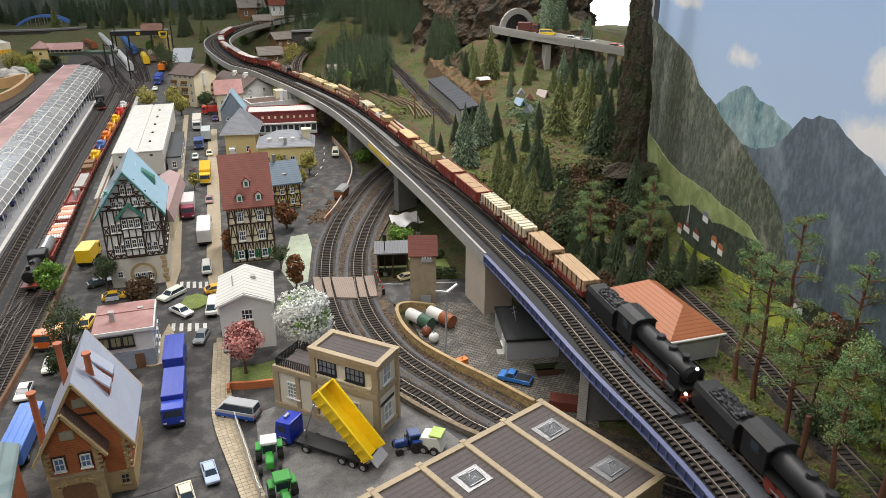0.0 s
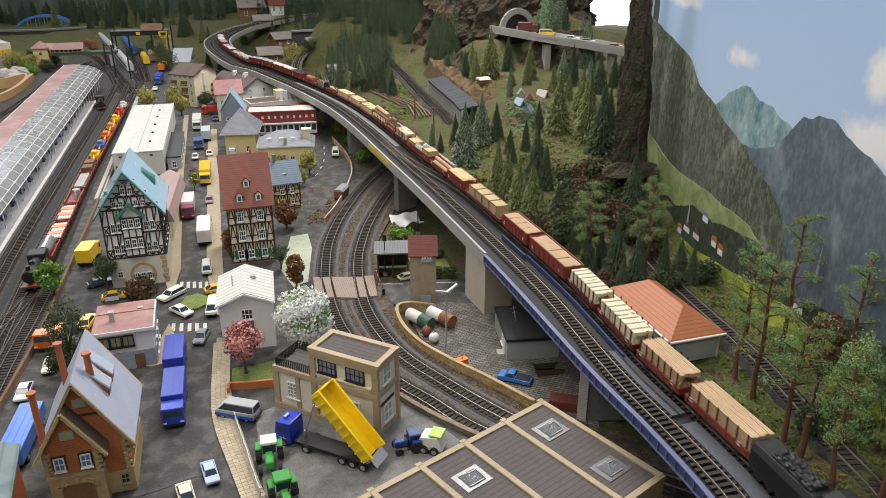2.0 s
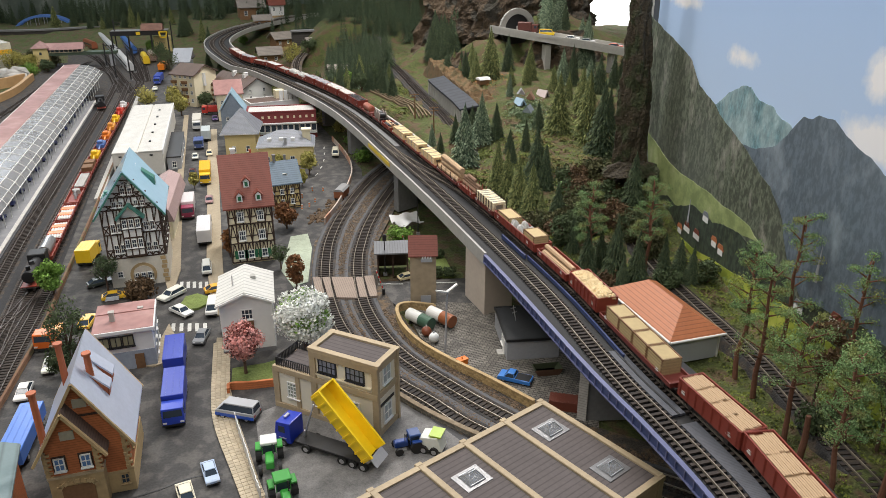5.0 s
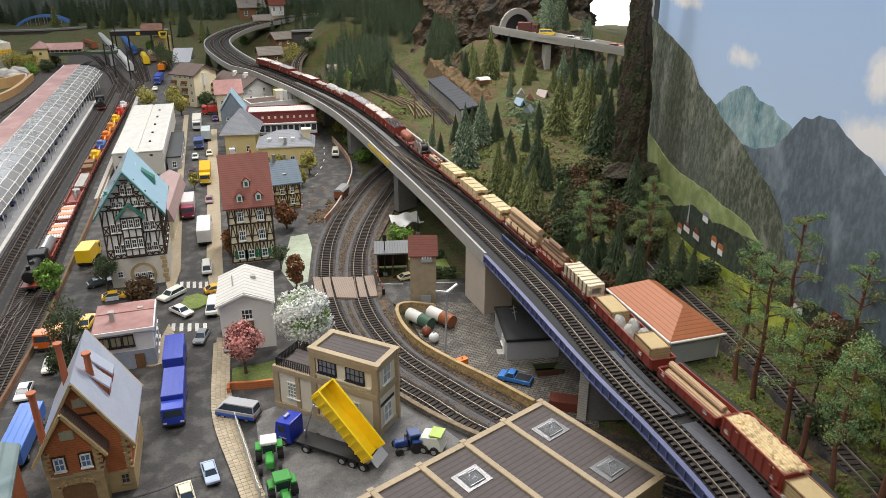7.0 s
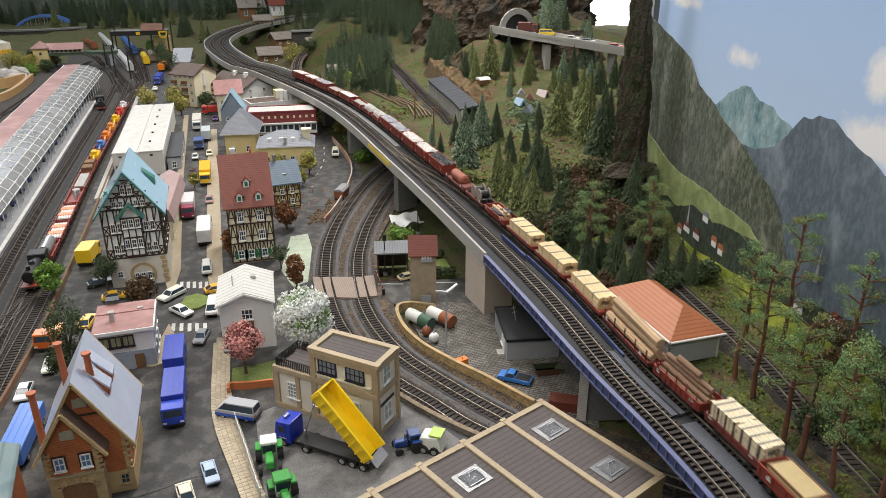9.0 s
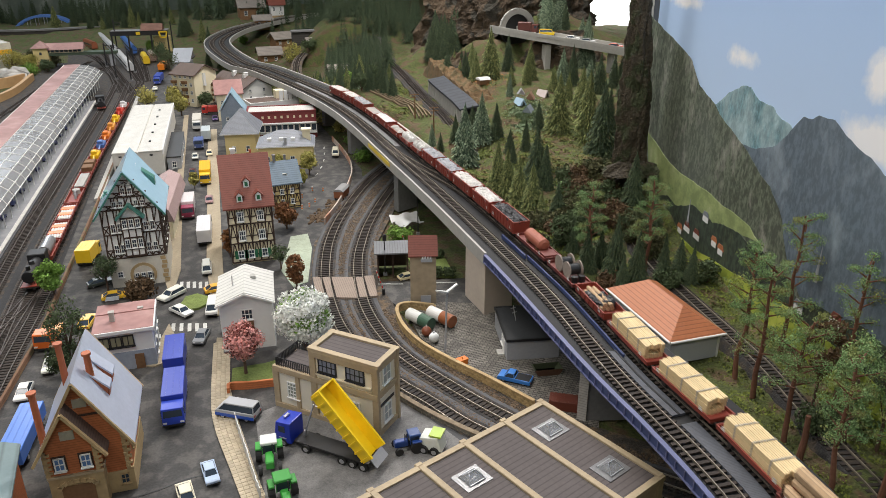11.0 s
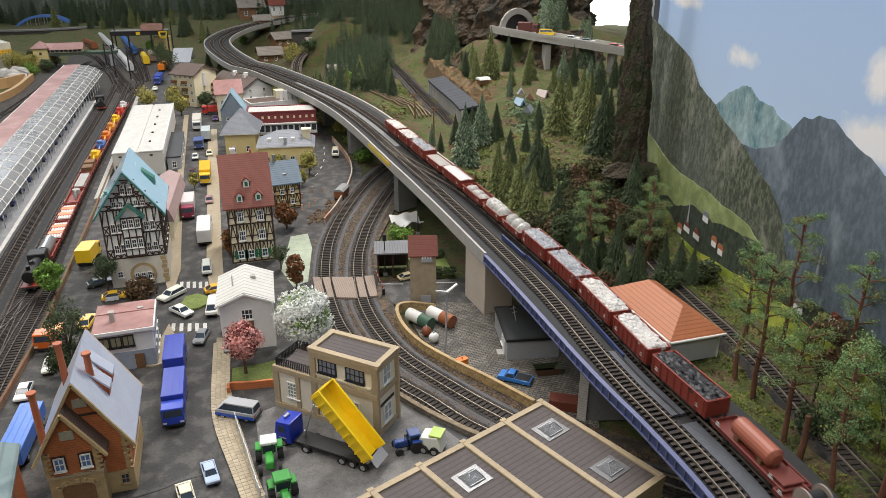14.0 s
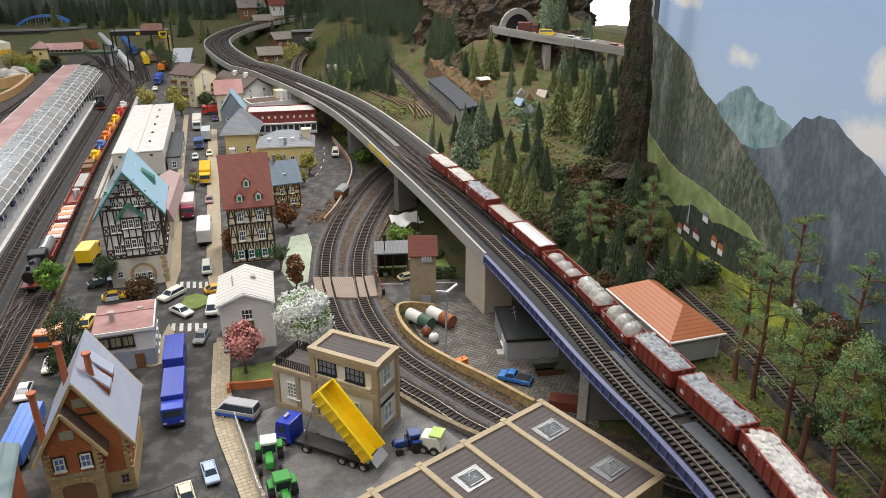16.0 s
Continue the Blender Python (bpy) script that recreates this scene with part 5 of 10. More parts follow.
for x_ in (-0.0113, 0.0, 0.0113):
    for z_ in (0.0795, 0.1185):
        window(r_, "f", x_, z_, 0.0085, 0.0165, W_, D_ + 0.017)
for s_ in (-1, 1):
    part("bay_roof", Mesh().beam((0, -D_ / 2 - 0.008, 0.163), (s_ * 0.024, -D_ / 2 - 0.008, 0.137), 0.016, 0.0034), ROOF_GREEN, r_)
part("bay_gable", Mesh().profile([(-0.018, 0.138), (0.018, 0.138), (0, 0.158)], -D_ / 2 - 0.006, -D_ / 2), WHITE, r_)
part("door_arch", Mesh().tube((0.006, -D_ / 2 - 0.0028, 0.022), (0.006, -D_ / 2 + 0.004, 0.022), 0.0235, n=24), STONE, r_)
part("arched_door", Mesh().tube((0.006, -D_ / 2 - 0.0036, 0.022), (0.006, -D_ / 2, 0.022), 0.018, n=24).box(0.006, -D_ / 2 - 0.0018, 0, 0.036, 0.0036, 0.022), mat("old_white_door", (0.55, 0.5, 0.42), 0.6), r_)
for x_ in (-0.005, 0.006, 0.017):
    window(r_, "f", x_, 0.013, 0.008, 0.014, W_, D_ + 0.008, bars=(1, 1))
window(r_, "f", -0.034, 0.02, 0.01, 0.012, W_, D_ + 0.003)
for k_ in range(6):
    part("quoin", Mesh().box(W_ / 2 - 0.004 - 0.002 * (k_ % 2), -D_ / 2 - 0.001, 0.003 + 0.009 * k_, 0.009, 0.003, 0.0068), STONE, r_)
for k_ in range(3):
    part("shed_dormer", Mesh().box(-0.035 - 0.006 * k_, -0.03 + 0.018 * k_, 0.165 - 0.011 * k_, 0.014, 0.012, 0.012), ROOF_GREEN, r_)
part("shed_dormer", Mesh().add([(0.022, 0.01, 0.2), (0.022, 0.03, 0.2), (0.043, 0.01, 0.182), (0.043, 0.03, 0.182), (0.043, 0.01, 0.165), (0.043, 0.03, 0.165)], [(0, 2, 3, 1), (2, 4, 5, 3), (0, 4, 2), (1, 3, 5)]), ROOF_GREEN, r_, "green dormer on the roof with painted blue glare")
part("snow_guard", Mesh().box(0.012, 0.02, 0.205, 0.002, 0.03, 0.004), FRAME_W, r_)

# half-timbered house with red-brown roof
r_, W_, D_, h_ = house(0.0345, 1.4665, 0.0000, 0.0, 0.0851, 0.1300, 0.1246, "timbered_house", "half-timbered house with red-brown tiled roof and dormers")
walls(r_, W_, D_, h_, CREAM, "x", 0.08)
gable_roof(r_, W_, D_, h_, 0.08, "x", ROOF_R, 0.007, 0.003)
timber_front(r_, W_, D_, 0.004, h_, 0, 3, 6, "v")
timber_front(r_, W_, D_, 0.004, h_, 0, 3, 7, "v", "r")
put_windows(r_, W_, D_ + 0.003, "f", (-0.018, 0.02), (0.09, 0.05), 0.0135, 0.021, bars=(2, 1))
put_windows(r_, W_, D_ + 0.003, "f", (-0.024, -0.004, 0.022), (0.012,), 0.012, 0.017, shutters=GREEN_P)
for x_, z_ in ((0.0, 0.155), (-0.016, 0.132), (0.02, 0.132)):
    y_ = -D_ / 2 + (z_ - h_) / 0.08 * (D_ / 2)
    d_ = part("dormer", Mesh().profile([(x_ - 0.0055, z_ - 0.002), (x_ + 0.0055, z_ - 0.002), (x_ + 0.0055, z_ + 0.011), (x_, z_ + 0.0165), (x_ - 0.0055, z_ + 0.011)], y_ - 0.006, y_ + 0.014), WHITE, r_, "small white dormer with green window")
    part("dormer_window", Mesh().box(x_, y_ - 0.0064, z_ + 0.001, 0.0058, 0.001, 0.0085), GREEN_P, d_)
    for s_ in (-1, 1):
        part("dormer_roof", Mesh().beam((x_, y_ + 0.004, z_ + 0.0178), (x_ + s_ * 0.0085, y_ + 0.004, z_ + 0.0095), 0.0225, 0.0018), ROOF_R, d_)
chimney(r_, -0.018, 0.012, h_ + 0.062, 0.009, 0.028, WHITE)
chimney(r_, 0.016, 0.02, h_ + 0.06, 0.004, 0.024, CHIM)

# plain white gabled building
r_ = thing("white_building", 0.008, 1.095, 0, -4, "plain white gabled building with ribbed white roof", "house")
W_, D_, h_ = 0.079, 0.1, 0.087
walls(r_, W_, D_, h_, WHITE, "y", 0.016)
gable_roof(r_, W_, D_, h_, 0.016, "y", ROOF_W, 0.005, 0.0025, FRAME_W)
window(r_, "f", 0.001, 0.058, 0.018, 0.018, W_, D_, bars=(2, 1))
part("doorway_panel", Mesh().box(0.001, -D_ / 2 - 0.0006, 0.02, 0.018, 0.0018, 0.037), WOOD, r_, "brown wooden door panel")
part("roof_vent", Mesh().box(0.013, 0.008, h_ + 0.008, 0.008, 0.008, 0.011), CONC, r_)
part("roof_pipe", Mesh().tube((-0.018, -0.01, h_ + 0.008), (-0.018, -0.01, h_ + 0.03), 0.0011), CHROME, r_)
part("plinth", Mesh().box(0, 0, 0, W_ + 0.003, D_ + 0.003, 0.006), CONC_D, r_)

# works office with roof terrace
r_, W_, D_, h_ = house(0.1092, 0.8470, 0.0000, -43.74, 0.1606, 0.0500, 0.0646, "works_office", "cream works office with beige framing and roof terrace", "office")
H2_ = 0.106
OFFICE_W = mat("pale_cream_render", (0.74, 0.69, 0.57), 0.75, var=0.08, scale=150)
part("lower_storey", Mesh().box(0, 0, 0, W_, D_, h_), OFFICE_W, r_)
tx_ = -W_ / 2 + W_ * 0.4
tw_ = W_ * 0.6
part("upper_storey", Mesh().box(tx_ + tw_ / 2, 0, h_, tw_, D_, H2_ - h_), OFFICE_W, r_)
f_ = []
for x_ in (-W_ / 2, tx_, W_ / 2):
    top_ = H2_ if x_ >= tx_ - 1e-6 else h_
    for y_ in (-D_ / 2, D_ / 2):
        f_.append((x_, y_, top_))
for x_, y_, top_ in f_:
    part("frame_post", Mesh().box(x_, y_, 0, 0.009, 0.005, top_ - 0.0015), BEIGE, r_)
part("frame_post", Mesh().box(tx_ - 0.028, -D_ / 2, 0, 0.006, 0.0045, h_), BEIGE, r_)
part("frame_post", Mesh().box(tx_ + 0.035, -D_ / 2, 0, 0.006, 0.0045, h_), BEIGE, r_)
for z_ in (0.0, h_ - 0.006):
    part("frame_beam", Mesh().box(0, -D_ / 2 - 0.0003, z_, W_ + 0.007, 0.0056, 0.008), BEIGE, r_)
    part("frame_beam", Mesh().box(W_ / 2 + 0.0003, 0, z_, 0.0056, D_ + 0.004, 0.008), BEIGE, r_)
part("frame_beam", Mesh().box(tx_ + tw_ / 2, -D_ / 2 - 0.0004, H2_ - 0.008, tw_ + 0.008, 0.0056, 0.0084), BEIGE, r_)
part("frame_beam", Mesh().box(W_ / 2 + 0.0004, 0, H2_ - 0.008, 0.0056, D_ + 0.004, 0.0084), BEIGE, r_)
part("roof_terrace", Mesh().box((-W_ / 2 + tx_) / 2, 0, h_, tx_ + W_ / 2 - 0.004, D_ - 0.006, 0.0025), FELT, r_)
part("tower_roof", Mesh().box(tx_ + tw_ / 2, 0, H2_, tw_ - 0.008, D_ - 0.008, 0.0022), FELT, r_, "grey felt roof")
for x_, y_, sx_, sy_ in ((tx_ + tw_ / 2, -D_ / 2 + 0.001, tw_ + 0.012, 0.008), (tx_ + tw_ / 2, D_ / 2 - 0.001, tw_ + 0.012, 0.008), (tx_ - 0.001, 0, 0.008, D_ - 0.01), (W_ / 2 + 0.001, 0, 0.008, D_ - 0.01)):
    part("parapet", Mesh().box(x_, y_, H2_ + 0.0005, sx_, sy_, 0.0045), BEIGE, r_)
for x_ in (tx_ + 0.023, tx_ + 0.066):
    window(r_, "f", x_, h_ + 0.013, 0.028, 0.02, W_, D_ + 0.002, frame_m=BLACK, bars=(3, 1), pane_m=glass_mat("curtained_glass", (0.22, 0.24, 0.3), 0.15))
part("window_ledge", Mesh().box(tx_ + tw_ / 2, -D_ / 2 - 0.0022, h_ + 0.0085, tw_ - 0.012, 0.004, 0.002), CREAM, r_)
for x_ in (-0.052, -0.005, 0.045):
    window(r_, "f", x_, 0.022, 0.02, 0.024, W_, D_ + 0.002, frame_m=FRAME_W, bars=(3, 3), pane_m=glass_mat("reflecting_glass", (0.3, 0.33, 0.28), 0.1))
for z_ in (0.014, h_ + 0.008):
    window(r_, "r", 0.0, z_, 0.02, 0.026, W_ + 0.002, D_, bars=(1, 1), pane_m=glass_mat("pale_glass", (0.42, 0.45, 0.45), 0.15))
    part("vent_slot", Mesh().box(W_ / 2 + 0.0007, 0.0, z_ + 0.028, 0.0016, 0.034, 0.0035), BLACK, r_)
rail_ = thing("terrace_railing", 0, 0, 0, 0, "black metal railing round the roof terrace", "railing")
rail_.matrix_basis = r_.matrix_basis
for (x0_, y0_), (x1_, y1_) in (((-W_ / 2 + 0.001, -D_ / 2 + 0.001), (tx_ - 0.005, -D_ / 2 + 0.001)), ((-W_ / 2 + 0.001, D_ / 2 - 0.001), (tx_ - 0.005, D_ / 2 - 0.001)), ((-W_ / 2 + 0.001, -D_ / 2 + 0.003), (-W_ / 2 + 0.001, D_ / 2 - 0.003))):
    z_ = h_ + 0.002
    for q_ in (0.002, 0.0125):
        part("rail_bar", Mesh().beam((x0_, y0_, z_ + q_), (x1_, y1_, z_ + q_), 0.001), BLACK, rail_)
    n_ = int(math.hypot(x1_ - x0_, y1_ - y0_) / 0.003)
    one_ = Mesh().box(0, 0, 0, 0.0011, 0.0011, 0.0125).data("baluster", BLACK)
    for k_ in range(n_ + 1):
        part("baluster", one_, BLACK, rail_, at=pose(x0_ + (x1_ - x0_) * k_ / n_, y0_ + (y1_ - y0_) * k_ / n_, z_))

SKYBASE = mat("skylight_plate", (0.16, 0.16, 0.165), 0.3, var=0.15)
SKYRIM = mat("skylight_rim", (0.3, 0.31, 0.33), 0.3, var=0.1)
# large flat-roofed hall in front
a_ = 22.0
r_ = thing("works_hall", 0.353, 0.7065, 0, a_, "large works hall with grey felt roof and beige beams", "industrial hall")
part("wall", Mesh().box(-0.20, -0.09, 0, 0.398, 0.178, 0.056), mat("beige_wall", (0.4, 0.31, 0.2), 0.7), r_)
part("roof", Mesh().box(-0.20, -0.09, 0.056, 0.398, 0.178, 0.0025), FELT, r_, "grey planked felt roof")
for x_ in (-0.0035, -0.068, -0.133, -0.198, -0.263, -0.328, -0.396):
    part("roof_beam", Mesh().box(x_, -0.09, 0.055, 0.0075, 0.18, 0.0065, c=0.0006), BEIGE, r_)
    part("wall_post", Mesh().box(x_, -0.179, 0, 0.0075, 0.004, 0.0575), BEIGE, r_)
    part("beam_end", Mesh().box(x_, 0.0035, 0.05, 0.0085, 0.006, 0.0112, c=0.0006), BEIGE, r_)
for y_ in (-0.0012, -0.1788):
    part("edge_beam", Mesh().box(-0.20, y_, 0.0548, 0.4, 0.0075, 0.0058), BEIGE, r_)
for y_ in (-0.045, -0.135):
    part("gable_panel", Mesh().box(0.0005, y_, 0.008, 0.0016, 0.07, 0.04), mat("pale_panel", (0.62, 0.66, 0.74), 0.4), r_, "pale glazed wall panel")
for x_, y_ in ((-0.036, -0.045), (-0.036, -0.135), (-0.166, -0.05), (-0.166, -0.135), (-0.296, -0.09)):
    s_ = part("skylight", Mesh().box(x_, y_, 0.0583, 0.036, 0.03, 0.0012), SKYBASE, r_, "clear plastic pyramid skylight")
    m_ = Mesh().add([(x_ - 0.011, y_ - 0.01, 0.0602), (x_ + 0.011, y_ - 0.01, 0.0602), (x_ + 0.011, y_ + 0.01, 0.0602), (x_ - 0.011, y_ + 0.01, 0.0602), (x_ - 0.005, y_, 0.0685), (x_ + 0.005, y_, 0.0685)], [(0, 1, 5, 4), (1, 2, 5), (2, 3, 4, 5), (3, 0, 4)])
    part("dome", m_, CLEAR, s_)
    part("rim", Mesh().beam((x_ - 0.011, y_ - 0.01, 0.0604), (x_ + 0.011, y_ - 0.01, 0.0604), 0.0012).beam((x_ + 0.011, y_ + 0.01, 0.0604), (x_ - 0.011, y_ + 0.01, 0.0604), 0.0012).beam((x_ - 0.011, y_ - 0.01, 0.0604), (x_ - 0.005, y_, 0.0687), 0.0008).beam((x_ + 0.011, y_ - 0.01, 0.0604), (x_ + 0.005, y_, 0.0687), 0.0008).beam((x_ - 0.005, y_, 0.0687), (x_ + 0.005, y_, 0.0687), 0.0008), SKYRIM, s_)

# orange-roofed house beyond the viaduct
r_ = thing("track_house", 0.584, 0.806, 0.066, 0, "small grey house with orange tiled hip roof", "house")
walls(r_, 0.076, 0.16, 0.038, mat("pale_grey_render", (0.5, 0.52, 0.55), 0.7, var=0.06))
hip_roof(r_, 0.076, 0.16, 0.038, 0.028, ROOF_O, 0.006, 0.042)
part("gutter", Mesh().tube((-0.044, -0.086, 0.0385), (-0.044, 0.086, 0.0385), 0.0018).tube((-0.044, -0.0868, 0.0385), (0.044, -0.0868, 0.0385), 0.0018), FRAME_W, r_, "white gutter")
part("downpipe", Mesh().tube((0.038, -0.081, 0.0), (0.038, -0.081, 0.037), 0.0015), FRAME_W, r_)
put_windows(r_, 0.076, 0.16, "l", (-0.05, 0, 0.05), (0.012,), 0.011, 0.014)

# transformer tower
r_, W_, D_, h_ = house(0.3152, 1.1405, 0.0000, -14.34, 0.0456, 0.0400, 0.0962, "transformer_tower", "weathered tan transformer tower with small red roof", "tower")
walls(r_, W_, D_, h_, TAN_W, "x", 0.026)
gable_roof(r_, W_, D_, h_, 0.026, "x", ROOF_R, 0.003, 0.002)
part("door", Mesh().box(0.004, -D_ / 2 - 0.0006, 0.004, 0.018, 0.0016, 0.014), GREY_W, r_, "grey steel door")
part("bushing_box", Mesh().box(0.006, -D_ / 2 - 0.002, h_ - 0.012, 0.02, 0.004, 0.006), GREY_W, r_)
for k_ in range(4):
    part("insulator", Mesh().tube((-0.001 + k_ * 0.0046, -D_ / 2 - 0.003, h_ - 0.006), (-0.001 + k_ * 0.0046, -D_ / 2 - 0.003, h_ - 0.002), 0.0013, n=8), WHITE, r_)

# low grey building with black roof in the yard
r_ = thing("yard_office", 0.432, 0.945, 0, -11, "low grey yard office with black flat roof", "office")
walls(r_, 0.082, 0.108, 0.036, GREY_W)
flat_roof(r_, 0.086, 0.112, 0.036, BLACKROOF, BLACK, 0.002, 0.003)
window(r_, "l", 0.02, 0.012, 0.016, 0.014, 0.082, 0.108)
part("door", Mesh().box(-0.0415, -0.03, 0.0, 0.0016, 0.014, 0.026), WHITE, r_)
part("steps", Mesh().box(-0.047, -0.03, 0, 0.01, 0.016, 0.003), CONC, r_)
part("roof_aerial", Mesh().tube((-0.016, 0.005, 0.037), (-0.02, 0.012, 0.062), 0.0007).tube((-0.022, 0.008, 0.05), (-0.014, 0.012, 0.05), 0.0006).tube((-0.024, 0.01, 0.057), (-0.015, 0.014, 0.057), 0.0006), CHROME, r_)

# shop with pink flat roof
r_ = thing("shop", -0.175, 1.092, 0, 1, "two-storey shop with faded pink roof and blue-grey ground floor", "shop")
walls(r_, 0.08, 0.088, 0.066, WHITE)
part("ground_storey", Mesh().box(0, -0.0006, 0, 0.081, 0.089, 0.03), mat("blue_grey_render", (0.3, 0.34, 0.4), 0.7), r_)
part("roof", Mesh().box(0, 0.0, 0.066, 0.086, 0.096, 0.003, c=0.0008), ROOF_PINK, r_)
part("roof_seam", Mesh().box(0, 0.012, 0.069, 0.086, 0.002, 0.0014), ROOF_PINK, r_)
part("fascia", Mesh().box(0, -0.0485, 0.0635, 0.0875, 0.0022, 0.005).box(0.0435, 0, 0.0636, 0.0022, 0.094, 0.005), WHITE, r_)
put_windows(r_, 0.08, 0.09, "f", (-0.029, -0.012, 0.005), (0.04,), 0.0165, 0.018, bars=(1, 0), frame_m=BLACK, pane_m=glass_mat("curtain_glass", (0.25, 0.24, 0.16), 0.15))
part("door", Mesh().box(0.017, -0.0462, 0, 0.013, 0.0015, 0.025), WOOD, r_)
put_windows(r_, 0.082, 0.088, "r", (-0.025, 0.0, 0.025), (0.04, 0.012), 0.01, 0.014)
part("chimney", Mesh().box(-0.016, -0.012, 0.069, 0.007, 0.007, 0.014).box(-0.016, -0.012, 0.083, 0.0085, 0.0085, 0.0015), CONC, r_)
part("roof_hatch", Mesh().box(0.022, 0.02, 0.069, 0.008, 0.006, 0.002), CONC, r_)
part("roof_panel", Mesh().box(-0.02, 0.052, 0.075, 0.02, 0.016, 0.0015), BLACK, r_, "dark panel on the roof edge")

# long white hall
r_ = thing("hall", -0.222, 2.43, 0, -0.9, "long white industrial hall with flat white roof", "industrial hall")
walls(r_, 0.13, 0.65, 0.064, mat("off_white_render", (0.66, 0.64, 0.58), 0.7, var=0.08))
for x_, w_ in ((-0.033, 0.066), (0.034, 0.064)):
    part("roof_panel", Mesh().box(x_, 0, 0.064, w_ - 0.0015, 0.654, 0.003, c=0.0006), ROOF_W, r_)
part("roof_lip", Mesh().box(0.066, 0, 0.055, 0.003, 0.656, 0.014), WHITE, r_)
for k_ in range(5):
    part("roof_vent", Mesh().box(0.026, -0.22 + 0.11 * k_, 0.067, 0.006, 0.012, 0.003), BLACK, r_)
for x_ in (-0.045, 0.035):
    part("wall_vent", Mesh().box(x_, -0.3255, 0.053, 0.008, 0.0015, 0.004), BLACK, r_)
part("loading_door", Mesh().box(-0.05, -0.3256, 0, 0.02, 0.0016, 0.03), BLACK, r_)
r_ = thing("annexe", -0.135, 2.28, 0, -0.9, "low dark grey flat-roofed annexe beside the hall", "outbuilding")
walls(r_, 0.036, 0.3, 0.036, GREY_W)
part("roof", Mesh().box(0, 0, 0.036, 0.039, 0.303, 0.003), BLACKROOF, r_)
put_windows(r_, 0.036, 0.3, "r", (-0.11, -0.03, 0.05), (0.012,), 0.014, 0.014)
put_windows(r_, 0.036, 0.3, "f", (0.0,), (0.006,), 0.012, 0.02)
# barn behind the timbered house
r_ = thing("barn", -0.142, 1.71, 0, -4, "barn with faded pink gambrel roof", "barn")
walls(r_, 0.055, 0.26, 0.045, CREAM)
part("roof", Mesh().profile([(-0.033, 0.043), (0.033, 0.043), (0.024, 0.07), (0.0, 0.083), (-0.024, 0.07)], -0.135, 0.135), mat("faded_pink_sheeting", (0.42, 0.3, 0.29), 0.6, var=0.1, rows=0.005, rowdir="Y"), r_)

# houses along the street, further off
simple_house((-0.0777, 3.0811, 0.0000, -40.53, 0.1071, 0.1300, 0.1214), "apartment_block", "cream apartment block with balconies and brown roof", CREAM, ROOF_BR, "x", 0.03, 0.008, 4, 4, "f", (0.011, 0.014))
simple_house((0.0935, 3.0162, 0.0000, -62.09, 0.2412, 0.1300, 0.0770), "apartment_block", "cream apartment block with white gable and brown roof", WHITE, ROOF_BR, "x", 0.035, 0.008, 4, 3, "fr", (0.011, 0.014))
simple_house((0.0409, 2.7907, 0.0000, 0.52, 0.0890, 0.1400, 0.0954), "town_house", "town house with faded pink roof and skylights", CREAM, ROOF_PINK, "x", 0.035, 0.006, 3, 2, "f")
simple_house((0.0455, 2.4905, 0.0000, -5.59, 0.0740, 0.0800, 0.0933), "town_house", "narrow gabled house with glossy blue roof", mat("blue_grey_wall", (0.25, 0.3, 0.36), 0.7), ROOF_C, "y", 0.055, 0.006, 2, 2, "f")
r_, W_, D_, h_ = simple_house((0.0619, 2.3029, 0.0000, -9.09, 0.0905, 0.1300, 0.0646), "town_house", "yellow house with grey slate hip roof", YELLOW_W, ROOF_G, "hip", 0.06, 0.012, 2, 1, "fr", (0.012, 0.018))
r_, W_, D_, h_ = simple_house((0.1831, 2.6904, 0.0000, 12.66, 0.1770, 0.1000, 0.0719), "hotel", "white flat-roofed hotel block with roof terrace", WHITE, ROOF_BR, "flat", 0, cols=5, floors=1, sides="f", win=(0.02, 0.02))
part("roof_house", Mesh().box(0.04, 0.02, h_, 0.035, 0.03, 0.03), CREAM, r_)
for k_ in range(4):
    part("roof_screen", Mesh().box(0.03 + 0.017 * k_, -0.03, h_, 0.013, 0.004, 0.035), WHITE, r_)
r_, W_, D_, h_ = house(0.1976, 2.4539, 0.0000, -5.59, 0.2227, 0.1000, 0.0855, "hotel", "dark red flat-roofed hotel with glazed front", "hotel")
RED_W = mat("dark_red_cladding", (0.2, 0.035, 0.035), 0.6, var=0.12)
walls(r_, W_, D_, h_, RED_W)
flat_roof(r_, W_, D_, h_, ROOF_W, RED_W, 0.004, 0.006)
for z_ in (h_ * 0.24, h_ * 0.62):
    part("balcony_slab", Mesh().box(0, -D_ / 2 - 0.005, z_ - 0.004, W_, 0.012, 0.003), WHITE, r_)
put_windows(r_, W_, D_ + 0.002, "f", [-W_ / 2 + W_ * (k_ + 0.5) / 12 for k_ in range(12)], (h_ * 0.26,), W_ / 13, h_ * 0.28, bars=(0, 0))
for k_ in range(9):
    part("facade_plate", Mesh().box(-0.06 + 0.02 * k_, -D_ / 2 - 0.001, h_ * 0.78, 0.007, 0.002, 0.008), CREAM, r_)
r_, W_, D_, h_ = simple_house((0.1791, 2.1360, 0.0000, -8.57, 0.1543, 0.1100, 0.0551), "station_hotel", "long yellow house with grey slate mansard roof", YELLOW_W, ROOF_G, "hip", 0.035, 0.006, 4, 1, "fr", (0.014, 0.02))
for k_ in range(3):
    part("roof_window", Mesh().box(-0.045 + 0.033 * k_, -0.035, h_ + 0.01, 0.011, 0.012, 0.012), WHITE, r_)
chimney(r_, 0.06, -0.02, h_ + 0.01, 0.022, 0.03, CREAM)
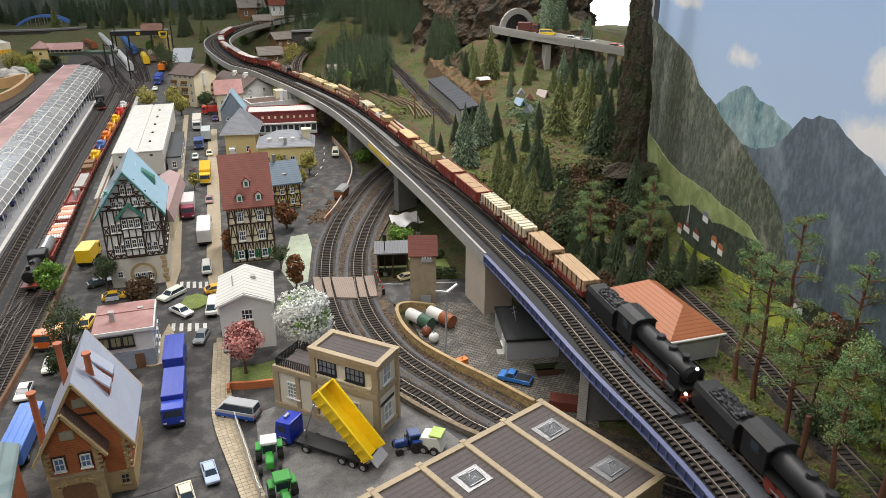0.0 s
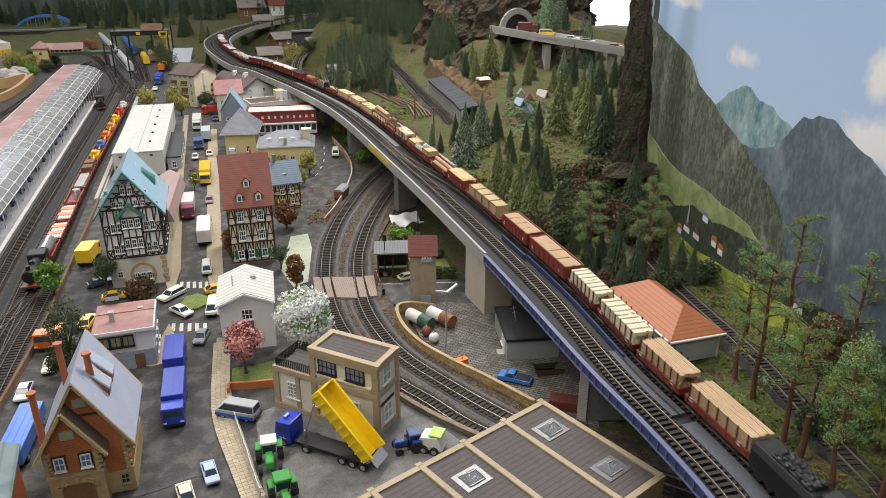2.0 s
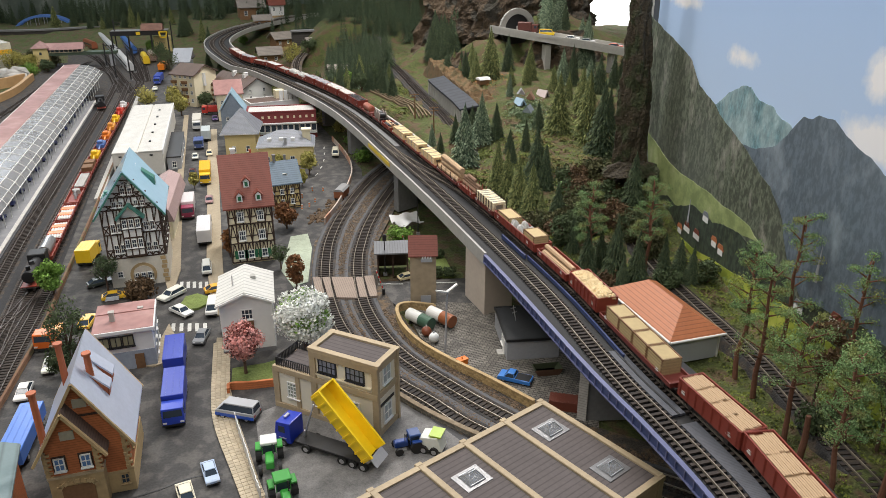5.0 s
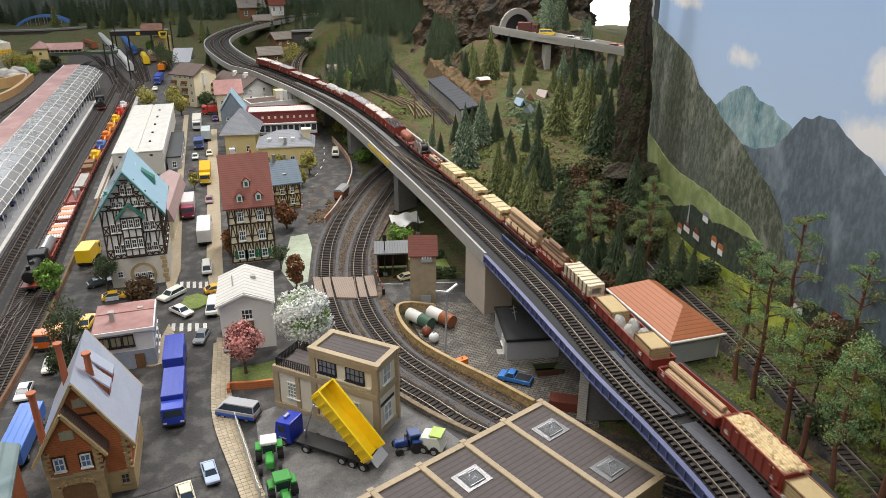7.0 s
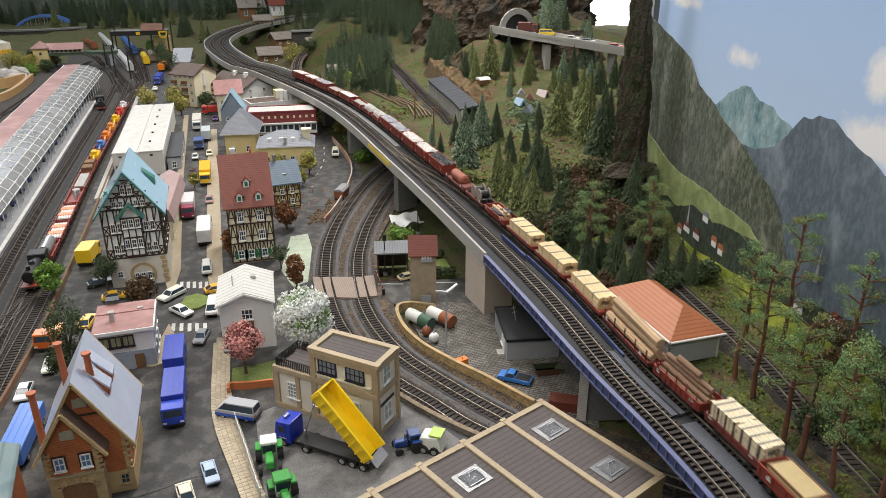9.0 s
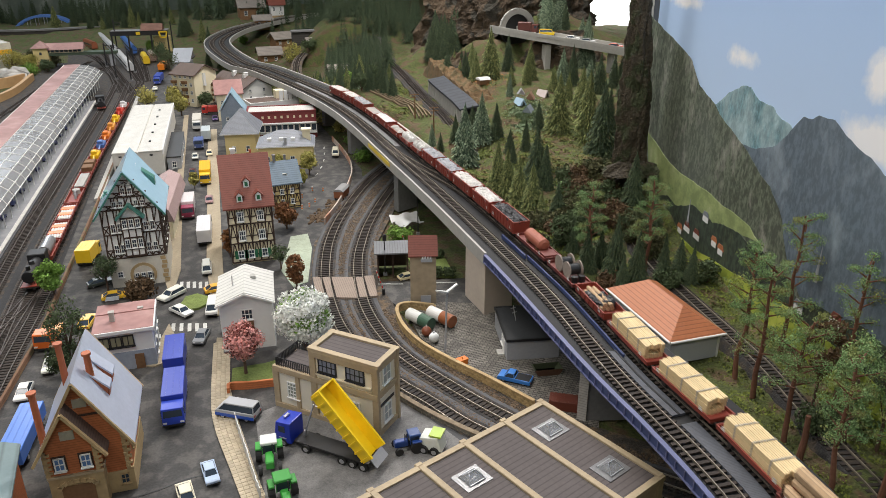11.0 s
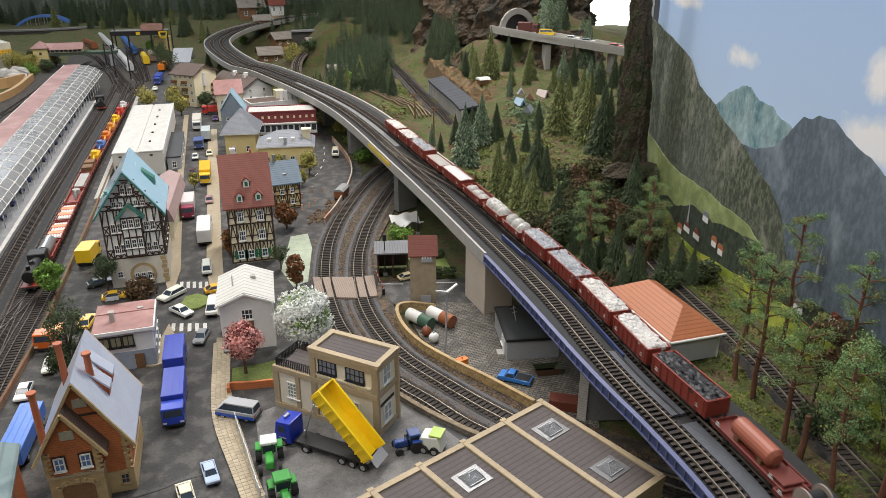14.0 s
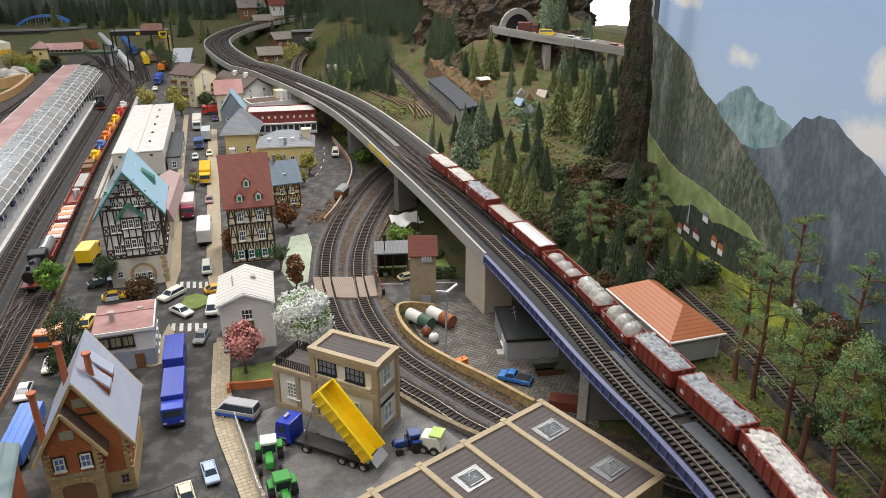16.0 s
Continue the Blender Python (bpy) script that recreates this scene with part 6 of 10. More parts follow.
chimney(r_, 0.0, -0.05, h_ - 0.002, 0.008, 0.025, GREY_W)
r_, W_, D_, h_ = house(0.1305, 1.7478, 0.0000, 5.92, 0.0620, 0.0800, 0.0671, "town_house", "yellow half-timbered house with blue slate roof")
walls(r_, W_, D_, h_, YELLOW_W, "x", 0.038)
gable_roof(r_, W_, D_, h_, 0.038, "x", ROOF_B, 0.007, 0.003)
timber_front(r_, W_, D_, 0.004, h_, 0, 2, 4, "v")
put_windows(r_, W_, D_ + 0.003, "f", (-0.012, 0.012), (0.012, 0.038), 0.009, 0.013)
window(r_, "f", 0.0, h_ + 0.006, 0.01, 0.012, W_, D_ * 0.72)
chimney(r_, -0.018, 0.0, h_ + 0.02, 0.006, 0.035, CONC_D)
chimney(r_, 0.01, 0.01, h_ + 0.025, 0.005, 0.025, CONC_D)
part("awning", Mesh().beam((-W_ / 2 - 0.002, -D_ / 2 - 0.012, 0.045), (-W_ / 2 - 0.016, -D_ / 2 - 0.012, 0.065), 0.02, 0.0015), paint(0.55, 0.62, 0.75), r_, "pale blue side roof")

# open shed by the crossing
r_, W_, D_, h_ = house(0.2917, 1.2783, 0.0000, -11.96, 0.0569, 0.0500, 0.0501, "open_shed", "dark open shed with grey metal roof", "shed")
part("roof", Mesh().box(0, -0.004, h_, W_ + 0.014, D_ + 0.014, 0.0028), mat("grey_sheet_roof", (0.17, 0.175, 0.185), 0.5, rows=0.005, rowdir="X"), r_)
part("back_wall", Mesh().box(0, D_ / 2, 0, W_, 0.002, h_), TIMBER, r_)
for x_ in (-W_ / 2, 0, W_ / 2):
    part("post", Mesh().box(x_, -D_ / 2, 0, 0.003, 0.003, h_), TIMBER, r_)
part("side_wall", Mesh().box(-W_ / 2, 0, 0, 0.002, D_, h_ * 0.8), TIMBER, r_)
# roof of the building at the lower edge
r_ = thing("corner_house", -0.31, 0.73, 0, 6, "building with smooth teal-grey pitched roof", "house")
walls(r_, 0.1, 0.1, 0.07, BRICK_O, "y", 0.02)
gable_roof(r_, 0.1, 0.1, 0.07, 0.022, "y", ROOF_T, 0.006, 0.003)


# ---------------------------------------------------------------- painted backdrop
def jag(poly, amp, depth=3, seed=1, keep=None):
    rn = random.Random(seed)
    for _ in range(depth):
        out = []
        for i, (x, y) in enumerate(poly):
            x2, y2 = poly[(i + 1) % len(poly)]
            out.append((x, y))
            k = math.hypot(x2 - x, y2 - y)
            out.append(((x + x2) / 2 + rn.uniform(-amp, amp) * k, (y + y2) / 2 + rn.uniform(-amp, amp) * k))
        poly = out
    return poly


def mural_mat(name, a, b, c, scale, stretch=(1, 1, 1), lo=0.42, hi=0.62, lean=0.0):
    m = bpy.data.materials.new(name)
    m.use_nodes = True
    nt, n = m.node_tree, m.node_tree.nodes
    tc, mp = n.new("ShaderNodeTexCoord"), n.new("ShaderNodeMapping")
    mp.vector_type = "TEXTURE"
    mp.inputs["Scale"].default_value = [1 / q for q in stretch]
    mp.inputs["Rotation"].default_value = (0, lean, 0)
    nt.links.new(tc.outputs["Object"], mp.inputs["Vector"])
    t = n.new("ShaderNodeTexNoise")
    t.inputs["Scale"].default_value, t.inputs["Detail"].default_value, t.inputs["Roughness"].default_value = scale, 12, 0.7
    nt.links.new(mp.outputs[0], t.inputs["Vector"])
    r = n.new("ShaderNodeValToRGB")
    r.color_ramp.elements[0].position, r.color_ramp.elements[1].position = lo, hi
    r.color_ramp.elements[0].color, r.color_ramp.elements[1].color = (*a, 1), (*c, 1)
    e = r.color_ramp.elements.new((lo + hi) / 2)
    e.color = (*b, 1)
    nt.links.new(t.outputs["Fac"], r.inputs["Fac"])
    nt.links.new(r.outputs[0], n["Principled BSDF"].inputs["Base Color"])
    n["Principled BSDF"].inputs["Roughness"].default_value = 0.55
    return m


def printed_slope(name, wood, rock, haze, patch=9.0, bias=0.5, lean=-0.6, depth=1.0):
    """A printed mountainside: stippled woods broken by pale streaked rock."""
    m = bpy.data.materials.new(name)
    m.use_nodes = True
    nt, n = m.node_tree, m.node_tree.nodes
    tc = n.new("ShaderNodeTexCoord")

    def noise_at(scale, stretch, turn, detail=10):
        mp, t = n.new("ShaderNodeMapping"), n.new("ShaderNodeTexNoise")
        mp.inputs["Scale"].default_value, mp.inputs["Rotation"].default_value = stretch, (0, turn, 0)
        t.inputs["Scale"].default_value, t.inputs["Detail"].default_value, t.inputs["Roughness"].default_value = scale, detail, 0.65
        nt.links.new(tc.outputs["Object"], mp.inputs["Vector"])
        nt.links.new(mp.outputs[0], t.inputs["Vector"])
        return t.outputs["Fac"]

    def span(value, lo, hi):
        q = n.new("ShaderNodeMapRange")
        q.inputs["From Min"].default_value, q.inputs["From Max"].default_value = lo, hi
        nt.links.new(value, q.inputs["Value"])
        return q.outputs[0]

    def blend(fac, a, b):
        q = n.new("ShaderNodeMix")
        q.data_type = "RGBA"
        nt.links.new(fac, q.inputs["Factor"])
        for key, v in (("A", a), ("B", b)):
            if isinstance(v, tuple):
                q.inputs[key].default_value = (*v, 1)
            else:
                nt.links.new(v, q.inputs[key])
        return q.outputs["Result"]

    trees = blend(span(noise_at(150, (1.0, 1, 0.5), 0.0, 5), 0.43, 0.6), tuple(c * (1 - 0.55 * depth) for c in wood), tuple(c * (1 + 0.6 * depth) for c in wood))
    stone = blend(span(noise_at(46, (1.4, 1, 0.75), lean), 0.38, 0.64), tuple(c * (1 - 0.5 * depth) for c in rock), tuple(c * (1 + 0.4 * depth) for c in rock))
    both = blend(span(noise_at(patch, (1.3, 1, 0.8), lean), bias - 0.06, bias + 0.08), trees, stone)
    out = blend(span(noise_at(3.0, (1, 1, 1), 0.0, 3), 0.45, 1.0), both, haze)
    nt.links.new(out, n["Principled BSDF"].inputs["Base Color"])
    n["Principled BSDF"].inputs["Roughness"].default_value = 0.6
    return m


def printed_sky(name, clouds):
    """Blue sky, paler low down, with soft white clouds at (along, up, width, height)."""
    m = bpy.data.materials.new(name)
    m.use_nodes = True
    nt, n = m.node_tree, m.node_tree.nodes
    tc, sx, t = n.new("ShaderNodeTexCoord"), n.new("ShaderNodeSeparateXYZ"), n.new("ShaderNodeTexNoise")
    nt.links.new(tc.outputs["Object"], sx.inputs[0])
    nt.links.new(tc.outputs["Object"], t.inputs["Vector"])
    t.inputs["Scale"].default_value, t.inputs["Detail"].default_value, t.inputs["Roughness"].default_value = 14, 9, 0.62
    high = n.new("ShaderNodeMapRange")
    high.inputs["From Min"].default_value, high.inputs["From Max"].default_value = 0.3, 0.6
    nt.links.new(sx.outputs["Z"], high.inputs["Value"])
    base = n.new("ShaderNodeMix")
    base.data_type = "RGBA"
    base.inputs["A"].default_value, base.inputs["B"].default_value = (0.52, 0.66, 0.86, 1), (0.36, 0.52, 0.8, 1)
    nt.links.new(high.outputs[0], base.inputs["Factor"])
    colour = base.outputs["Result"]
    for u, z, w, h in clouds:
        mp, ln, sub, lift, mix = n.new("ShaderNodeMapping"), n.new("ShaderNodeVectorMath"), n.new("ShaderNodeMath"), n.new("ShaderNodeMapRange"), n.new("ShaderNodeMix")
        mp.inputs["Location"].default_value, mp.inputs["Scale"].default_value = (-u / w, 0, -z / h), (1 / w, 0, 1 / h)
        nt.links.new(tc.outputs["Object"], mp.inputs["Vector"])
        ln.operation = "LENGTH"
        nt.links.new(mp.outputs[0], ln.inputs[0])
        sub.operation = "MULTIPLY_ADD"
        nt.links.new(t.outputs["Fac"], sub.inputs[0])
        sub.inputs[1].default_value = -2.6
        nt.links.new(ln.outputs["Value"], sub.inputs[2])
        lift.inputs["From Min"].default_value, lift.inputs["From Max"].default_value = -0.25, -0.9
        nt.links.new(sub.outputs[0], lift.inputs["Value"])
        mix.data_type = "RGBA"
        mix.inputs["B"].default_value = (0.86, 0.86, 0.88, 1)
        nt.links.new(lift.outputs[0], mix.inputs["Factor"])
        nt.links.new(colour, mix.inputs["A"])
        colour = mix.outputs["Result"]
    nt.links.new(colour, n["Principled BSDF"].inputs["Base Color"])
    n["Principled BSDF"].inputs["Roughness"].default_value = 0.6
    return m


MURAL_SKY = printed_sky("printed_sky", [(0.475, 0.433, 0.05, 0.02), (0.72, 0.497, 0.08, 0.016), (0.14, 0.385, 0.07, 0.035), (0.15, 0.455, 0.03, 0.03), (-0.1, 0.42, 0.12, 0.05), (-0.5, 0.5, 0.2, 0.06), (-1.4, 0.6, 0.4, 0.08)])
MURAL_FAR = printed_slope("printed_far_peaks", (0.14, 0.26, 0.29), (0.32, 0.44, 0.46), (0.3, 0.42, 0.46), 16, 0.46, -0.6, 0.6)
MURAL_MID = printed_slope("printed_grey_peaks", (0.105, 0.138, 0.168), (0.22, 0.27, 0.31), (0.18, 0.22, 0.27), 11, 0.58, 0.6, 0.4)
MURAL_DARK = printed_slope("printed_dark_slope", (0.105, 0.122, 0.085), (0.34, 0.33, 0.28), (0.16, 0.175, 0.155), 16, 0.6, -0.6, 0.85)
MURAL_MEADOW = mural_mat("printed_meadow", (0.2, 0.25, 0.1), (0.31, 0.37, 0.15), (0.42, 0.45, 0.23), 14)
MURAL_WOOD = printed_slope("printed_forest", (0.04, 0.055, 0.035), (0.1, 0.12, 0.06), (0.06, 0.075, 0.06), 14, 0.62)
MURAL_GRASS = mural_mat("painted_grass", (0.22, 0.27, 0.035), (0.38, 0.45, 0.06), (0.5, 0.53, 0.11), 14)

MURAL = thing("backdrop", 0.685, 0.500, 0, 77.845, "printed alpine backdrop on a wall panel", "backdrop", kind="structure")
part("sky_panel", Mesh().profile([(-4.2, -0.3), (0.85, -0.3), (0.85, 1.35), (-4.2, 1.35)], -0.03, 0.0), MURAL_SKY, MURAL)
LAYERS = [
    ("far_peaks", [(0.556, 0.341), (0.536, 0.351), (0.506, 0.373), (0.464, 0.392), (0.437, 0.395), (0.406, 0.381), (0.363, 0.380), (0.336, 0.368), (0.312, 0.366), (0.234, 0.303), (0.436, 0.228), (0.56, 0.25)], MURAL_FAR, 0.06, 0.001),
    ("grey_peaks", [(0.462, 0.303), (0.39, 0.311), (0.338, 0.330), (0.314, 0.351), (0.283, 0.384), (0.263, 0.385), (0.250, 0.393), (0.216, 0.395), (0.188, 0.382), (0.162, 0.374), (0.134, 0.369), (0.107, 0.357), (0.05, 0.35), (0.0, 0.33), (-0.3, 0.38), (-0.7, 0.3), (-0.7, -0.02), (0.47, -0.016)], MURAL_MID, 0.03, 0.002),
    ("dark_slope", [(0.951, 0.49), (0.903, 0.465), (0.826, 0.445), (0.737, 0.424), (0.656, 0.401), (0.615, 0.367), (0.544, 0.347), (0.501, 0.328), (0.445, 0.311), (0.392, 0.292), (0.333, 0.271), (0.285, 0.235), (0.25, 0.18), (0.168, 0.120), (0.770, -0.065)], MURAL_DARK, 0.04, 0.003),
    ("meadow", [(0.828, 0.228), (0.741, 0.210), (0.663, 0.198), (0.571, 0.199), (0.489, 0.198), (0.426, 0.198), (0.368, 0.196), (0.33, 0.182), (0.399, 0.172), (0.457, 0.160), (0.521, 0.148), (0.582, 0.135), (0.783, 0.087)], MURAL_MEADOW, 0.04, 0.004),
    ("forest", [(0.737, 0.118), (0.687, 0.138), (0.629, 0.136), (0.582, 0.155), (0.521, 0.158), (0.457, 0.166), (0.399, 0.174), (0.33, 0.178), (0.204, 0.150), (0.009, 0.175), (-0.2, 0.19), (-0.2, 0.12), (0.216, 0.093), (0.724, 0.008)], MURAL_WOOD, 0.09, 0.005),
    ("grass_bank", [(0.800, 0.11), (0.763, 0.11), (0.694, 0.094), (0.625, 0.083), (0.546, 0.085), (0.477, 0.096), (0.414, 0.103), (0.341, 0.117), (0.258, 0.125), (0.199, 0.129), (0.120, 0.131), (0.022, 0.129), (-0.193, 0.13), (-0.193, -0.140), (0.316, -0.123), (0.755, -0.112)], MURAL_GRASS, 0.02, 0.006),
]
for nm_, poly_, m_, amp_, y_ in LAYERS:
    part(nm_, Mesh().profile(jag(poly_, amp_, 4), y_ - 0.0006, y_), m_, MURAL)
for k_, (u_, z_) in enumerate([(0.607, 0.1), (0.691, 0.108), (0.535, 0.116), (0.466, 0.13), (0.509, 0.159), (0.577, 0.114), (0.44, 0.126), (0.203, 0.143), (0.123, 0.165)]):
    part("printed_house", Mesh().box(u_, 0.0064, z_ - 0.010, 0.017 + 0.004 * (k_ % 3), 0.0006, 0.010), WHITE, MURAL)
    part("printed_roof", Mesh().profile([(u_ - 0.012, z_), (u_ + 0.012, z_), (u_ + 0.008, z_ + 0.008), (u_ - 0.006, z_ + 0.009)], 0.0061, 0.0068), (ROOF_O, ROOF_G, ROOF_R)[k_ % 3], MURAL)
for u_, z_ in [(0.577, 0.118), (0.179, 0.19)]:
    part("printed_steeple", Mesh().profile([(u_ - 0.004, z_), (u_ + 0.004, z_), (u_, z_ + 0.05)], 0.0061, 0.0068), GREY_W, MURAL)
BACK = thing("backdrop", 0, 6.75, 0, 0, "painted grey-green mountain backdrop behind the layout", "backdrop", kind="structure")
part("mountain_panel", Mesh().profile([(-4.0, -0.5), (2.6, -0.5), (2.6, 1.9), (-4.0, 1.9)], 0.0, 0.03), mural_mat("painted_far_mountain", (0.08, 0.11, 0.09), (0.13, 0.16, 0.13), (0.25, 0.28, 0.24), 3, (1, 1, 0.6)), BACK)
WIN = thing("window_1", *(2.3193, 4.0266, 0.0189), -17.18, "overexposed bright window behind the hill", "window", kind="structure")
part("pane", Mesh().box(0, 0, -0.02, 0.4, 0.01, 0.75), mat("bright_daylight", (1.0, 1.0, 1.0), 0.5, glow=2.6, bump=0), WIN)
part("window_frame", Mesh().box(-0.21, 0, -0.04, 0.02, 0.03, 0.8).box(0.21, 0, -0.04, 0.02, 0.03, 0.8), FRAME_W, WIN)

# ---------------------------------------------------------------- rocks
def crag(name, x, y, z, sx, sy, h, seed, label, lean=(0, 0), steps=16, ring=22, rough=0.38, material=None):
    """A weathered column of rock with ledges."""
    m = Mesh()
    for k in range(steps + 1):
        f = k / steps
        taper = 1 - 0.55 * f ** 1.4
        for i in range(ring):
            t = 2 * math.pi * i / ring
            q = Vector((math.cos(t) * 1.3, math.sin(t) * 1.3, f * h * 14 + seed))
            w = taper * (1 + rough * noise.fractal(q * 1.6, 0.9, 2.1, 5))
            m.v.append((sx * w * math.cos(t) + lean[0] * f, sy * w * math.sin(t) + lean[1] * f, h * f + 0.008 * noise.noise(q * 3)))
    m.f += [(k * ring + i, k * ring + (i + 1) % ring, (k + 1) * ring + (i + 1) % ring, (k + 1) * ring + i) for k in range(steps) for i in range(ring)]
    m.f.append(tuple(range(steps * ring, (steps + 1) * ring)))
    ob = part(name, m, material or ROCK)
    ob.matrix_basis = pose(x, y, z)
    return tagged(ob, label, "rock")


DARKROCK = mat("dark_rock", (0.055, 0.043, 0.026), 0.9, var=0.85, scale=200, second=(0.03, 0.036, 0.014), bump=1.0, dist=0.008)
crag("rock_pillar", 0.7960, 1.2695, 0.1400, 0.035, 0.028, 0.42, 2, "dark rugged rock pillar at the backdrop's edge", (-0.014, 0.0), 90, 72, 0.34, DARKROCK)
crag("rock_ledge", 0.785, 1.2434, 0.1658, 0.065, 0.04, 0.022, 5, "dark overhanging rock ledge on the hill", (0, 0), 6, 30, 0.3, DARKROCK)
CLIFFS = [(1.0972, 2.6667, 0.2527, 0.16, 0.1, 0.33, 9), (0.9231, 2.8623, 0.1367, 0.16, 0.1, 0.36, 14), (0.9048, 2.5076, 0.1698, 0.15, 0.05, 0.09, 17), (1.1814, 2.3704, 0.2071, 0.17, 0.06, 0.13, 21), (1.3268, 2.7621, 0.3205, 0.16, 0.1, 0.25, 25), (0.9936, 2.7292, 0.2702, 0.12, 0.08, 0.2, 29), (0.7907, 2.8986, 0.1262, 0.05, 0.05, 0.06, 33)]
for x_, y_, z_, sx_, sy_, h_, k_ in CLIFFS:
    crag("cliff", x_, y_, z_ - 0.03, sx_, sy_, h_, k_, "weathered brown cliff on the wooded hill", (0, 0.03), 26, 64, 0.3)


# ---------------------------------------------------------------- trees
NEEDLE = mat("spruce_needles", (0.075, 0.1, 0.032), 0.9, var=0.5, island=0.3, scale=300, bump=0)
NEEDLE_D = mat("dark_spruce_needles", (0.035, 0.058, 0.028), 0.9, var=0.5, island=0.3, bump=0)
NEEDLE_F = mat("frosted_spruce_needles", (0.06, 0.1, 0.058), 0.9, var=0.5, island=0.3, bump=0)
# pale needle ends, with the highlight on them painted in as well
TIPS = {"green": mat("pale_spruce_tips", (0.2, 0.22, 0.075), 0.9, var=0.5, island=0.35, bump=0), "dark": mat("dull_spruce_tips", (0.065, 0.09, 0.04), 0.9, var=0.5, island=0.35, bump=0),
        "frost": mat("frosted_spruce_tips", (0.21, 0.27, 0.17), 0.9, var=0.6, island=0.4, bump=0)}
BARK = mat("bark", (0.1, 0.06, 0.04), 0.9, var=0.3)
BARK_P = mat("pine_bark", (0.17, 0.075, 0.045), 0.9, var=0.3)


def spruce_mesh(material, tip_m, seed, layers=34, arms=19):
    """Unit-high spruce crown: rings of drooping boughs fringed with twigs, paler at their ends."""
    rn = random.Random(seed)
    m = Mesh()
    ends = []
    for k in range(layers):
        f = k / (layers - 1)
        z = 0.08 + 0.88 * f
        r = 0.215 * (1 - f) ** 0.85 + 0.01
        n = arms if f < 0.7 else max(6, arms // 2)
        for i in range(n):
            a = 6.283 * (i + rn.random() * 0.8) / n + k * 1.7
            rr = r * rn.uniform(0.68, 1.18)
            w = rr * 0.15 + 0.005
            d, s = Vector((math.cos(a), math.sin(a), 0)), Vector((-math.sin(a), math.cos(a), 0))
            z1 = z + rn.uniform(-0.014, 0.014)
            drop = 0.05 * (1 - f) + 0.022
            at = lambda q: d * rr * q + Vector((0, 0, z1 + 0.03 - (drop + 0.03) * q ** 1.5))
            for q0, q1, k0 in ((0.15, 0.45, 0.7), (0.4, 0.68, 1.0), (0.62, 0.86, 0.9), (0.8, 1.06, 0.6)):
                b0, b1 = at(q0), at(q1)
                for e in (-1, 1):
                    if q0 > 0.5 and rn.random() < 0.62:
                        ends.append(len(m.f))
                    side = b0.lerp(b1, rn.uniform(0.55, 0.9)) + s * e * w * k0 * rn.uniform(0.8, 1.3) + Vector((0, 0, -rn.uniform(0.008, 0.026)))
                    m.add([b0, side, b1], [(0, 1, 2) if e > 0 else (2, 1, 0)])
    m.tube((0, 0, 0.93), (0, 0, 1.0), 0.006, 0.001, 5)
    me = m.data("crown", material)
    me.materials.append(tip_m)
    for i in ends:
        me.polygons[i].material_index = 1
    return me


TRUNK1 = Mesh().tube((0, 0, -0.06), (0, 0, 0.9), 0.022, 0.004, 7).data("trunk", BARK)
SPRUCES = {}
for nm_, m_ in (("green", NEEDLE), ("dark", NEEDLE_D), ("frost", NEEDLE_F)):
    SPRUCES[nm_] = [spruce_mesh(m_, TIPS[nm_], 10 + k_) for k_ in range(4)]
SPRUCE_LABEL = {"green": "green spruce tree standing on the hillside", "dark": "dark green spruce in dense hillside wood", "frost": "pale frosted spruce tree on the hill"}


def spruce(x, y, h, kind, seed, z=None):
    rn = random.Random(seed)
    g = hill(x, y)
    z = g if z is None else min(z, g)
    root = thing("spruce_tree", x, y, z - 0.002, rn.uniform(0, 360), SPRUCE_LABEL[kind], "tree", "spruce wood")
    root.scale = (h * rn.uniform(0.82, 1.12),) * 2 + (h,)
    part("trunk", TRUNK1, BARK, root)
    part("crown", rn.choice(SPRUCES[kind]), NEEDLE, root)


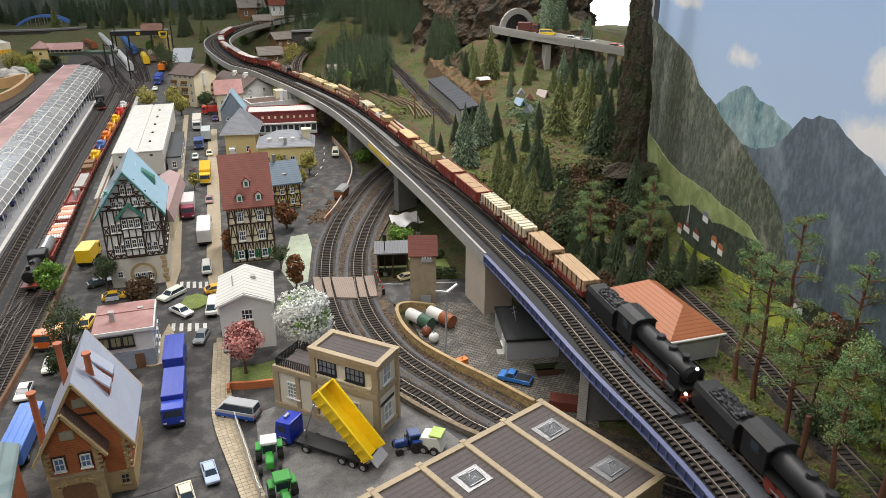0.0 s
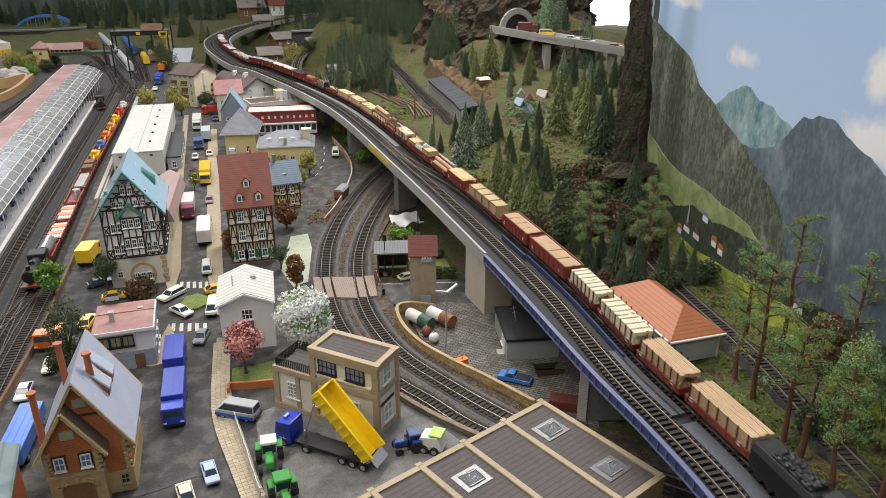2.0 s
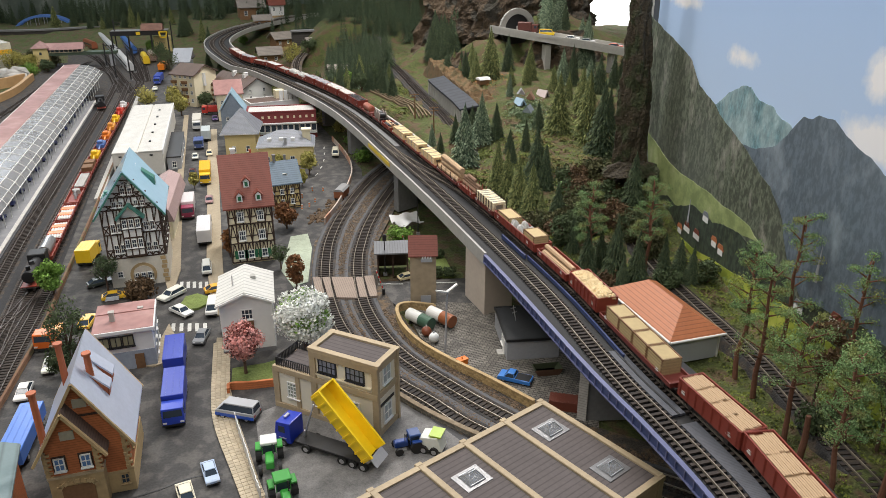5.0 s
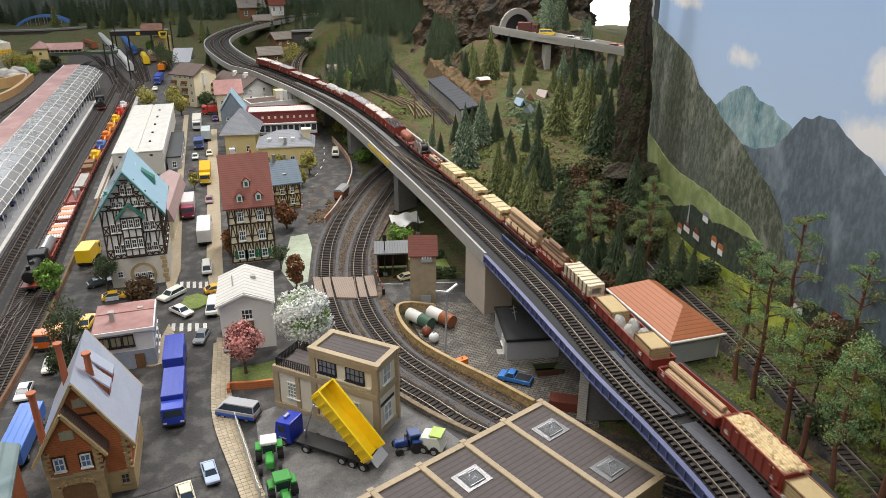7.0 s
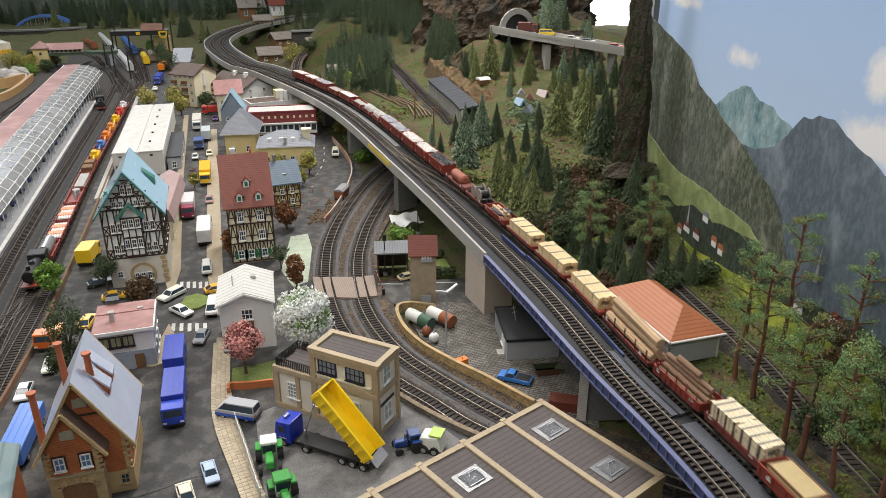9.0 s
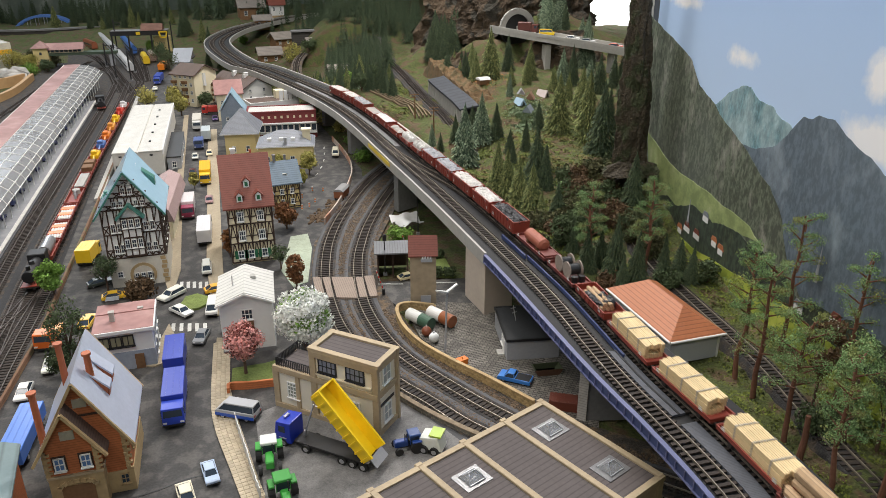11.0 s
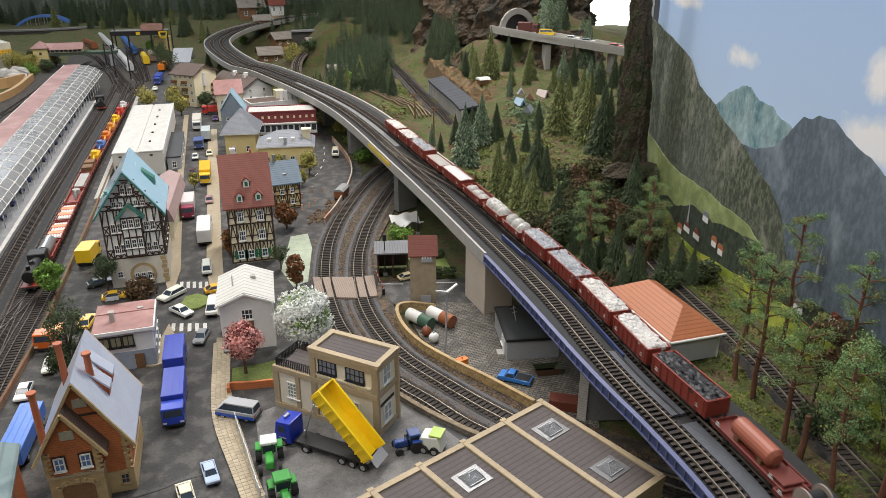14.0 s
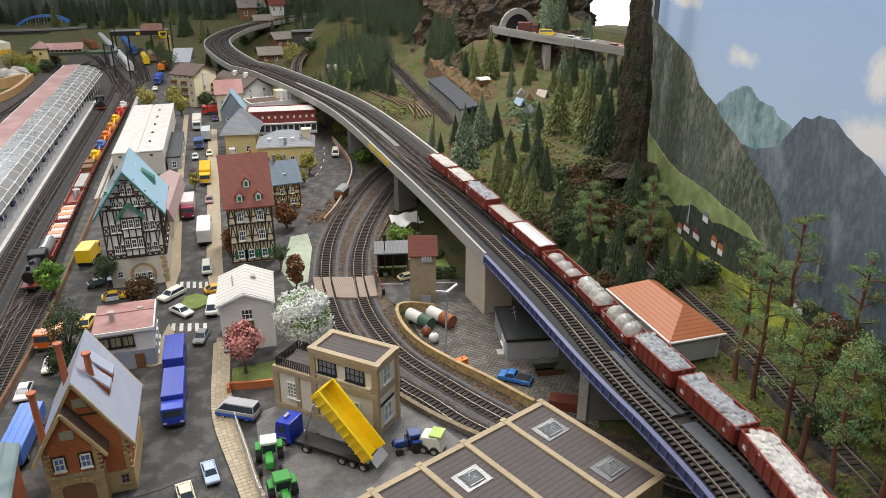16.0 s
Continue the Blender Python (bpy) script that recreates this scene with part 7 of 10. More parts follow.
SPRUCE_PLAN = [
    ("green", [(0.868, 2.280, 0.194, 0.164), (0.822, 2.294, 0.194, 0.096), (0.893, 2.160, 0.198, 0.066), (0.969, 2.189, 0.189, 0.122), (0.937, 2.139, 0.181, 0.096), (0.993, 2.062, 0.174, 0.085), (0.859, 1.741, 0.127, 0.164), (1.010, 1.990, 0.152, 0.094), (0.996, 1.876, 0.143, 0.137), (0.907, 1.669, 0.125, 0.182), (0.570, 1.435, 0.080, 0.128), (0.582, 1.411, 0.086, 0.111), (0.584, 1.348, 0.074, 0.121), (0.589, 1.290, 0.075, 0.122), (0.594, 1.255, 0.075, 0.073)]),
    ("frost", [(0.844, 2.048, 0.168, 0.069), (1.067, 2.151, 0.172, 0.122), (1.188, 2.243, 0.206, 0.149), (1.206, 2.237, 0.206, 0.115), (1.096, 2.023, 0.158, 0.124), (0.662, 1.794, 0.109, 0.140), (0.565, 1.647, 0.092, 0.156), (0.534, 1.826, 0.092, 0.069), (1.269, 2.427, 0.294, 0.115), (0.480, 2.516, 0.072, 0.111), (0.496, 2.451, 0.065, 0.105), (0.088, 3.897, -0.034, 0.104), (1.319, 2.474, 0.307, 0.094), (0.476, 2.901, 0.041, 0.067), (0.418, 2.972, 0.031, 0.074)]),
    ("dark", [(0.805, 2.352, 0.185, 0.110), (0.963, 2.362, 0.190, 0.127), (1.097, 2.142, 0.172, 0.129), (1.127, 2.017, 0.166, 0.126), (0.887, 1.555, 0.112, 0.186), (0.834, 1.812, 0.140, 0.083), (0.680, 1.919, 0.146, 0.076), (0.701, 1.857, 0.150, 0.059), (0.703, 1.792, 0.134, 0.104), (0.597, 1.819, 0.120, 0.079), (0.676, 1.628, 0.128, 0.064), (0.661, 1.569, 0.113, 0.053), (0.713, 1.617, 0.128, 0.083), (0.665, 1.443, 0.088, 0.145), (0.674, 1.413, 0.103, 0.109), (0.540, 1.768, 0.094, 0.054), (1.206, 2.071, 0.214, 0.104), (1.283, 2.140, 0.298, 0.116), (0.612, 0.992, 0.060, 0.129), (0.633, 0.957, 0.073, 0.101)]),
    ("dark", [(0.615, 1.047, 0.057, 0.086), (0.600, 0.945, 0.073, 0.071), (0.671, 0.940, 0.112, 0.084), (0.702, 0.940, 0.082, 0.073), (0.709, 0.915, 0.082, 0.072), (0.745, 1.089, 0.113, 0.109), (1.177, 1.952, 0.184, 0.116), (0.763, 1.196, 0.189, 0.122), (0.591, 1.111, 0.056, 0.089), (0.628, 1.252, 0.066, 0.096), (0.581, 1.034, 0.056, 0.096), (0.583, 1.165, 0.045, 0.070), (1.011, 1.742, 0.107, 0.138), (0.983, 1.630, 0.091, 0.118)]),
]
n_ = 0
for kind_, rows_ in SPRUCE_PLAN:
    for x_, y_, z_, h_ in rows_:
        spruce(x_, y_, h_, kind_, n_, z_)
        n_ += 1


def scatter(corners, count, lo, hi, kinds, seed):
    """Trees strewn over a four-cornered patch of the hill."""
    rn = random.Random(seed)
    a, b, c, d = [Vector((*q[:2], 0)) for q in corners]
    for i in range(count):
        u, v = rn.random(), rn.random()
        p = a.lerp(b, u).lerp(d.lerp(c, u), v)
        spruce(p.x, p.y, rn.uniform(lo, hi), rn.choice(kinds), seed * 1000 + i)


scatter([(0.411, 2.555), (0.557, 2.330), (0.642, 2.763), (0.436, 2.827)], 34, 0.07, 0.11, ("dark", "dark", "dark", "green"), 7)
scatter([(0.126, 2.908), (0.488, 2.542), (0.565, 2.924), (0.158, 3.499)], 16, 0.06, 0.1, ("dark", "green"), 11)
scatter([(0.766, 2.506), (0.846, 2.209), (0.920, 2.352), (0.829, 2.569)], 8, 0.06, 0.1, ("dark", "green"), 8)
scatter([(0.426, 1.679), (0.471, 1.455), (0.522, 1.614), (0.490, 1.806)], 8, 0.05, 0.085, ("dark", "green"), 9)
scatter([(0.78, 2.74, 0.140), (0.84, 2.62, 0.176), (1.04, 2.86, 0.341), (0.91, 3.13, 0.345)], 34, 0.1, 0.16, ("dark",), 2)
scatter([(1.14, 2.50, 0.319), (1.23, 2.46, 0.331), (1.39, 2.79, 0.424), (1.26, 2.83, 0.424)], 18, 0.1, 0.15, ("dark", "frost"), 3)


for i_, (x_, y_, z_, h_) in enumerate([(-0.639, 5.533, 0.072, 0.166), (-0.487, 5.486, 0.072, 0.159), (-0.752, 5.512, 0.074, 0.104), (-0.723, 5.557, 0.068, 0.098), (-0.673, 5.487, 0.074, 0.090), (-0.602, 5.576, 0.066, 0.131), (-0.534, 5.500, 0.072, 0.123), (-0.440, 5.471, 0.072, 0.101), (-0.382, 5.508, 0.066, 0.117), (-0.313, 5.432, 0.072, 0.137), (-0.233, 5.407, 0.072, 0.112), (-0.160, 5.023, 0.025, 0.163), (-0.136, 5.076, 0.032, 0.158), (-0.042, 4.874, 0.028, 0.144), (-0.009, 4.752, 0.032, 0.124), (-0.883, 5.727, 0.082, 0.129), (-1.002, 5.763, 0.082, 0.147), (-0.054, 5.470, 0.082, 0.118), (-0.023, 3.926, -0.047, 0.104), (0.040, 3.969, -0.035, 0.097)]):
    spruce(x_, y_, h_, ("dark", "green", "dark")[i_ % 3], 900 + i_, None if i_ < 18 else 0.0)


def far_wood(patches, seed):
    """Dense wood far off, too far to count."""
    rn = random.Random(seed)
    src = spruce_mesh(NEEDLE_D, TIPS["dark"], seed, 13, 9)
    vs = [v.co.copy() for v in src.vertices]
    fs = [tuple(p.vertices) for p in src.polygons]
    pale = [p.material_index for p in src.polygons]
    m, slots = Mesh(), []
    for corners, count, lo, hi in patches:
        a, b, c, d = [Vector((*q[:2], 0)) for q in corners]
        for i in range(count):
            u, v = rn.random(), rn.random()
            p = a.lerp(b, u).lerp(d.lerp(c, u), v)
            h, z, t = rn.uniform(lo, hi), hill(p.x, p.y) - 0.008, rn.uniform(0, 6.28)
            w = h * rn.uniform(0.85, 1.15)
            m.add([(p.x + w * (q.x * math.cos(t) - q.y * math.sin(t)), p.y + w * (q.x * math.sin(t) + q.y * math.cos(t)), z + h * q.z) for q in vs], fs)
            slots += pale
    ob = part("far_wood", m, NEEDLE_D)
    ob.data.materials.append(TIPS["dark"])
    ob.data.polygons.foreach_set("material_index", slots)
    tagged(ob, "dense dark spruce wood on the far slopes", "wood", kind="stuff")


far_wood([([(-0.89, 5.91), (0.11, 5.29), (0.27, 6.27), (-1.14, 6.92)], 95, 0.13, 0.21), ([(-1.73, 6.37), (-0.88, 6.13), (-1.12, 7.02), (-1.96, 7.39)], 60, 0.13, 0.2),
          ([(0.19, 5.39), (0.74, 4.68), (0.95, 5.67), (0.16, 6.46)], 80, 0.12, 0.18)], 4)
far_wood([([(0.42, 2.82), (0.64, 2.72), (0.82, 3.65), (0.56, 3.8)], 120, 0.09, 0.15), ([(0.56, 3.831), (1.0, 3.683), (1.185, 4.266), (0.75, 5.0)], 80, 0.13, 0.19),
          ([(0.4, 4.5), (0.62, 4.3), (0.69, 4.58), (0.35, 5.05)], 24, 0.09, 0.13)], 9)


def leaf_cloud(m, c, r, count, size, rn, squash=0.85):
    for i in range(count):
        d = Vector((rn.gauss(0, 1), rn.gauss(0, 1), rn.gauss(0, 1))).normalized()
        p = Vector(c) + Vector((d.x * r, d.y * r, d.z * r * squash)) * rn.uniform(0.4, 1.06)
        e = (d + Vector((rn.uniform(-1, 1), rn.uniform(-1, 1), rn.uniform(-1, 1))) * 0.8).normalized()
        u = e.orthogonal().normalized()
        u.rotate(Matrix.Rotation(rn.uniform(0, 6.28), 3, e))
        v = e.cross(u)
        s = size * rn.uniform(0.6, 1.3)
        m.add([p - u * s, p - v * s * 0.6 + e * s * 0.25, p + u * s, p + v * s * 0.6 + e * s * 0.25], [(0, 1, 2, 3)])


def leafy_tree(x, y, z, h, r, material, label, seed, count=700, size=0.0022, squash=0.95, trunk_m=BARK, trunk=0.3, inner=None):
    rn = random.Random(seed)
    root = thing("leafy_tree", x, y, z, rn.uniform(0, 360), label, "tree", "leafy trees")
    t = Mesh().tube((0, 0, -0.002), (0, 0, h * 0.55), r * 0.09, r * 0.05, 8)
    for k in range(7):
        a = k * 2.4
        t.tube((0, 0, h * (trunk + 0.03 * k)), (math.cos(a) * r * 0.7, math.sin(a) * r * 0.7, h * (trunk + 0.25 + 0.05 * k)), r * 0.04, r * 0.012, 6)
    part("trunk", t, trunk_m, root)
    m = Mesh()
    cz, hr = h * (1 + trunk) / 2, h * (1 - trunk) / 2
    blobs = 22
    count, size = int(count * 2.3), size * 1.12
    for k in range(blobs):
        d = Vector((rn.gauss(0, 1), rn.gauss(0, 1), rn.gauss(0, 1))).normalized()
        q = (d.x * r * 0.62, d.y * r * 0.62, cz + d.z * hr * 0.62)
        leaf_cloud(m, q, r * rn.uniform(0.36, 0.5), count // blobs, size, rn, squash)
    part("crown", m, material, root)
    if inner:
        core = Mesh()
        for k in range(14):
            d = Vector((rn.gauss(0, 1), rn.gauss(0, 1), rn.gauss(0, 1))).normalized()
            leaf_cloud(core, (d.x * r * 0.48, d.y * r * 0.48, cz + d.z * hr * 0.48), r * 0.44, count // 32, size, rn, squash)
        part("inner_leaves", core, inner, root)
    return root


LEAF = mat("green_leaves", (0.17, 0.3, 0.05), 0.8, var=0.45, island=0.3, bump=0)
LEAF_D = mat("dull_green_leaves", (0.07, 0.1, 0.042), 0.85, var=0.5, island=0.3, bump=0)
LEAF_PINE = mat("pine_tufts", (0.18, 0.29, 0.115), 0.85, var=0.55, island=0.35, bump=0, second=(0.2, 0.22, 0.07))
TUFT = mat("grass_tufts", (0.095, 0.11, 0.03), 0.9, var=0.65, island=0.4, bump=0, second=(0.12, 0.075, 0.035), mix=0.6)
LEAF_W = mat("white_blossom", (0.86, 0.87, 0.82), 0.8, var=0.15, island=0.2, bump=0)
LEAF_R = mat("dark_red_leaves", (0.2, 0.05, 0.04), 0.85, var=0.5, island=0.35, bump=0)
LEAF_P = mat("pink_blossom", (0.7, 0.34, 0.3), 0.8, var=0.4, island=0.35, bump=0)
LEAF_Y = mat("yellow_leaves", (0.36, 0.33, 0.09), 0.8, var=0.4, island=0.3, bump=0)
LEAF_B = mat("brown_dry_leaves", (0.2, 0.085, 0.03), 0.85, var=0.5, island=0.35, bump=0)
LEAF_S = mat("olive_scrub", (0.085, 0.085, 0.034), 0.9, var=0.6, island=0.35, bump=0, second=(0.05, 0.065, 0.024))
LEAF_O = mat("rusty_bush", (0.11, 0.065, 0.03), 0.85, var=0.5, island=0.35, bump=0)

leafy_tree(-0.0062, 0.9783, 0.0000, 0.0940, 0.031, LEAF_P, "round tree covered in pink blossom in a brick planter", 1, 1700, 0.0019, inner=LEAF_R)
leafy_tree(0.0894, 1.0278, 0.0000, 0.1101, 0.047, LEAF_W, "broad tree covered in white blossom", 2, 5200, 0.0024, trunk=0.12, inner=LEAF)
leafy_tree(-0.3238, 1.3434, 0.0000, 0.0787, 0.026, LEAF, "round bright green tree beside the station wall", 3, 1800, 0.0023, trunk=0.15)
leafy_tree(-0.2346, 1.3475, 0.0000, 0.0766, 0.026, LEAF_D, "thin dull green tree before the timbered house", 4, 500, 0.002)
leafy_tree(-0.2560, 1.0703, 0.0000, 0.1399, 0.03, LEAF_D, "dark green tree beside the shop", 5, 700, 0.002, trunk=0.1)
leafy_tree(-0.2675, 1.0527, 0.0000, 0.0581, 0.02, LEAF_D, "dark green tree beside the brick villa", 6, 600, 0.002, trunk=0.1)
leafy_tree(0.1016, 1.2510, 0.0000, 0.0803, 0.018, LEAF_B, "slender tree with dry brown leaves", 7, 600, 0.003, trunk=0.05)
leafy_tree(0.1166, 1.5712, 0.0000, 0.0714, 0.028, LEAF_B, "brown autumn bush beside the timbered house", 8, 800, 0.003, trunk=0.05)
leafy_tree(-0.0116, 1.4436, 0.0000, 0.0686, 0.014, LEAF_B, "climbing brown leaves at the house corner", 9, 300, 0.003, trunk=0.05)
leafy_tree(0.0820, 1.3474, 0.0000, 0.0580, 0.02, LEAF_D, "thin frosted grey-green tree beside the house", 10, 260, 0.002)
leafy_tree(-0.1720, 1.2917, 0.0000, 0.0431, 0.028, LEAF_O, "rusty dry shrub before the house", 11, 500, 0.0035, trunk=0.0)
for i_, (x_, y_, h_, r_) in enumerate([(0.2205, 1.9679, 0.0725, 0.024), (0.1494, 2.0467, 0.045, 0.02), (0.1883, 1.8720, 0.05, 0.014), (-0.2628, 3.0536, 0.0832, 0.045), (-0.1615, 3.0223, 0.0832, 0.035), (-0.1332, 2.8569, 0.0940, 0.03), (0.1521, 3.0390, 0.06, 0.035), (-0.0835, 1.9311, 0.05, 0.012), (-0.9573, 4.1834, 0.1, 0.06), (-0.8761, 4.1583, 0.08, 0.05), (-0.1476, 5.0869, 0.08, 0.06), (0.3967, 3.8953, 0.13, 0.05), (-0.0455, 2.9864, 0.06, 0.03)]):
    leafy_tree(x_, y_, 0.0, h_, r_, LEAF_Y if i_ != 12 else LEAF_D, "yellowish autumn tree in the town", 20 + i_, 500, 0.0035, trunk=0.12)
for i_, (x_, y_, d_) in enumerate([(-0.2130, 3.9534, 0), (-0.2643, 4.2180, 0), (0.3863, 2.0642, 1), (0.4296, 2.1488, 1), (0.4745, 2.1904, 1), (0.3988, 2.2644, 1), (0.5285, 2.2244, 1), (0.345, 1.43, 1)]):
    leafy_tree(x_, y_, 0.0, (0.1, 0.03)[d_], (0.06, 0.03)[d_], (LEAF_D, LEAF)[d_], ("dark green leafy tree", "low green bush under the viaduct")[d_] + " on the layout", 60 + i_, 400, 0.003, trunk=0.0)


def pine(x, y, z, h, seed, low=0.35):
    rn = random.Random(seed)
    root = thing("pine_tree", x, y, z, rn.uniform(0, 360), "tall model pine with bare red trunk and tufted crown", "tree", "pines on the hillside")
    t = Mesh()
    pts = [Vector((0, 0, -0.004))]
    for k in range(1, 6):
        pts.append(Vector((rn.uniform(-1, 1) * 0.004, rn.uniform(-1, 1) * 0.004, h * k / 5)))
    for k in range(5):
        t.tube(pts[k], pts[k + 1], 0.0036 * (1 - k * 0.14), 0.0036 * (1 - (k + 1) * 0.14), 8)
    m = Mesh()
    for k in range(19):
        f = low + (1 - low) * k / 18
        a = k * 2.4 + rn.random()
        r = 0.03 * (1.15 - 0.6 * f) * rn.uniform(0.7, 1.2)
        tip = Vector((math.cos(a) * r, math.sin(a) * r, h * f + rn.uniform(0.0, 0.008)))
        t.tube((0, 0, h * f - 0.006), tip, 0.0012, 0.0006, 5)
        leaf_cloud(m, tip, 0.0115 * rn.uniform(0.6, 1.2), 190, 0.0011, rn, 0.6)
        leaf_cloud(m, tip * 0.55 + Vector((0, 0, h * f * 0.45)), 0.008, 70, 0.001, rn, 0.7)
    part("trunk", t, BARK_P, root)
    part("crown", m, LEAF_PINE, root)


for i_, (x_, y_, h_) in enumerate([(0.612, 0.671, 0.187), (0.599, 0.621, 0.179), (0.685, 0.678, 0.208), (0.552, 0.451, 0.188), (0.683, 0.576, 0.187), (0.657, 0.969, 0.170), (0.576, 0.539, 0.157), (0.594, 0.424, 0.190), (0.587, 1.040, 0.145)]):
    pine(x_, y_, hill(x_, y_), h_, 300 + i_, (0.5, 0.35, 0.4)[i_ % 3])
x_, y_ = (0.5664, 0.5048)
r_ = thing("tree_stump", x_, y_, hill(x_, y_) - 0.002, 0, "tall bare broken tree trunk beside the track", "tree trunk")
part("trunk", Mesh().tube((0, 0, 0), (0.002, 0, 0.03), 0.0042, 0.0036, 9).tube((0.002, 0, 0.03), (0.001, 0.001, 0.062), 0.0036, 0.0028, 9), BARK_P, r_)
leafy_tree(*(0.6275, 0.5074), 0.072, 0.1655, 0.026, LEAF_PINE, "tall bushy blue-green tree on the bank", 351, 1500, 0.0013, trunk=0.2)
leafy_tree(*(0.6415, 0.5702), 0.072, 0.1456, 0.024, LEAF_O, "rust-coloured half dead pine on the bank", 352, 420, 0.0026, trunk=0.3)
leafy_tree(*(0.656, 0.4882), 0.072, 0.1709, 0.024, LEAF_PINE, "bushy green tree beside the backdrop", 353, 1300, 0.0013, trunk=0.2)
rn_ = random.Random(77)
for i_, (x_, y_) in enumerate([(0.737, 0.910), (0.670, 0.526), (0.669, 0.920), (0.591, 0.966), (0.618, 1.169), (0.686, 1.279), (0.630, 1.079), (0.592, 1.177), (0.620, 0.542), (0.695, 1.350), (0.831, 1.348), (0.730, 1.339), (0.910, 1.408)]):
    leafy_tree(x_, y_, hill(x_, y_) - 0.002, rn_.uniform(0.025, 0.05), rn_.uniform(0.018, 0.03), (LEAF_D, LEAF_PINE, LEAF_D, LEAF_O)[i_ % 4], "low scrubby bush on the wooded slope", 400 + i_, 380, 0.0028, trunk=0.0)


def undergrowth():
    """Tufts of grass, moss and fallen leaves over the hill."""
    rn = random.Random(91)
    m = Mesh()
    for i in range(42000):
        y = rn.uniform(0.35, 4.6)
        x = edge_x(min(y, 3.2)) + rn.uniform(0.14, 0.95)
        if y > 3.3:
            x = rn.uniform(0.25, 1.2)
        z = hill(x, y)
        if z < 0.02 or noise.noise(Vector((x * 7, y * 7, 5))) < -0.12:
            continue
        s = rn.uniform(0.0009, 0.0022) * (0.8 + 0.25 * y)
        a = rn.uniform(0, 6.28)
        u, w = Vector((math.cos(a), math.sin(a), rn.uniform(-0.2, 0.2))) * s, Vector((-math.sin(a), math.cos(a), rn.uniform(0.2, 0.9))) * s
        p = Vector((x, y, z - 0.0005))
        m.add([p - u, p + u, p + u * 0.5 + w, p - u * 0.4 + w * 1.2], [(0, 1, 2, 3)])
    tagged(part("undergrowth", m, TUFT), "olive and brown undergrowth tufts over the hillside", "undergrowth", kind="stuff")


undergrowth()


def grass_patch(name, spots, count, size, material, label, seed):
    """Tufts thrown round a few spots (x, y, radius) of the hill."""
    rn = random.Random(seed)
    m = Mesh()
    for i in range(count):
        cx, cy, r = rn.choice(spots)
        x, y = rn.gauss(cx, r * 0.5), rn.gauss(cy, r * 0.7)
        z = hill(x, y)
        if z < 0.02:
            continue
        s, a = size * rn.uniform(0.6, 1.5), rn.uniform(0, 6.28)
        u, w = Vector((math.cos(a), math.sin(a), rn.uniform(-0.2, 0.2))) * s, Vector((-math.sin(a), math.cos(a), rn.uniform(0.3, 1.1))) * s
        p = Vector((x, y, z - 0.0004))
        m.add([p - u, p + u, p + u * 0.4 + w, p - u * 0.5 + w * 1.2], [(0, 1, 2, 3)])
    tagged(part(name, m, material), label, "grass", kind="stuff")


grass_patch("meadow_grass", [(0.84, 1.72, 0.1), (0.93, 1.8, 0.1), (0.75, 1.7, 0.08), (0.62, 1.72, 0.05), (0.56, 1.55, 0.04), (0.7, 1.5, 0.07), (0.55, 2.2, 0.06), (0.6, 2.45, 0.05), (0.8, 1.45, 0.08)], 24000, 0.0021,
            mat("meadow_tufts", (0.14, 0.17, 0.04), 0.9, var=0.6, island=0.4, bump=0, second=(0.15, 0.12, 0.045)), "mossy yellow-green meadow grass between the trees", 41)
grass_patch("camp_lawn", [(0.84, 1.9, 0.05), (0.87, 1.96, 0.05), (0.82, 1.84, 0.04)], 8000, 0.0021, mat("pale_camp_grass", (0.17, 0.23, 0.13), 0.9, var=0.4, island=0.3, bump=0), "pale blue-green camp site grass round the tents", 42)
grass_patch("flower_patch", [(0.95, 1.7, 0.03), (0.99, 1.72, 0.02), (0.78, 2.2, 0.06), (0.85, 2.28, 0.06)], 3200, 0.002, mat("orange_flowers", (0.32, 0.15, 0.05), 0.9, var=0.5, island=0.4, bump=0), "rusty orange undergrowth and flowers on the slope", 43)


# ---------------------------------------------------------------- road vehicles
WHEELS = {}


def wheel_set(root, xs, w, r):
    key = round(r, 4)
    if key not in WHEELS:
        WHEELS[key] = (Mesh().tube((0, -r * 0.35, 0), (0, r * 0.35, 0), r, n=14).data("tyre", TYRE), Mesh().tube((0, -r * 0.38, 0), (0, r * 0.38, 0), r * 0.55, n=10).data("rim", CHROME))
    for x in xs:
        for y in (-w / 2, w / 2):
            t = part("wheel", WHEELS[key][0], TYRE, root, at=pose(x, y, r))
            part("rim", WHEELS[key][1], CHROME, t)


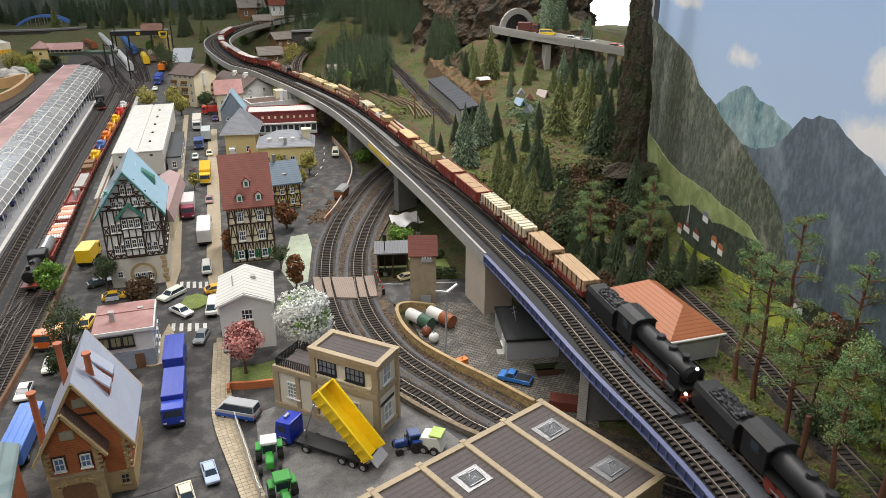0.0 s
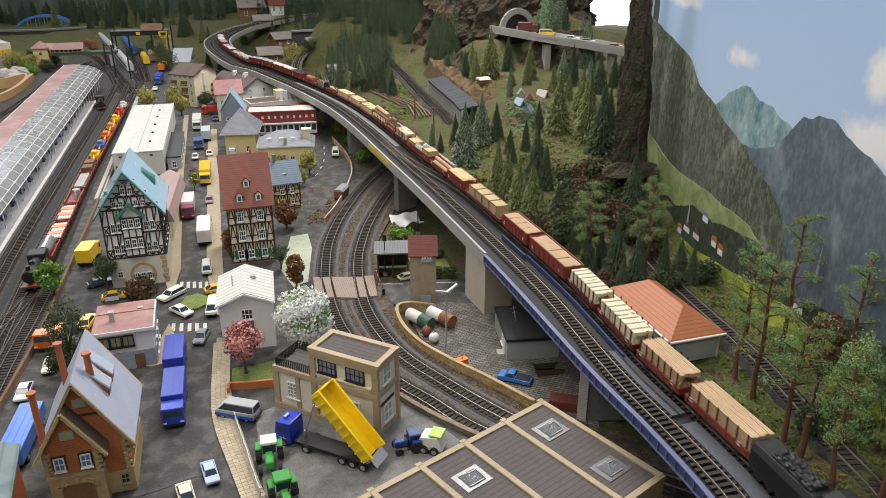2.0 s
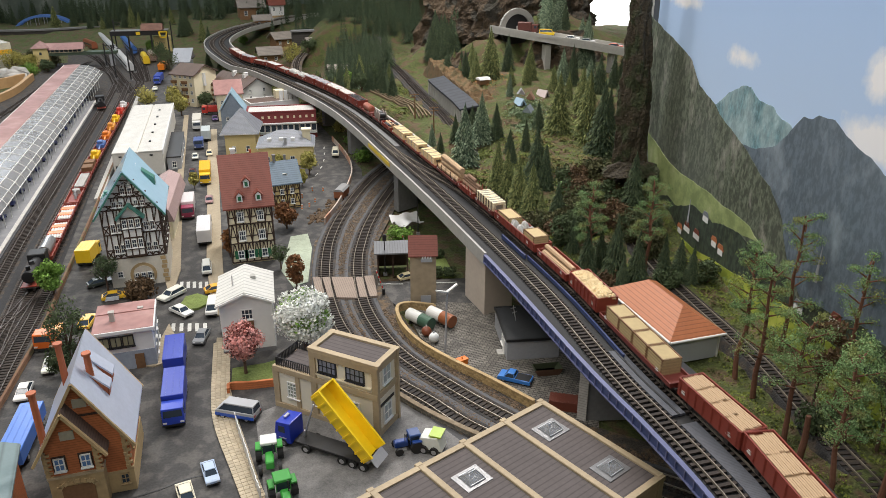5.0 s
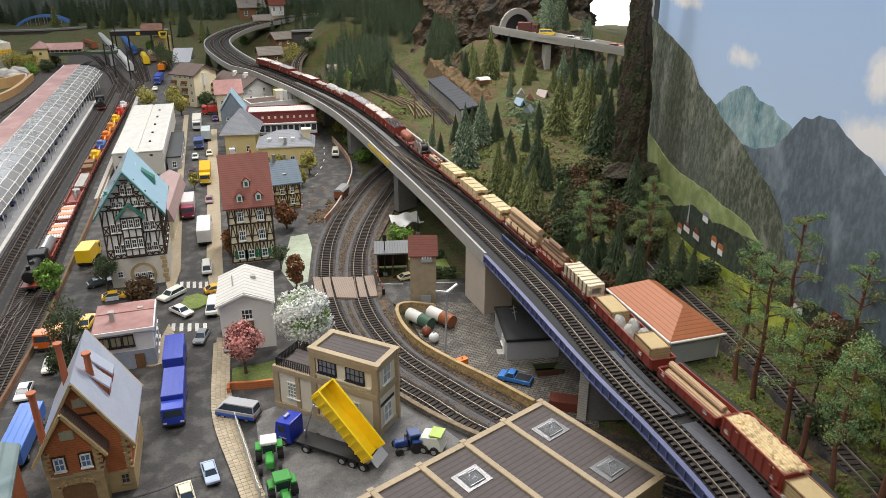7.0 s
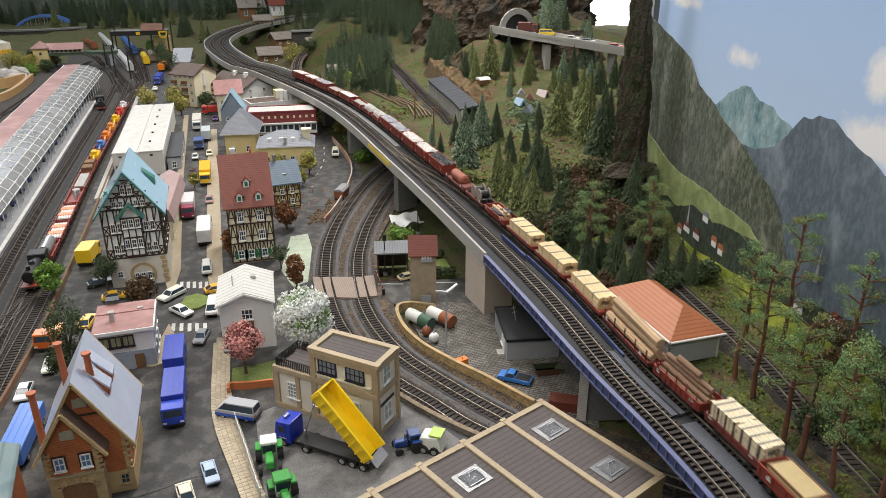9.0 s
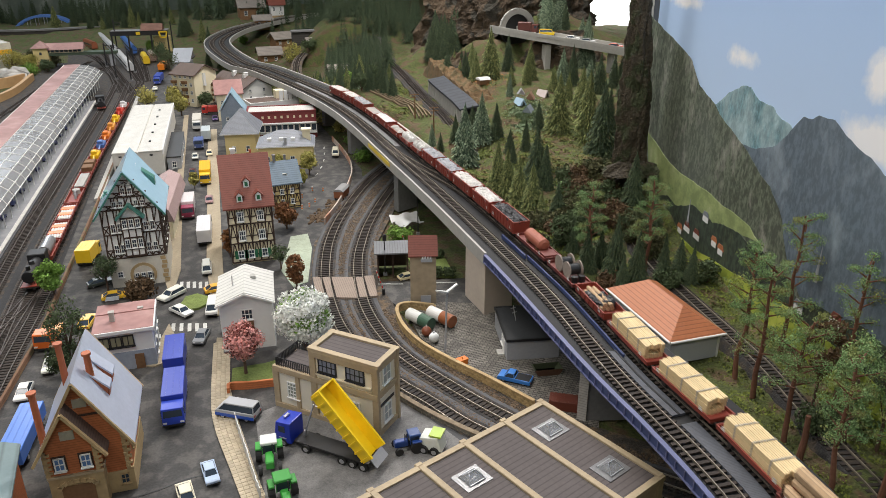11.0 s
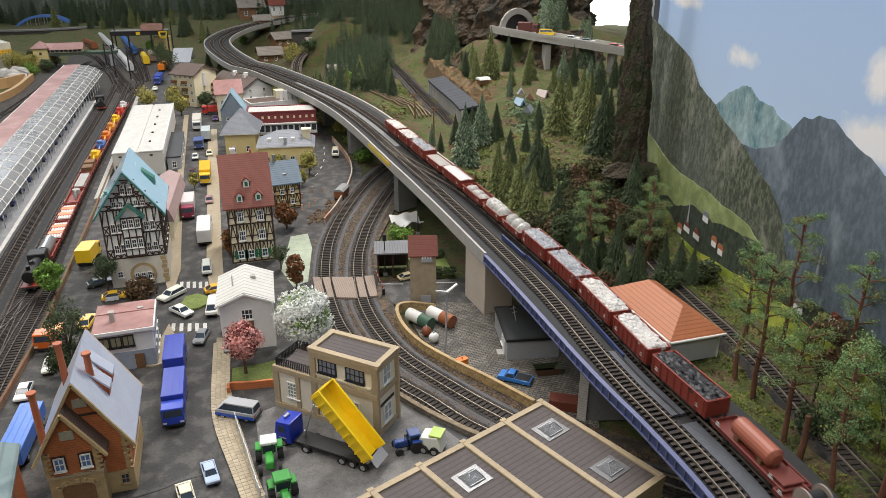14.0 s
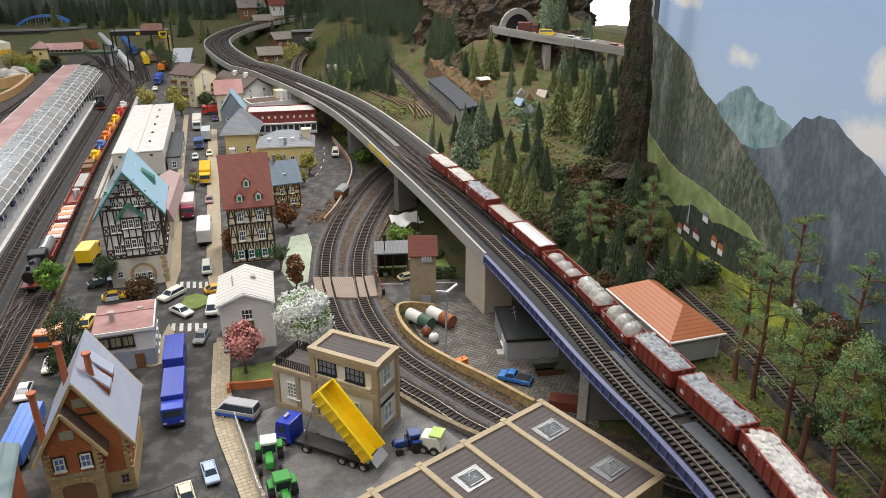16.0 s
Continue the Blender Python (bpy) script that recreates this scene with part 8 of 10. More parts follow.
def car(x, y, rz, n, col, label, kind="car", group="cars in the town", skirt=None):
    """A model car, its nose along its own x axis."""
    root = thing("car", x, y, 0.0012, rz, label, "car", group)
    w, p = n * 0.4, paint(*col)
    h = n * (0.3 if kind != "van" else 0.42)
    f = n / 2
    low = h * 0.18
    mid = h * 0.58
    part("body", Mesh().profile([(-f, low), (f, low), (f, mid * 0.86), (f * 0.9, mid), (-f * 0.96, mid), (-f, mid * 0.9)], -w / 2, w / 2), p, root, bevel=n * 0.022)
    c = {"car": (0.48, 0.2, -0.5, -0.86), "wagon": (0.48, 0.2, -0.82, -0.95), "van": (0.86, 0.58, -0.95, -0.97), "pickup": (0.62, 0.42, 0.02, -0.02)}[kind]
    cw = w * 0.44
    cab = Mesh()
    base = [(c[0] * f, -cw), (c[0] * f, cw), (c[3] * f, cw), (c[3] * f, -cw)]
    top = [(c[1] * f, -cw * 0.82), (c[1] * f, cw * 0.82), (c[2] * f, cw * 0.82), (c[2] * f, -cw * 0.82)]
    hm = mid + (h - mid) * 0.8
    cab.add([(*q, mid) for q in base] + [(*q, hm) for q in top], [(0, 1, 5, 4), (1, 2, 6, 5), (2, 3, 7, 6), (3, 0, 4, 7)])
    part("glazing", cab, GLASS, root)
    part("roof", Mesh().prism(top, hm - 0.0002, h), p, root, bevel=n * 0.012)
    for k in (0, 1, 2, 3):
        part("pillar", Mesh().beam((*base[k], mid), (*top[k], hm), n * 0.02), p, root)
    wheel_set(root, (-f * 0.6, f * 0.62), w * 0.86, n * 0.072)
    for y_ in (-w * 0.34, w * 0.34):
        part("headlight", Mesh().box(f * 0.985, y_, mid * 0.62, n * 0.02, w * 0.18, mid * 0.2), FRAME_W, root)
        part("tail_light", Mesh().box(-f * 0.99, y_, mid * 0.62, n * 0.015, w * 0.18, mid * 0.2), paint(0.4, 0.02, 0.02), root)
    part("bumper", Mesh().box(f, 0, low, n * 0.03, w * 0.96, mid * 0.18).box(-f, 0, low, n * 0.03, w * 0.96, mid * 0.18), BLACK, root)
    if skirt:
        part("side_stripe", Mesh().box(0, 0, low + 0.0005, n * 0.99, w * 1.012, (mid - low) * 0.5), paint(*skirt), root, "blue lower body panel")
    if kind == "pickup":
        part("load_bed", Mesh().box(-f * 0.5, 0, mid, f * 0.86, w * 0.86, 0.0004), BLACK, root)
    return root


def lorry(x, y, rz, n, cab_c, box_c, label, h=0.037, cabless=False, cab_len=0.022, z=0.0012):
    root = thing("lorry" if not cabless else "trailer", x, y, z, rz, label, "truck", "lorries in the town")
    w, f = 0.029, n / 2
    part("chassis", Mesh().box(0, 0, 0.006, n * 0.96, 0.02, 0.004), BLACK, root)
    back = n if cabless else n - cab_len - 0.002
    bx = -f + back / 2
    b = part("cargo_box", Mesh().box(bx, 0, 0.0105, back, w, h - 0.0105, c=0.0006), paint(*box_c), root)
    part("roof_ribs", Mesh().box(bx, 0, h, back * 0.98, 0.001, 0.0005).box(bx, w * 0.3, h, back * 0.98, 0.001, 0.0004).box(bx, -w * 0.3, h, back * 0.98, 0.001, 0.0004), paint(*box_c), b)
    if not cabless:
        cx = f - cab_len / 2
        part("cab", Mesh().profile([(cx - cab_len / 2, 0.006), (cx + cab_len / 2, 0.006), (cx + cab_len / 2, 0.017), (cx + cab_len * 0.42, 0.03), (cx - cab_len / 2, 0.031)], -w / 2 + 0.0005, w / 2 - 0.0005), paint(*cab_c), root, bevel=0.0008)
        part("windscreen", Mesh().add([(cx + cab_len * 0.505, -w * 0.42, 0.018), (cx + cab_len * 0.505, w * 0.42, 0.018), (cx + cab_len * 0.44, w * 0.4, 0.0275), (cx + cab_len * 0.44, -w * 0.4, 0.0275)], [(0, 1, 2, 3)]), GLASS, root)
        for y_ in (-w / 2, w / 2):
            part("side_window", Mesh().box(cx + cab_len * 0.1, y_, 0.0185, cab_len * 0.4, 0.0006, 0.008), GLASS, root)
            part("headlight", Mesh().box(f + 0.0003, y_ * 0.75, 0.0085, 0.0008, 0.005, 0.0025), FRAME_W, root)
        part("bumper", Mesh().box(f, 0, 0.004, 0.0015, w, 0.003), BLACK, root)
    wheel_set(root, ([f * 0.75] if not cabless else [f * 0.6]) + [-f * 0.5, -f * 0.72], w * 0.82, 0.0055)
    return root


def tractor(x, y, rz, s, col, roof_c, label):
    root = thing("tractor", x, y, 0.0013, rz, label, "tractor", "tractors in the works yard")
    p = paint(*col)
    part("bonnet", Mesh().box(0.011 * s, 0, 0.009 * s, 0.02 * s, 0.009 * s, 0.009 * s, c=0.0012 * s), p, root)
    part("gearbox", Mesh().box(0, 0, 0.006 * s, 0.034 * s, 0.006 * s, 0.005 * s), BLACK, root)
    part("cab_glass", Mesh().box(-0.008 * s, 0, 0.013 * s, 0.013 * s, 0.014 * s, 0.012 * s), GLASS, root)
    part("cab_roof", Mesh().box(-0.008 * s, 0, 0.025 * s, 0.017 * s, 0.018 * s, 0.003 * s, c=0.0008), paint(*roof_c), root)
    for sx in (-1, 1):
        for sy in (-1, 1):
            part("cab_post", Mesh().beam((-0.008 * s + sx * 0.0068 * s, sy * 0.0072 * s, 0.012 * s), (-0.008 * s + sx * 0.0068 * s, sy * 0.0072 * s, 0.0252 * s), 0.001), p, root)
    for sy in (-1, 1):
        part("mudguard", Mesh().box(-0.0095 * s, sy * 0.0115 * s, 0.0175 * s, 0.014 * s, 0.0065 * s, 0.0022 * s, c=0.0006), p, root)
        part("rear_wheel", Mesh().tube((-0.009 * s, sy * 0.0085 * s, 0.009 * s), (-0.009 * s, sy * 0.015 * s, 0.009 * s), 0.009 * s, n=18), TYRE, root)
        part("front_wheel", Mesh().tube((0.016 * s, sy * 0.0085 * s, 0.0058 * s), (0.016 * s, sy * 0.0125 * s, 0.0058 * s), 0.0058 * s, n=14), TYRE, root)
    part("exhaust", Mesh().tube((0.006 * s, 0.004 * s, 0.017 * s), (0.006 * s, 0.004 * s, 0.03 * s), 0.0007 * s), BLACK, root)
    return root


W8, G5, BLU = (0.78, 0.78, 0.75), (0.2, 0.21, 0.22), (0.02, 0.06, 0.45)
car(-0.1203, 1.2829, -135.6, 0.052, (0.75, 0.75, 0.66), "white estate taxi parked by the traffic island", "wagon")
car(-0.1023, 1.2110, -53.3, 0.047, W8, "white car turning at the traffic island")
car(-0.0688, 1.1085, -105.2, 0.046, G5, "dark grey car waiting at the zebra crossing")
car(-0.0215, 0.8745, 148, 0.058, (0.4, 0.41, 0.43), "silver and blue delivery van on the pavement", "van", skirt=(0.03, 0.1, 0.5))
car(-0.0606, 0.7606, -80.7, 0.042, (0.42, 0.52, 0.68), "pale blue car driving on the street")
car(-0.0876, 0.7262, -79.5, 0.046, (0.72, 0.66, 0.5), "cream car driving on the street")
car(-0.3124, 1.0174, -90.8, 0.046, W8, "white and blue police car by the wall")
car(-0.2896, 1.0856, -88.3, 0.046, (0.7, 0.72, 0.62), "white car under the trees")
car(-0.0580, 1.3795, -90, 0.046, (0.6, 0.6, 0.55), "cream van driving on the street", "van")
car(-0.2183, 1.3084, 5, 0.046, (0.75, 0.45, 0.03), "yellow car before the timbered house")
car(-0.0409, 1.2851, 10, 0.046, (0.75, 0.4, 0.03), "orange car beside the white building")
car(-0.0504, 1.2037, -95, 0.05, W8, "white caravan van beside the white building", "van")
car(0.3727, 0.8437, 139.5, 0.05, (0.04, 0.2, 0.6), "bright blue pickup van in the yard", "pickup")
car(-0.0831, 2.2346, -90, 0.046, (0.7, 0.7, 0.62), "cream car driving in the street")
car(-0.0422, 2.2611, -90, 0.046, (0.7, 0.62, 0.42), "beige car driving in the street")
car(-0.0900, 2.0694, -90, 0.046, (0.1, 0.03, 0.03), "dark red car driving in the street")
car(-0.0481, 1.8123, -90, 0.046, (0.35, 0.2, 0.2), "dull red car driving in the street")
car(-0.0163, 2.7432, -90, 0.05, (0.13, 0.07, 0.25), "purple car at the kerb")
car(0.3220, 2.1419, -100, 0.052, (0.75, 0.7, 0.55), "cream minibus on the side road", "van")
car(-0.2535, 3.4173, -90, 0.05, (0.7, 0.7, 0.6), "pale car on the far road")
car(-0.2515, 1.3780, 20, 0.046, (0.05, 0.06, 0.05), "dark car under the tree")
car(0.3105, 1.2330, 10, 0.04, (0.75, 0.65, 0.4), "cream car at the tower")
car(-0.2535, 1.2174, 80, 0.05, (0.7, 0.45, 0.05), "yellow car beside the shop")

lorry(-0.1040, 0.9200, -91, 0.098, (0.03, 0.07, 0.5), (0.03, 0.055, 0.38), "glossy blue tarpaulin lorry driving along the street")
lorry(-0.1058, 1.0310, -91, 0.075, BLU, (0.03, 0.055, 0.38), "blue tarpaulin trailer behind the lorry", cabless=True)
lorry(-0.2878, 0.8905, -93.9, 0.11, BLU, (0.05, 0.16, 0.55), "blue flat-roofed coach parked by the villa", h=0.03, cabless=True)
lorry(-0.2847, 1.5070, 82, 0.075, (0.7, 0.45, 0.02), (0.8, 0.52, 0.02), "yellow box lorry behind the timbered house")
lorry(-0.0544, 2.0093, -91, 0.12, (0.8, 0.5, 0.03), (0.8, 0.45, 0.02), "yellow delivery lorry driving in the street")
lorry(-0.0956, 1.7415, -91, 0.1, (0.25, 0.03, 0.07), (0.66, 0.62, 0.62), "dark red lorry with white box body")
lorry(-0.0596, 1.5722, 89, 0.12, (0.75, 0.75, 0.75), (0.66, 0.66, 0.68), "white box lorry driving up the street")
lorry(-0.0769, 2.6527, -91, 0.13, (0.6, 0.6, 0.58), (0.6, 0.58, 0.52), "silver coach in the street", h=0.034)
lorry(-0.0484, 2.4707, 89, 0.1, (0.3, 0.35, 0.4), (0.5, 0.56, 0.58), "pale grey box lorry in the street")
lorry(-0.0716, 2.3592, -91, 0.06, (0.08, 0.12, 0.3), (0.08, 0.13, 0.32), "dark blue van in the street", h=0.028)
lorry(-0.2454, 3.6008, -95, 0.13, (0.04, 0.08, 0.4), (0.04, 0.08, 0.4), "blue container lorry on the far road")
lorry(-0.2428, 3.9626, -95, 0.13, (0.7, 0.2, 0.03), (0.75, 0.22, 0.02), "orange container trailer on the far road", cabless=True)
lorry(-0.0203, 2.8521, 175, 0.08, (0.5, 0.04, 0.03), (0.5, 0.05, 0.04), "red fire engine beside the apartments", h=0.03)
lorry(-0.3029, 1.1676, -97.4, 0.06, (0.65, 0.14, 0.02), (0.7, 0.35, 0.1), "orange crane lorry beside the wall", h=0.02)
tractor(0.0110, 0.7613, -93.0, 1.12, (0.05, 0.35, 0.05), (0.75, 0.77, 0.72), "green tractor with white cab roof")
tractor(0.0214, 0.6886, -84.6, 1.12, (0.04, 0.28, 0.04), (0.05, 0.3, 0.05), "green tractor with green cab roof")
tractor(0.1820, 0.7382, -177.8, 0.9, (0.02, 0.06, 0.25), (0.02, 0.06, 0.2), "small dark blue tractor beside the hall")
r_ = thing("farm_trailer", 0.2120, 0.7301, 0.0000, 143.9, "white and lime green farm machine behind a tractor", "machine")
part("body", Mesh().profile([(-0.016, 0.006), (0.016, 0.006), (0.014, 0.022), (-0.01, 0.026)], -0.011, 0.011), paint(0.75, 0.78, 0.72), r_, bevel=0.0012)
part("panel", Mesh().box(-0.006, 0, 0.0262, 0.016, 0.02, 0.002), paint(0.35, 0.5, 0.03), r_)
wheel_set(r_, (-0.006, 0.008), 0.024, 0.006)

# tipper lorry with raised yellow body
ang_ = 138.1
r_ = thing("tipper_lorry", 0.0811, 0.7647, 0.0000, ang_, "blue tipper lorry with raised yellow body", "truck", "lorries in the town")
n_ = 0.1353
f_ = n_ / 2
part("chassis", Mesh().box(-0.012, 0, 0.0095, n_ - 0.03, 0.024, 0.0035).box(0, 0, 0.007, n_ - 0.02, 0.012, 0.003), BLACK, r_)
cab_ = part("cab", Mesh().profile([(f_ - 0.024, 0.007), (f_, 0.007), (f_, 0.021), (f_ - 0.0025, 0.036), (f_ - 0.024, 0.038)], -0.0142, 0.0142), paint(0.015, 0.04, 0.42), r_, bevel=0.0009)
part("windscreen", Mesh().add([(f_ + 0.0002, -0.0125, 0.0225), (f_ + 0.0002, 0.0125, 0.0225), (f_ - 0.002, 0.012, 0.034), (f_ - 0.002, -0.012, 0.034)], [(0, 1, 2, 3)]), GLASS, cab_)
for y_ in (-0.0143, 0.0143):
    part("side_window", Mesh().box(f_ - 0.011, y_, 0.0225, 0.01, 0.0007, 0.009), GLASS, cab_)
    part("lettering_bar", Mesh().box(f_ - 0.012, y_ * 1.004, 0.0135, 0.011, 0.0006, 0.0012), PAINT_W, cab_)
part("roof_lamp", Mesh().box(f_ - 0.01, 0, 0.0375, 0.004, 0.009, 0.0022), CHROME, cab_)
part("bumper", Mesh().box(f_ - 0.001, 0, 0.003, 0.003, 0.0285, 0.0045), BLACK, r_)
wheel_set(r_, (f_ - 0.012, f_ - 0.046, -f_ + 0.006, -f_ + 0.021, -f_ + 0.036), 0.0245, 0.0062)
part("mudguard", Mesh().box(-f_ + 0.021, 0, 0.0128, 0.046, 0.0275, 0.0016), BLACK, r_)
t_ = Matrix.Translation((-f_ + 0.004, 0, 0.014)) @ Matrix.Rotation(radians(-47), 4, "Y")
YEL = paint(0.92, 0.64, 0.015)
bl_ = 0.104
b_ = part("tipper_body", Mesh().box(bl_ / 2, 0, 0, bl_, 0.029, 0.002), YEL, r_, "bright yellow tipper body", at=t_)
for y_ in (-0.0145, 0.0145):
    part("side_wall", Mesh().box(bl_ / 2, y_, 0.0005, bl_, 0.0014, 0.017), YEL, b_)
    part("rim", Mesh().box(bl_ / 2, y_ * 1.06, 0.0165, bl_, 0.0026, 0.0024), YEL, b_)
    for k_ in range(9):
        part("rib", Mesh().box(0.004 + k_ * (bl_ - 0.008) / 8, y_ * 1.1, 0.0005, 0.0022, 0.0022, 0.016), YEL, b_)
part("front_wall", Mesh().box(bl_ - 0.0007, 0, 0.0005, 0.0014, 0.0275, 0.0185), YEL, b_)
part("tailgate", Mesh().box(-0.0065, 0, 0.012, 0.014, 0.028, 0.0012), GREY_W, b_, "grey ribbed tailgate")
part("ram", Mesh().tube((f_ - 0.034, -0.002, 0.013), (f_ - 0.052, -0.002, 0.066), 0.0011).tube((f_ - 0.034, -0.002, 0.012), (f_ - 0.036, -0.002, 0.022), 0.002), CHROME, r_)

# ---------------------------------------------------------------- yard and street things
r_ = thing("site_fence", 0, 0, 0, 0, "white corrugated site fence along the pavement", "fence")
PTS = even(smooth_path([(-0.026, 0.853), (-0.021, 0.814), (-0.015, 0.772), (-0.011, 0.738), (-0.005, 0.696)], 8), 0.0085)
for p_, d_ in PTS:
    part("panel", Mesh().box(0, 0, 0, 0.0009, 0.0083, 0.019), mat("white_sheet", (0.7, 0.7, 0.68), 0.6) if p_ is PTS[0][0] else bpy.data.materials["white_sheet"], r_, at=pose(p_.x, p_.y, 0.0012, 0, 0, math.degrees(math.atan2(d_.y, d_.x)) - 90 + (6 if int(p_.y * 1000) % 2 else -6)))
for nm_, x_, y_, c1_, c2_ in (("a", 0.2828, 1.0475, (0.7, 0.7, 0.66), (0.06, 0.12, 0.08)), ("b", 0.3189, 1.0446, (0.72, 0.7, 0.66), (0.3, 0.1, 0.04))):
    r_ = thing("tank_container", x_, y_, 0.0015, -62, "white and coloured storage tank lying in the yard", "tank", "storage tanks in the yard")
    t_ = part("shell", Mesh().tube((-0.026, 0, 0.0125), (0.026, 0, 0.0125), 0.0105, n=20), paint(*c1_), r_, smooth=False)
    part("band", Mesh().tube((0.004, 0, 0.0125), (0.028, 0, 0.0125), 0.0109, n=20), paint(*c2_), t_)
    part("end_cap", Mesh().tube((-0.026, 0, 0.0125), (-0.029, 0, 0.0125), 0.0105, 0.006, n=20), paint(*c1_), t_)
    for x2_ in (-0.016, 0.016):
        part("saddle", Mesh().box(x2_, 0, 0, 0.004, 0.018, 0.005), BLACK, r_)
for x_, y_, c_, l_ in ((0.2837, 1.0092, (0.2, 0.06, 0.03), "dark red"), (0.2896, 0.9863, (0.75, 0.76, 0.74), "white")):
    m_ = Mesh()
    for k_ in range(11):
        a_ = -math.pi / 2 + math.pi * k_ / 10
        m_.v += [(0.0085 * (math.cos(a_) + 0.002) * math.cos(q_ * math.pi / 9), 0.0085 * (math.cos(a_) + 0.002) * math.sin(q_ * math.pi / 9), 0.0085 + 0.0085 * math.sin(a_)) for q_ in range(18)]
    m_.f += [(k_ * 18 + q_, k_ * 18 + (q_ + 1) % 18, (k_ + 1) * 18 + (q_ + 1) % 18, (k_ + 1) * 18 + q_) for k_ in range(10) for q_ in range(18)]
    r_ = thing("gas_tank", x_, y_, 0.0015, 0, l_ + " round gas tank with a small valve", "tank", "storage tanks in the yard")
    part("sphere", m_, paint(*c_), r_, smooth=True)
    part("valve", Mesh().tube((0, 0, 0.0165), (0, 0, 0.02), 0.0014), CHROME, r_)
r_ = thing("yard_lamp", 0.2992, 0.9557, 0.0000, 20, "grey yard lamp post with two curved heads", "street lamp")
hl_ = 0.1096
part("pole", Mesh().tube((0, 0, 0), (0.003, 0, hl_ - 0.006), 0.0019, 0.0014), GREY_W, r_)
for s_ in (-1, 1):
    part("lamp_head", Mesh().beam((0.003, 0, hl_ - 0.006), (0.003 + s_ * 0.02, 0, hl_ + 0.002), 0.0045, 0.0022), FRAME_W, r_)
r_ = thing("waste_bin", 0.3126, 0.9113, 0.0000, 15, "small orange waste bin on the paving", "bin")
part("tub", Mesh().box(0, 0, 0, 0.016, 0.011, 0.009, c=0.0012), paint(0.75, 0.2, 0.02), r_)
part("lid", Mesh().box(0, 0, 0.009, 0.0165, 0.0115, 0.0014).tube((0, 0, 0.0104), (0, 0, 0.0135), 0.0012), paint(0.75, 0.2, 0.02), r_)
r_ = thing("skip", 0.4270, 0.8509, 0.0000, -8, "dark green and brown waste skip beside the office", "skip")
part("tub", Mesh().profile([(-0.022, 0.011), (-0.015, 0.0), (0.015, 0.0), (0.022, 0.011), (0.0205, 0.011), (0.0145, 0.0015), (-0.0145, 0.0015), (-0.0205, 0.011)], -0.0095, 0.0095), paint(0.06, 0.075, 0.04, 0.6), r_)
part("side", Mesh().profile([(-0.022, 0.011), (-0.015, 0), (0.015, 0), (0.022, 0.011)], -0.0105, -0.0095), paint(0.09, 0.045, 0.025, 0.6), r_)
part("side", Mesh().profile([(-0.022, 0.011), (-0.015, 0), (0.015, 0), (0.022, 0.011)], 0.0095, 0.0105), paint(0.06, 0.075, 0.04, 0.6), r_)
r_ = thing("container", 0.4135, 0.7615, 0.0000, -30, "red-brown ribbed storage container by the pier", "container")
part("box", Mesh().box(0, 0, 0, 0.045, 0.022, 0.016, c=0.0006), paint(0.14, 0.035, 0.02, 0.6), r_)
for k_ in range(8):
    part("rib", Mesh().box(-0.02 + 0.0057 * k_, 0, 0.016, 0.0022, 0.021, 0.0008), paint(0.14, 0.035, 0.02, 0.6), r_)
r_ = thing("brick_planter", 0, 0, 0, 0, "low orange brick garden wall round a tree", "planter")
pl_ = smooth_path([(-0.033, 0.931), (-0.030, 0.945), (-0.005, 0.940), (0.035, 0.936)], 4)
part("wall_body", sweep(pl_, [(-0.002, 0), (-0.002, 0.012), (0.002, 0.012), (0.002, 0)]), BRICK_O, r_)
slab("lawn", [(-0.030, 0.945), (0.035, 0.937), (0.039, 1.004), (0.024, 1.000), (-0.025, 0.999)], -0.002, 0.003, LAWN, "small green lawn behind the brick planter", "grass")


def barrier(x, y, rz, label):
    r = thing("crossing_barrier", x, y, 0, rz, label, "barrier", "barriers at the level crossing")
    part("stand", Mesh().box(0, 0, 0, 0.005, 0.005, 0.012), BLACK, r)
    a = part("arm", Mesh().beam((0, 0, 0.01), (-0.012, 0, 0.05), 0.0017), PAINT_W, r, "red and white barrier arm")
    for k in range(4):
        q = (k + 0.5) / 4
        part("stripe", Mesh().beam((-0.012 * q, 0, 0.01 + 0.04 * q), (-0.012 * (q + 0.1), 0, 0.01 + 0.04 * (q + 0.1)), 0.002), paint(0.6, 0.03, 0.02), a)


barrier(0.2506, 1.1803, 0, "raised red and white crossing barrier")
barrier(0.3385, 1.3354, 0, "raised red and white crossing barrier")
for x_, y_, h_ in ((0.2730, 1.2634, 0.085), (0.3907, 1.4505, 0.1)):
    r_ = thing("mast", x_, y_, 0, 0, "thin black signal mast beside the track", "mast", "masts along the tracks")
    part("pole", Mesh().tube((0, 0, 0), (0, 0, h_), 0.0014, 0.001), BLACK, r_)
    part("lamp_box", Mesh().box(0, -0.002, h_ - 0.012, 0.007, 0.004, 0.012), BLACK, r_)
    part("base", Mesh().box(0, 0, 0, 0.007, 0.007, 0.005), CONC_D, r_)
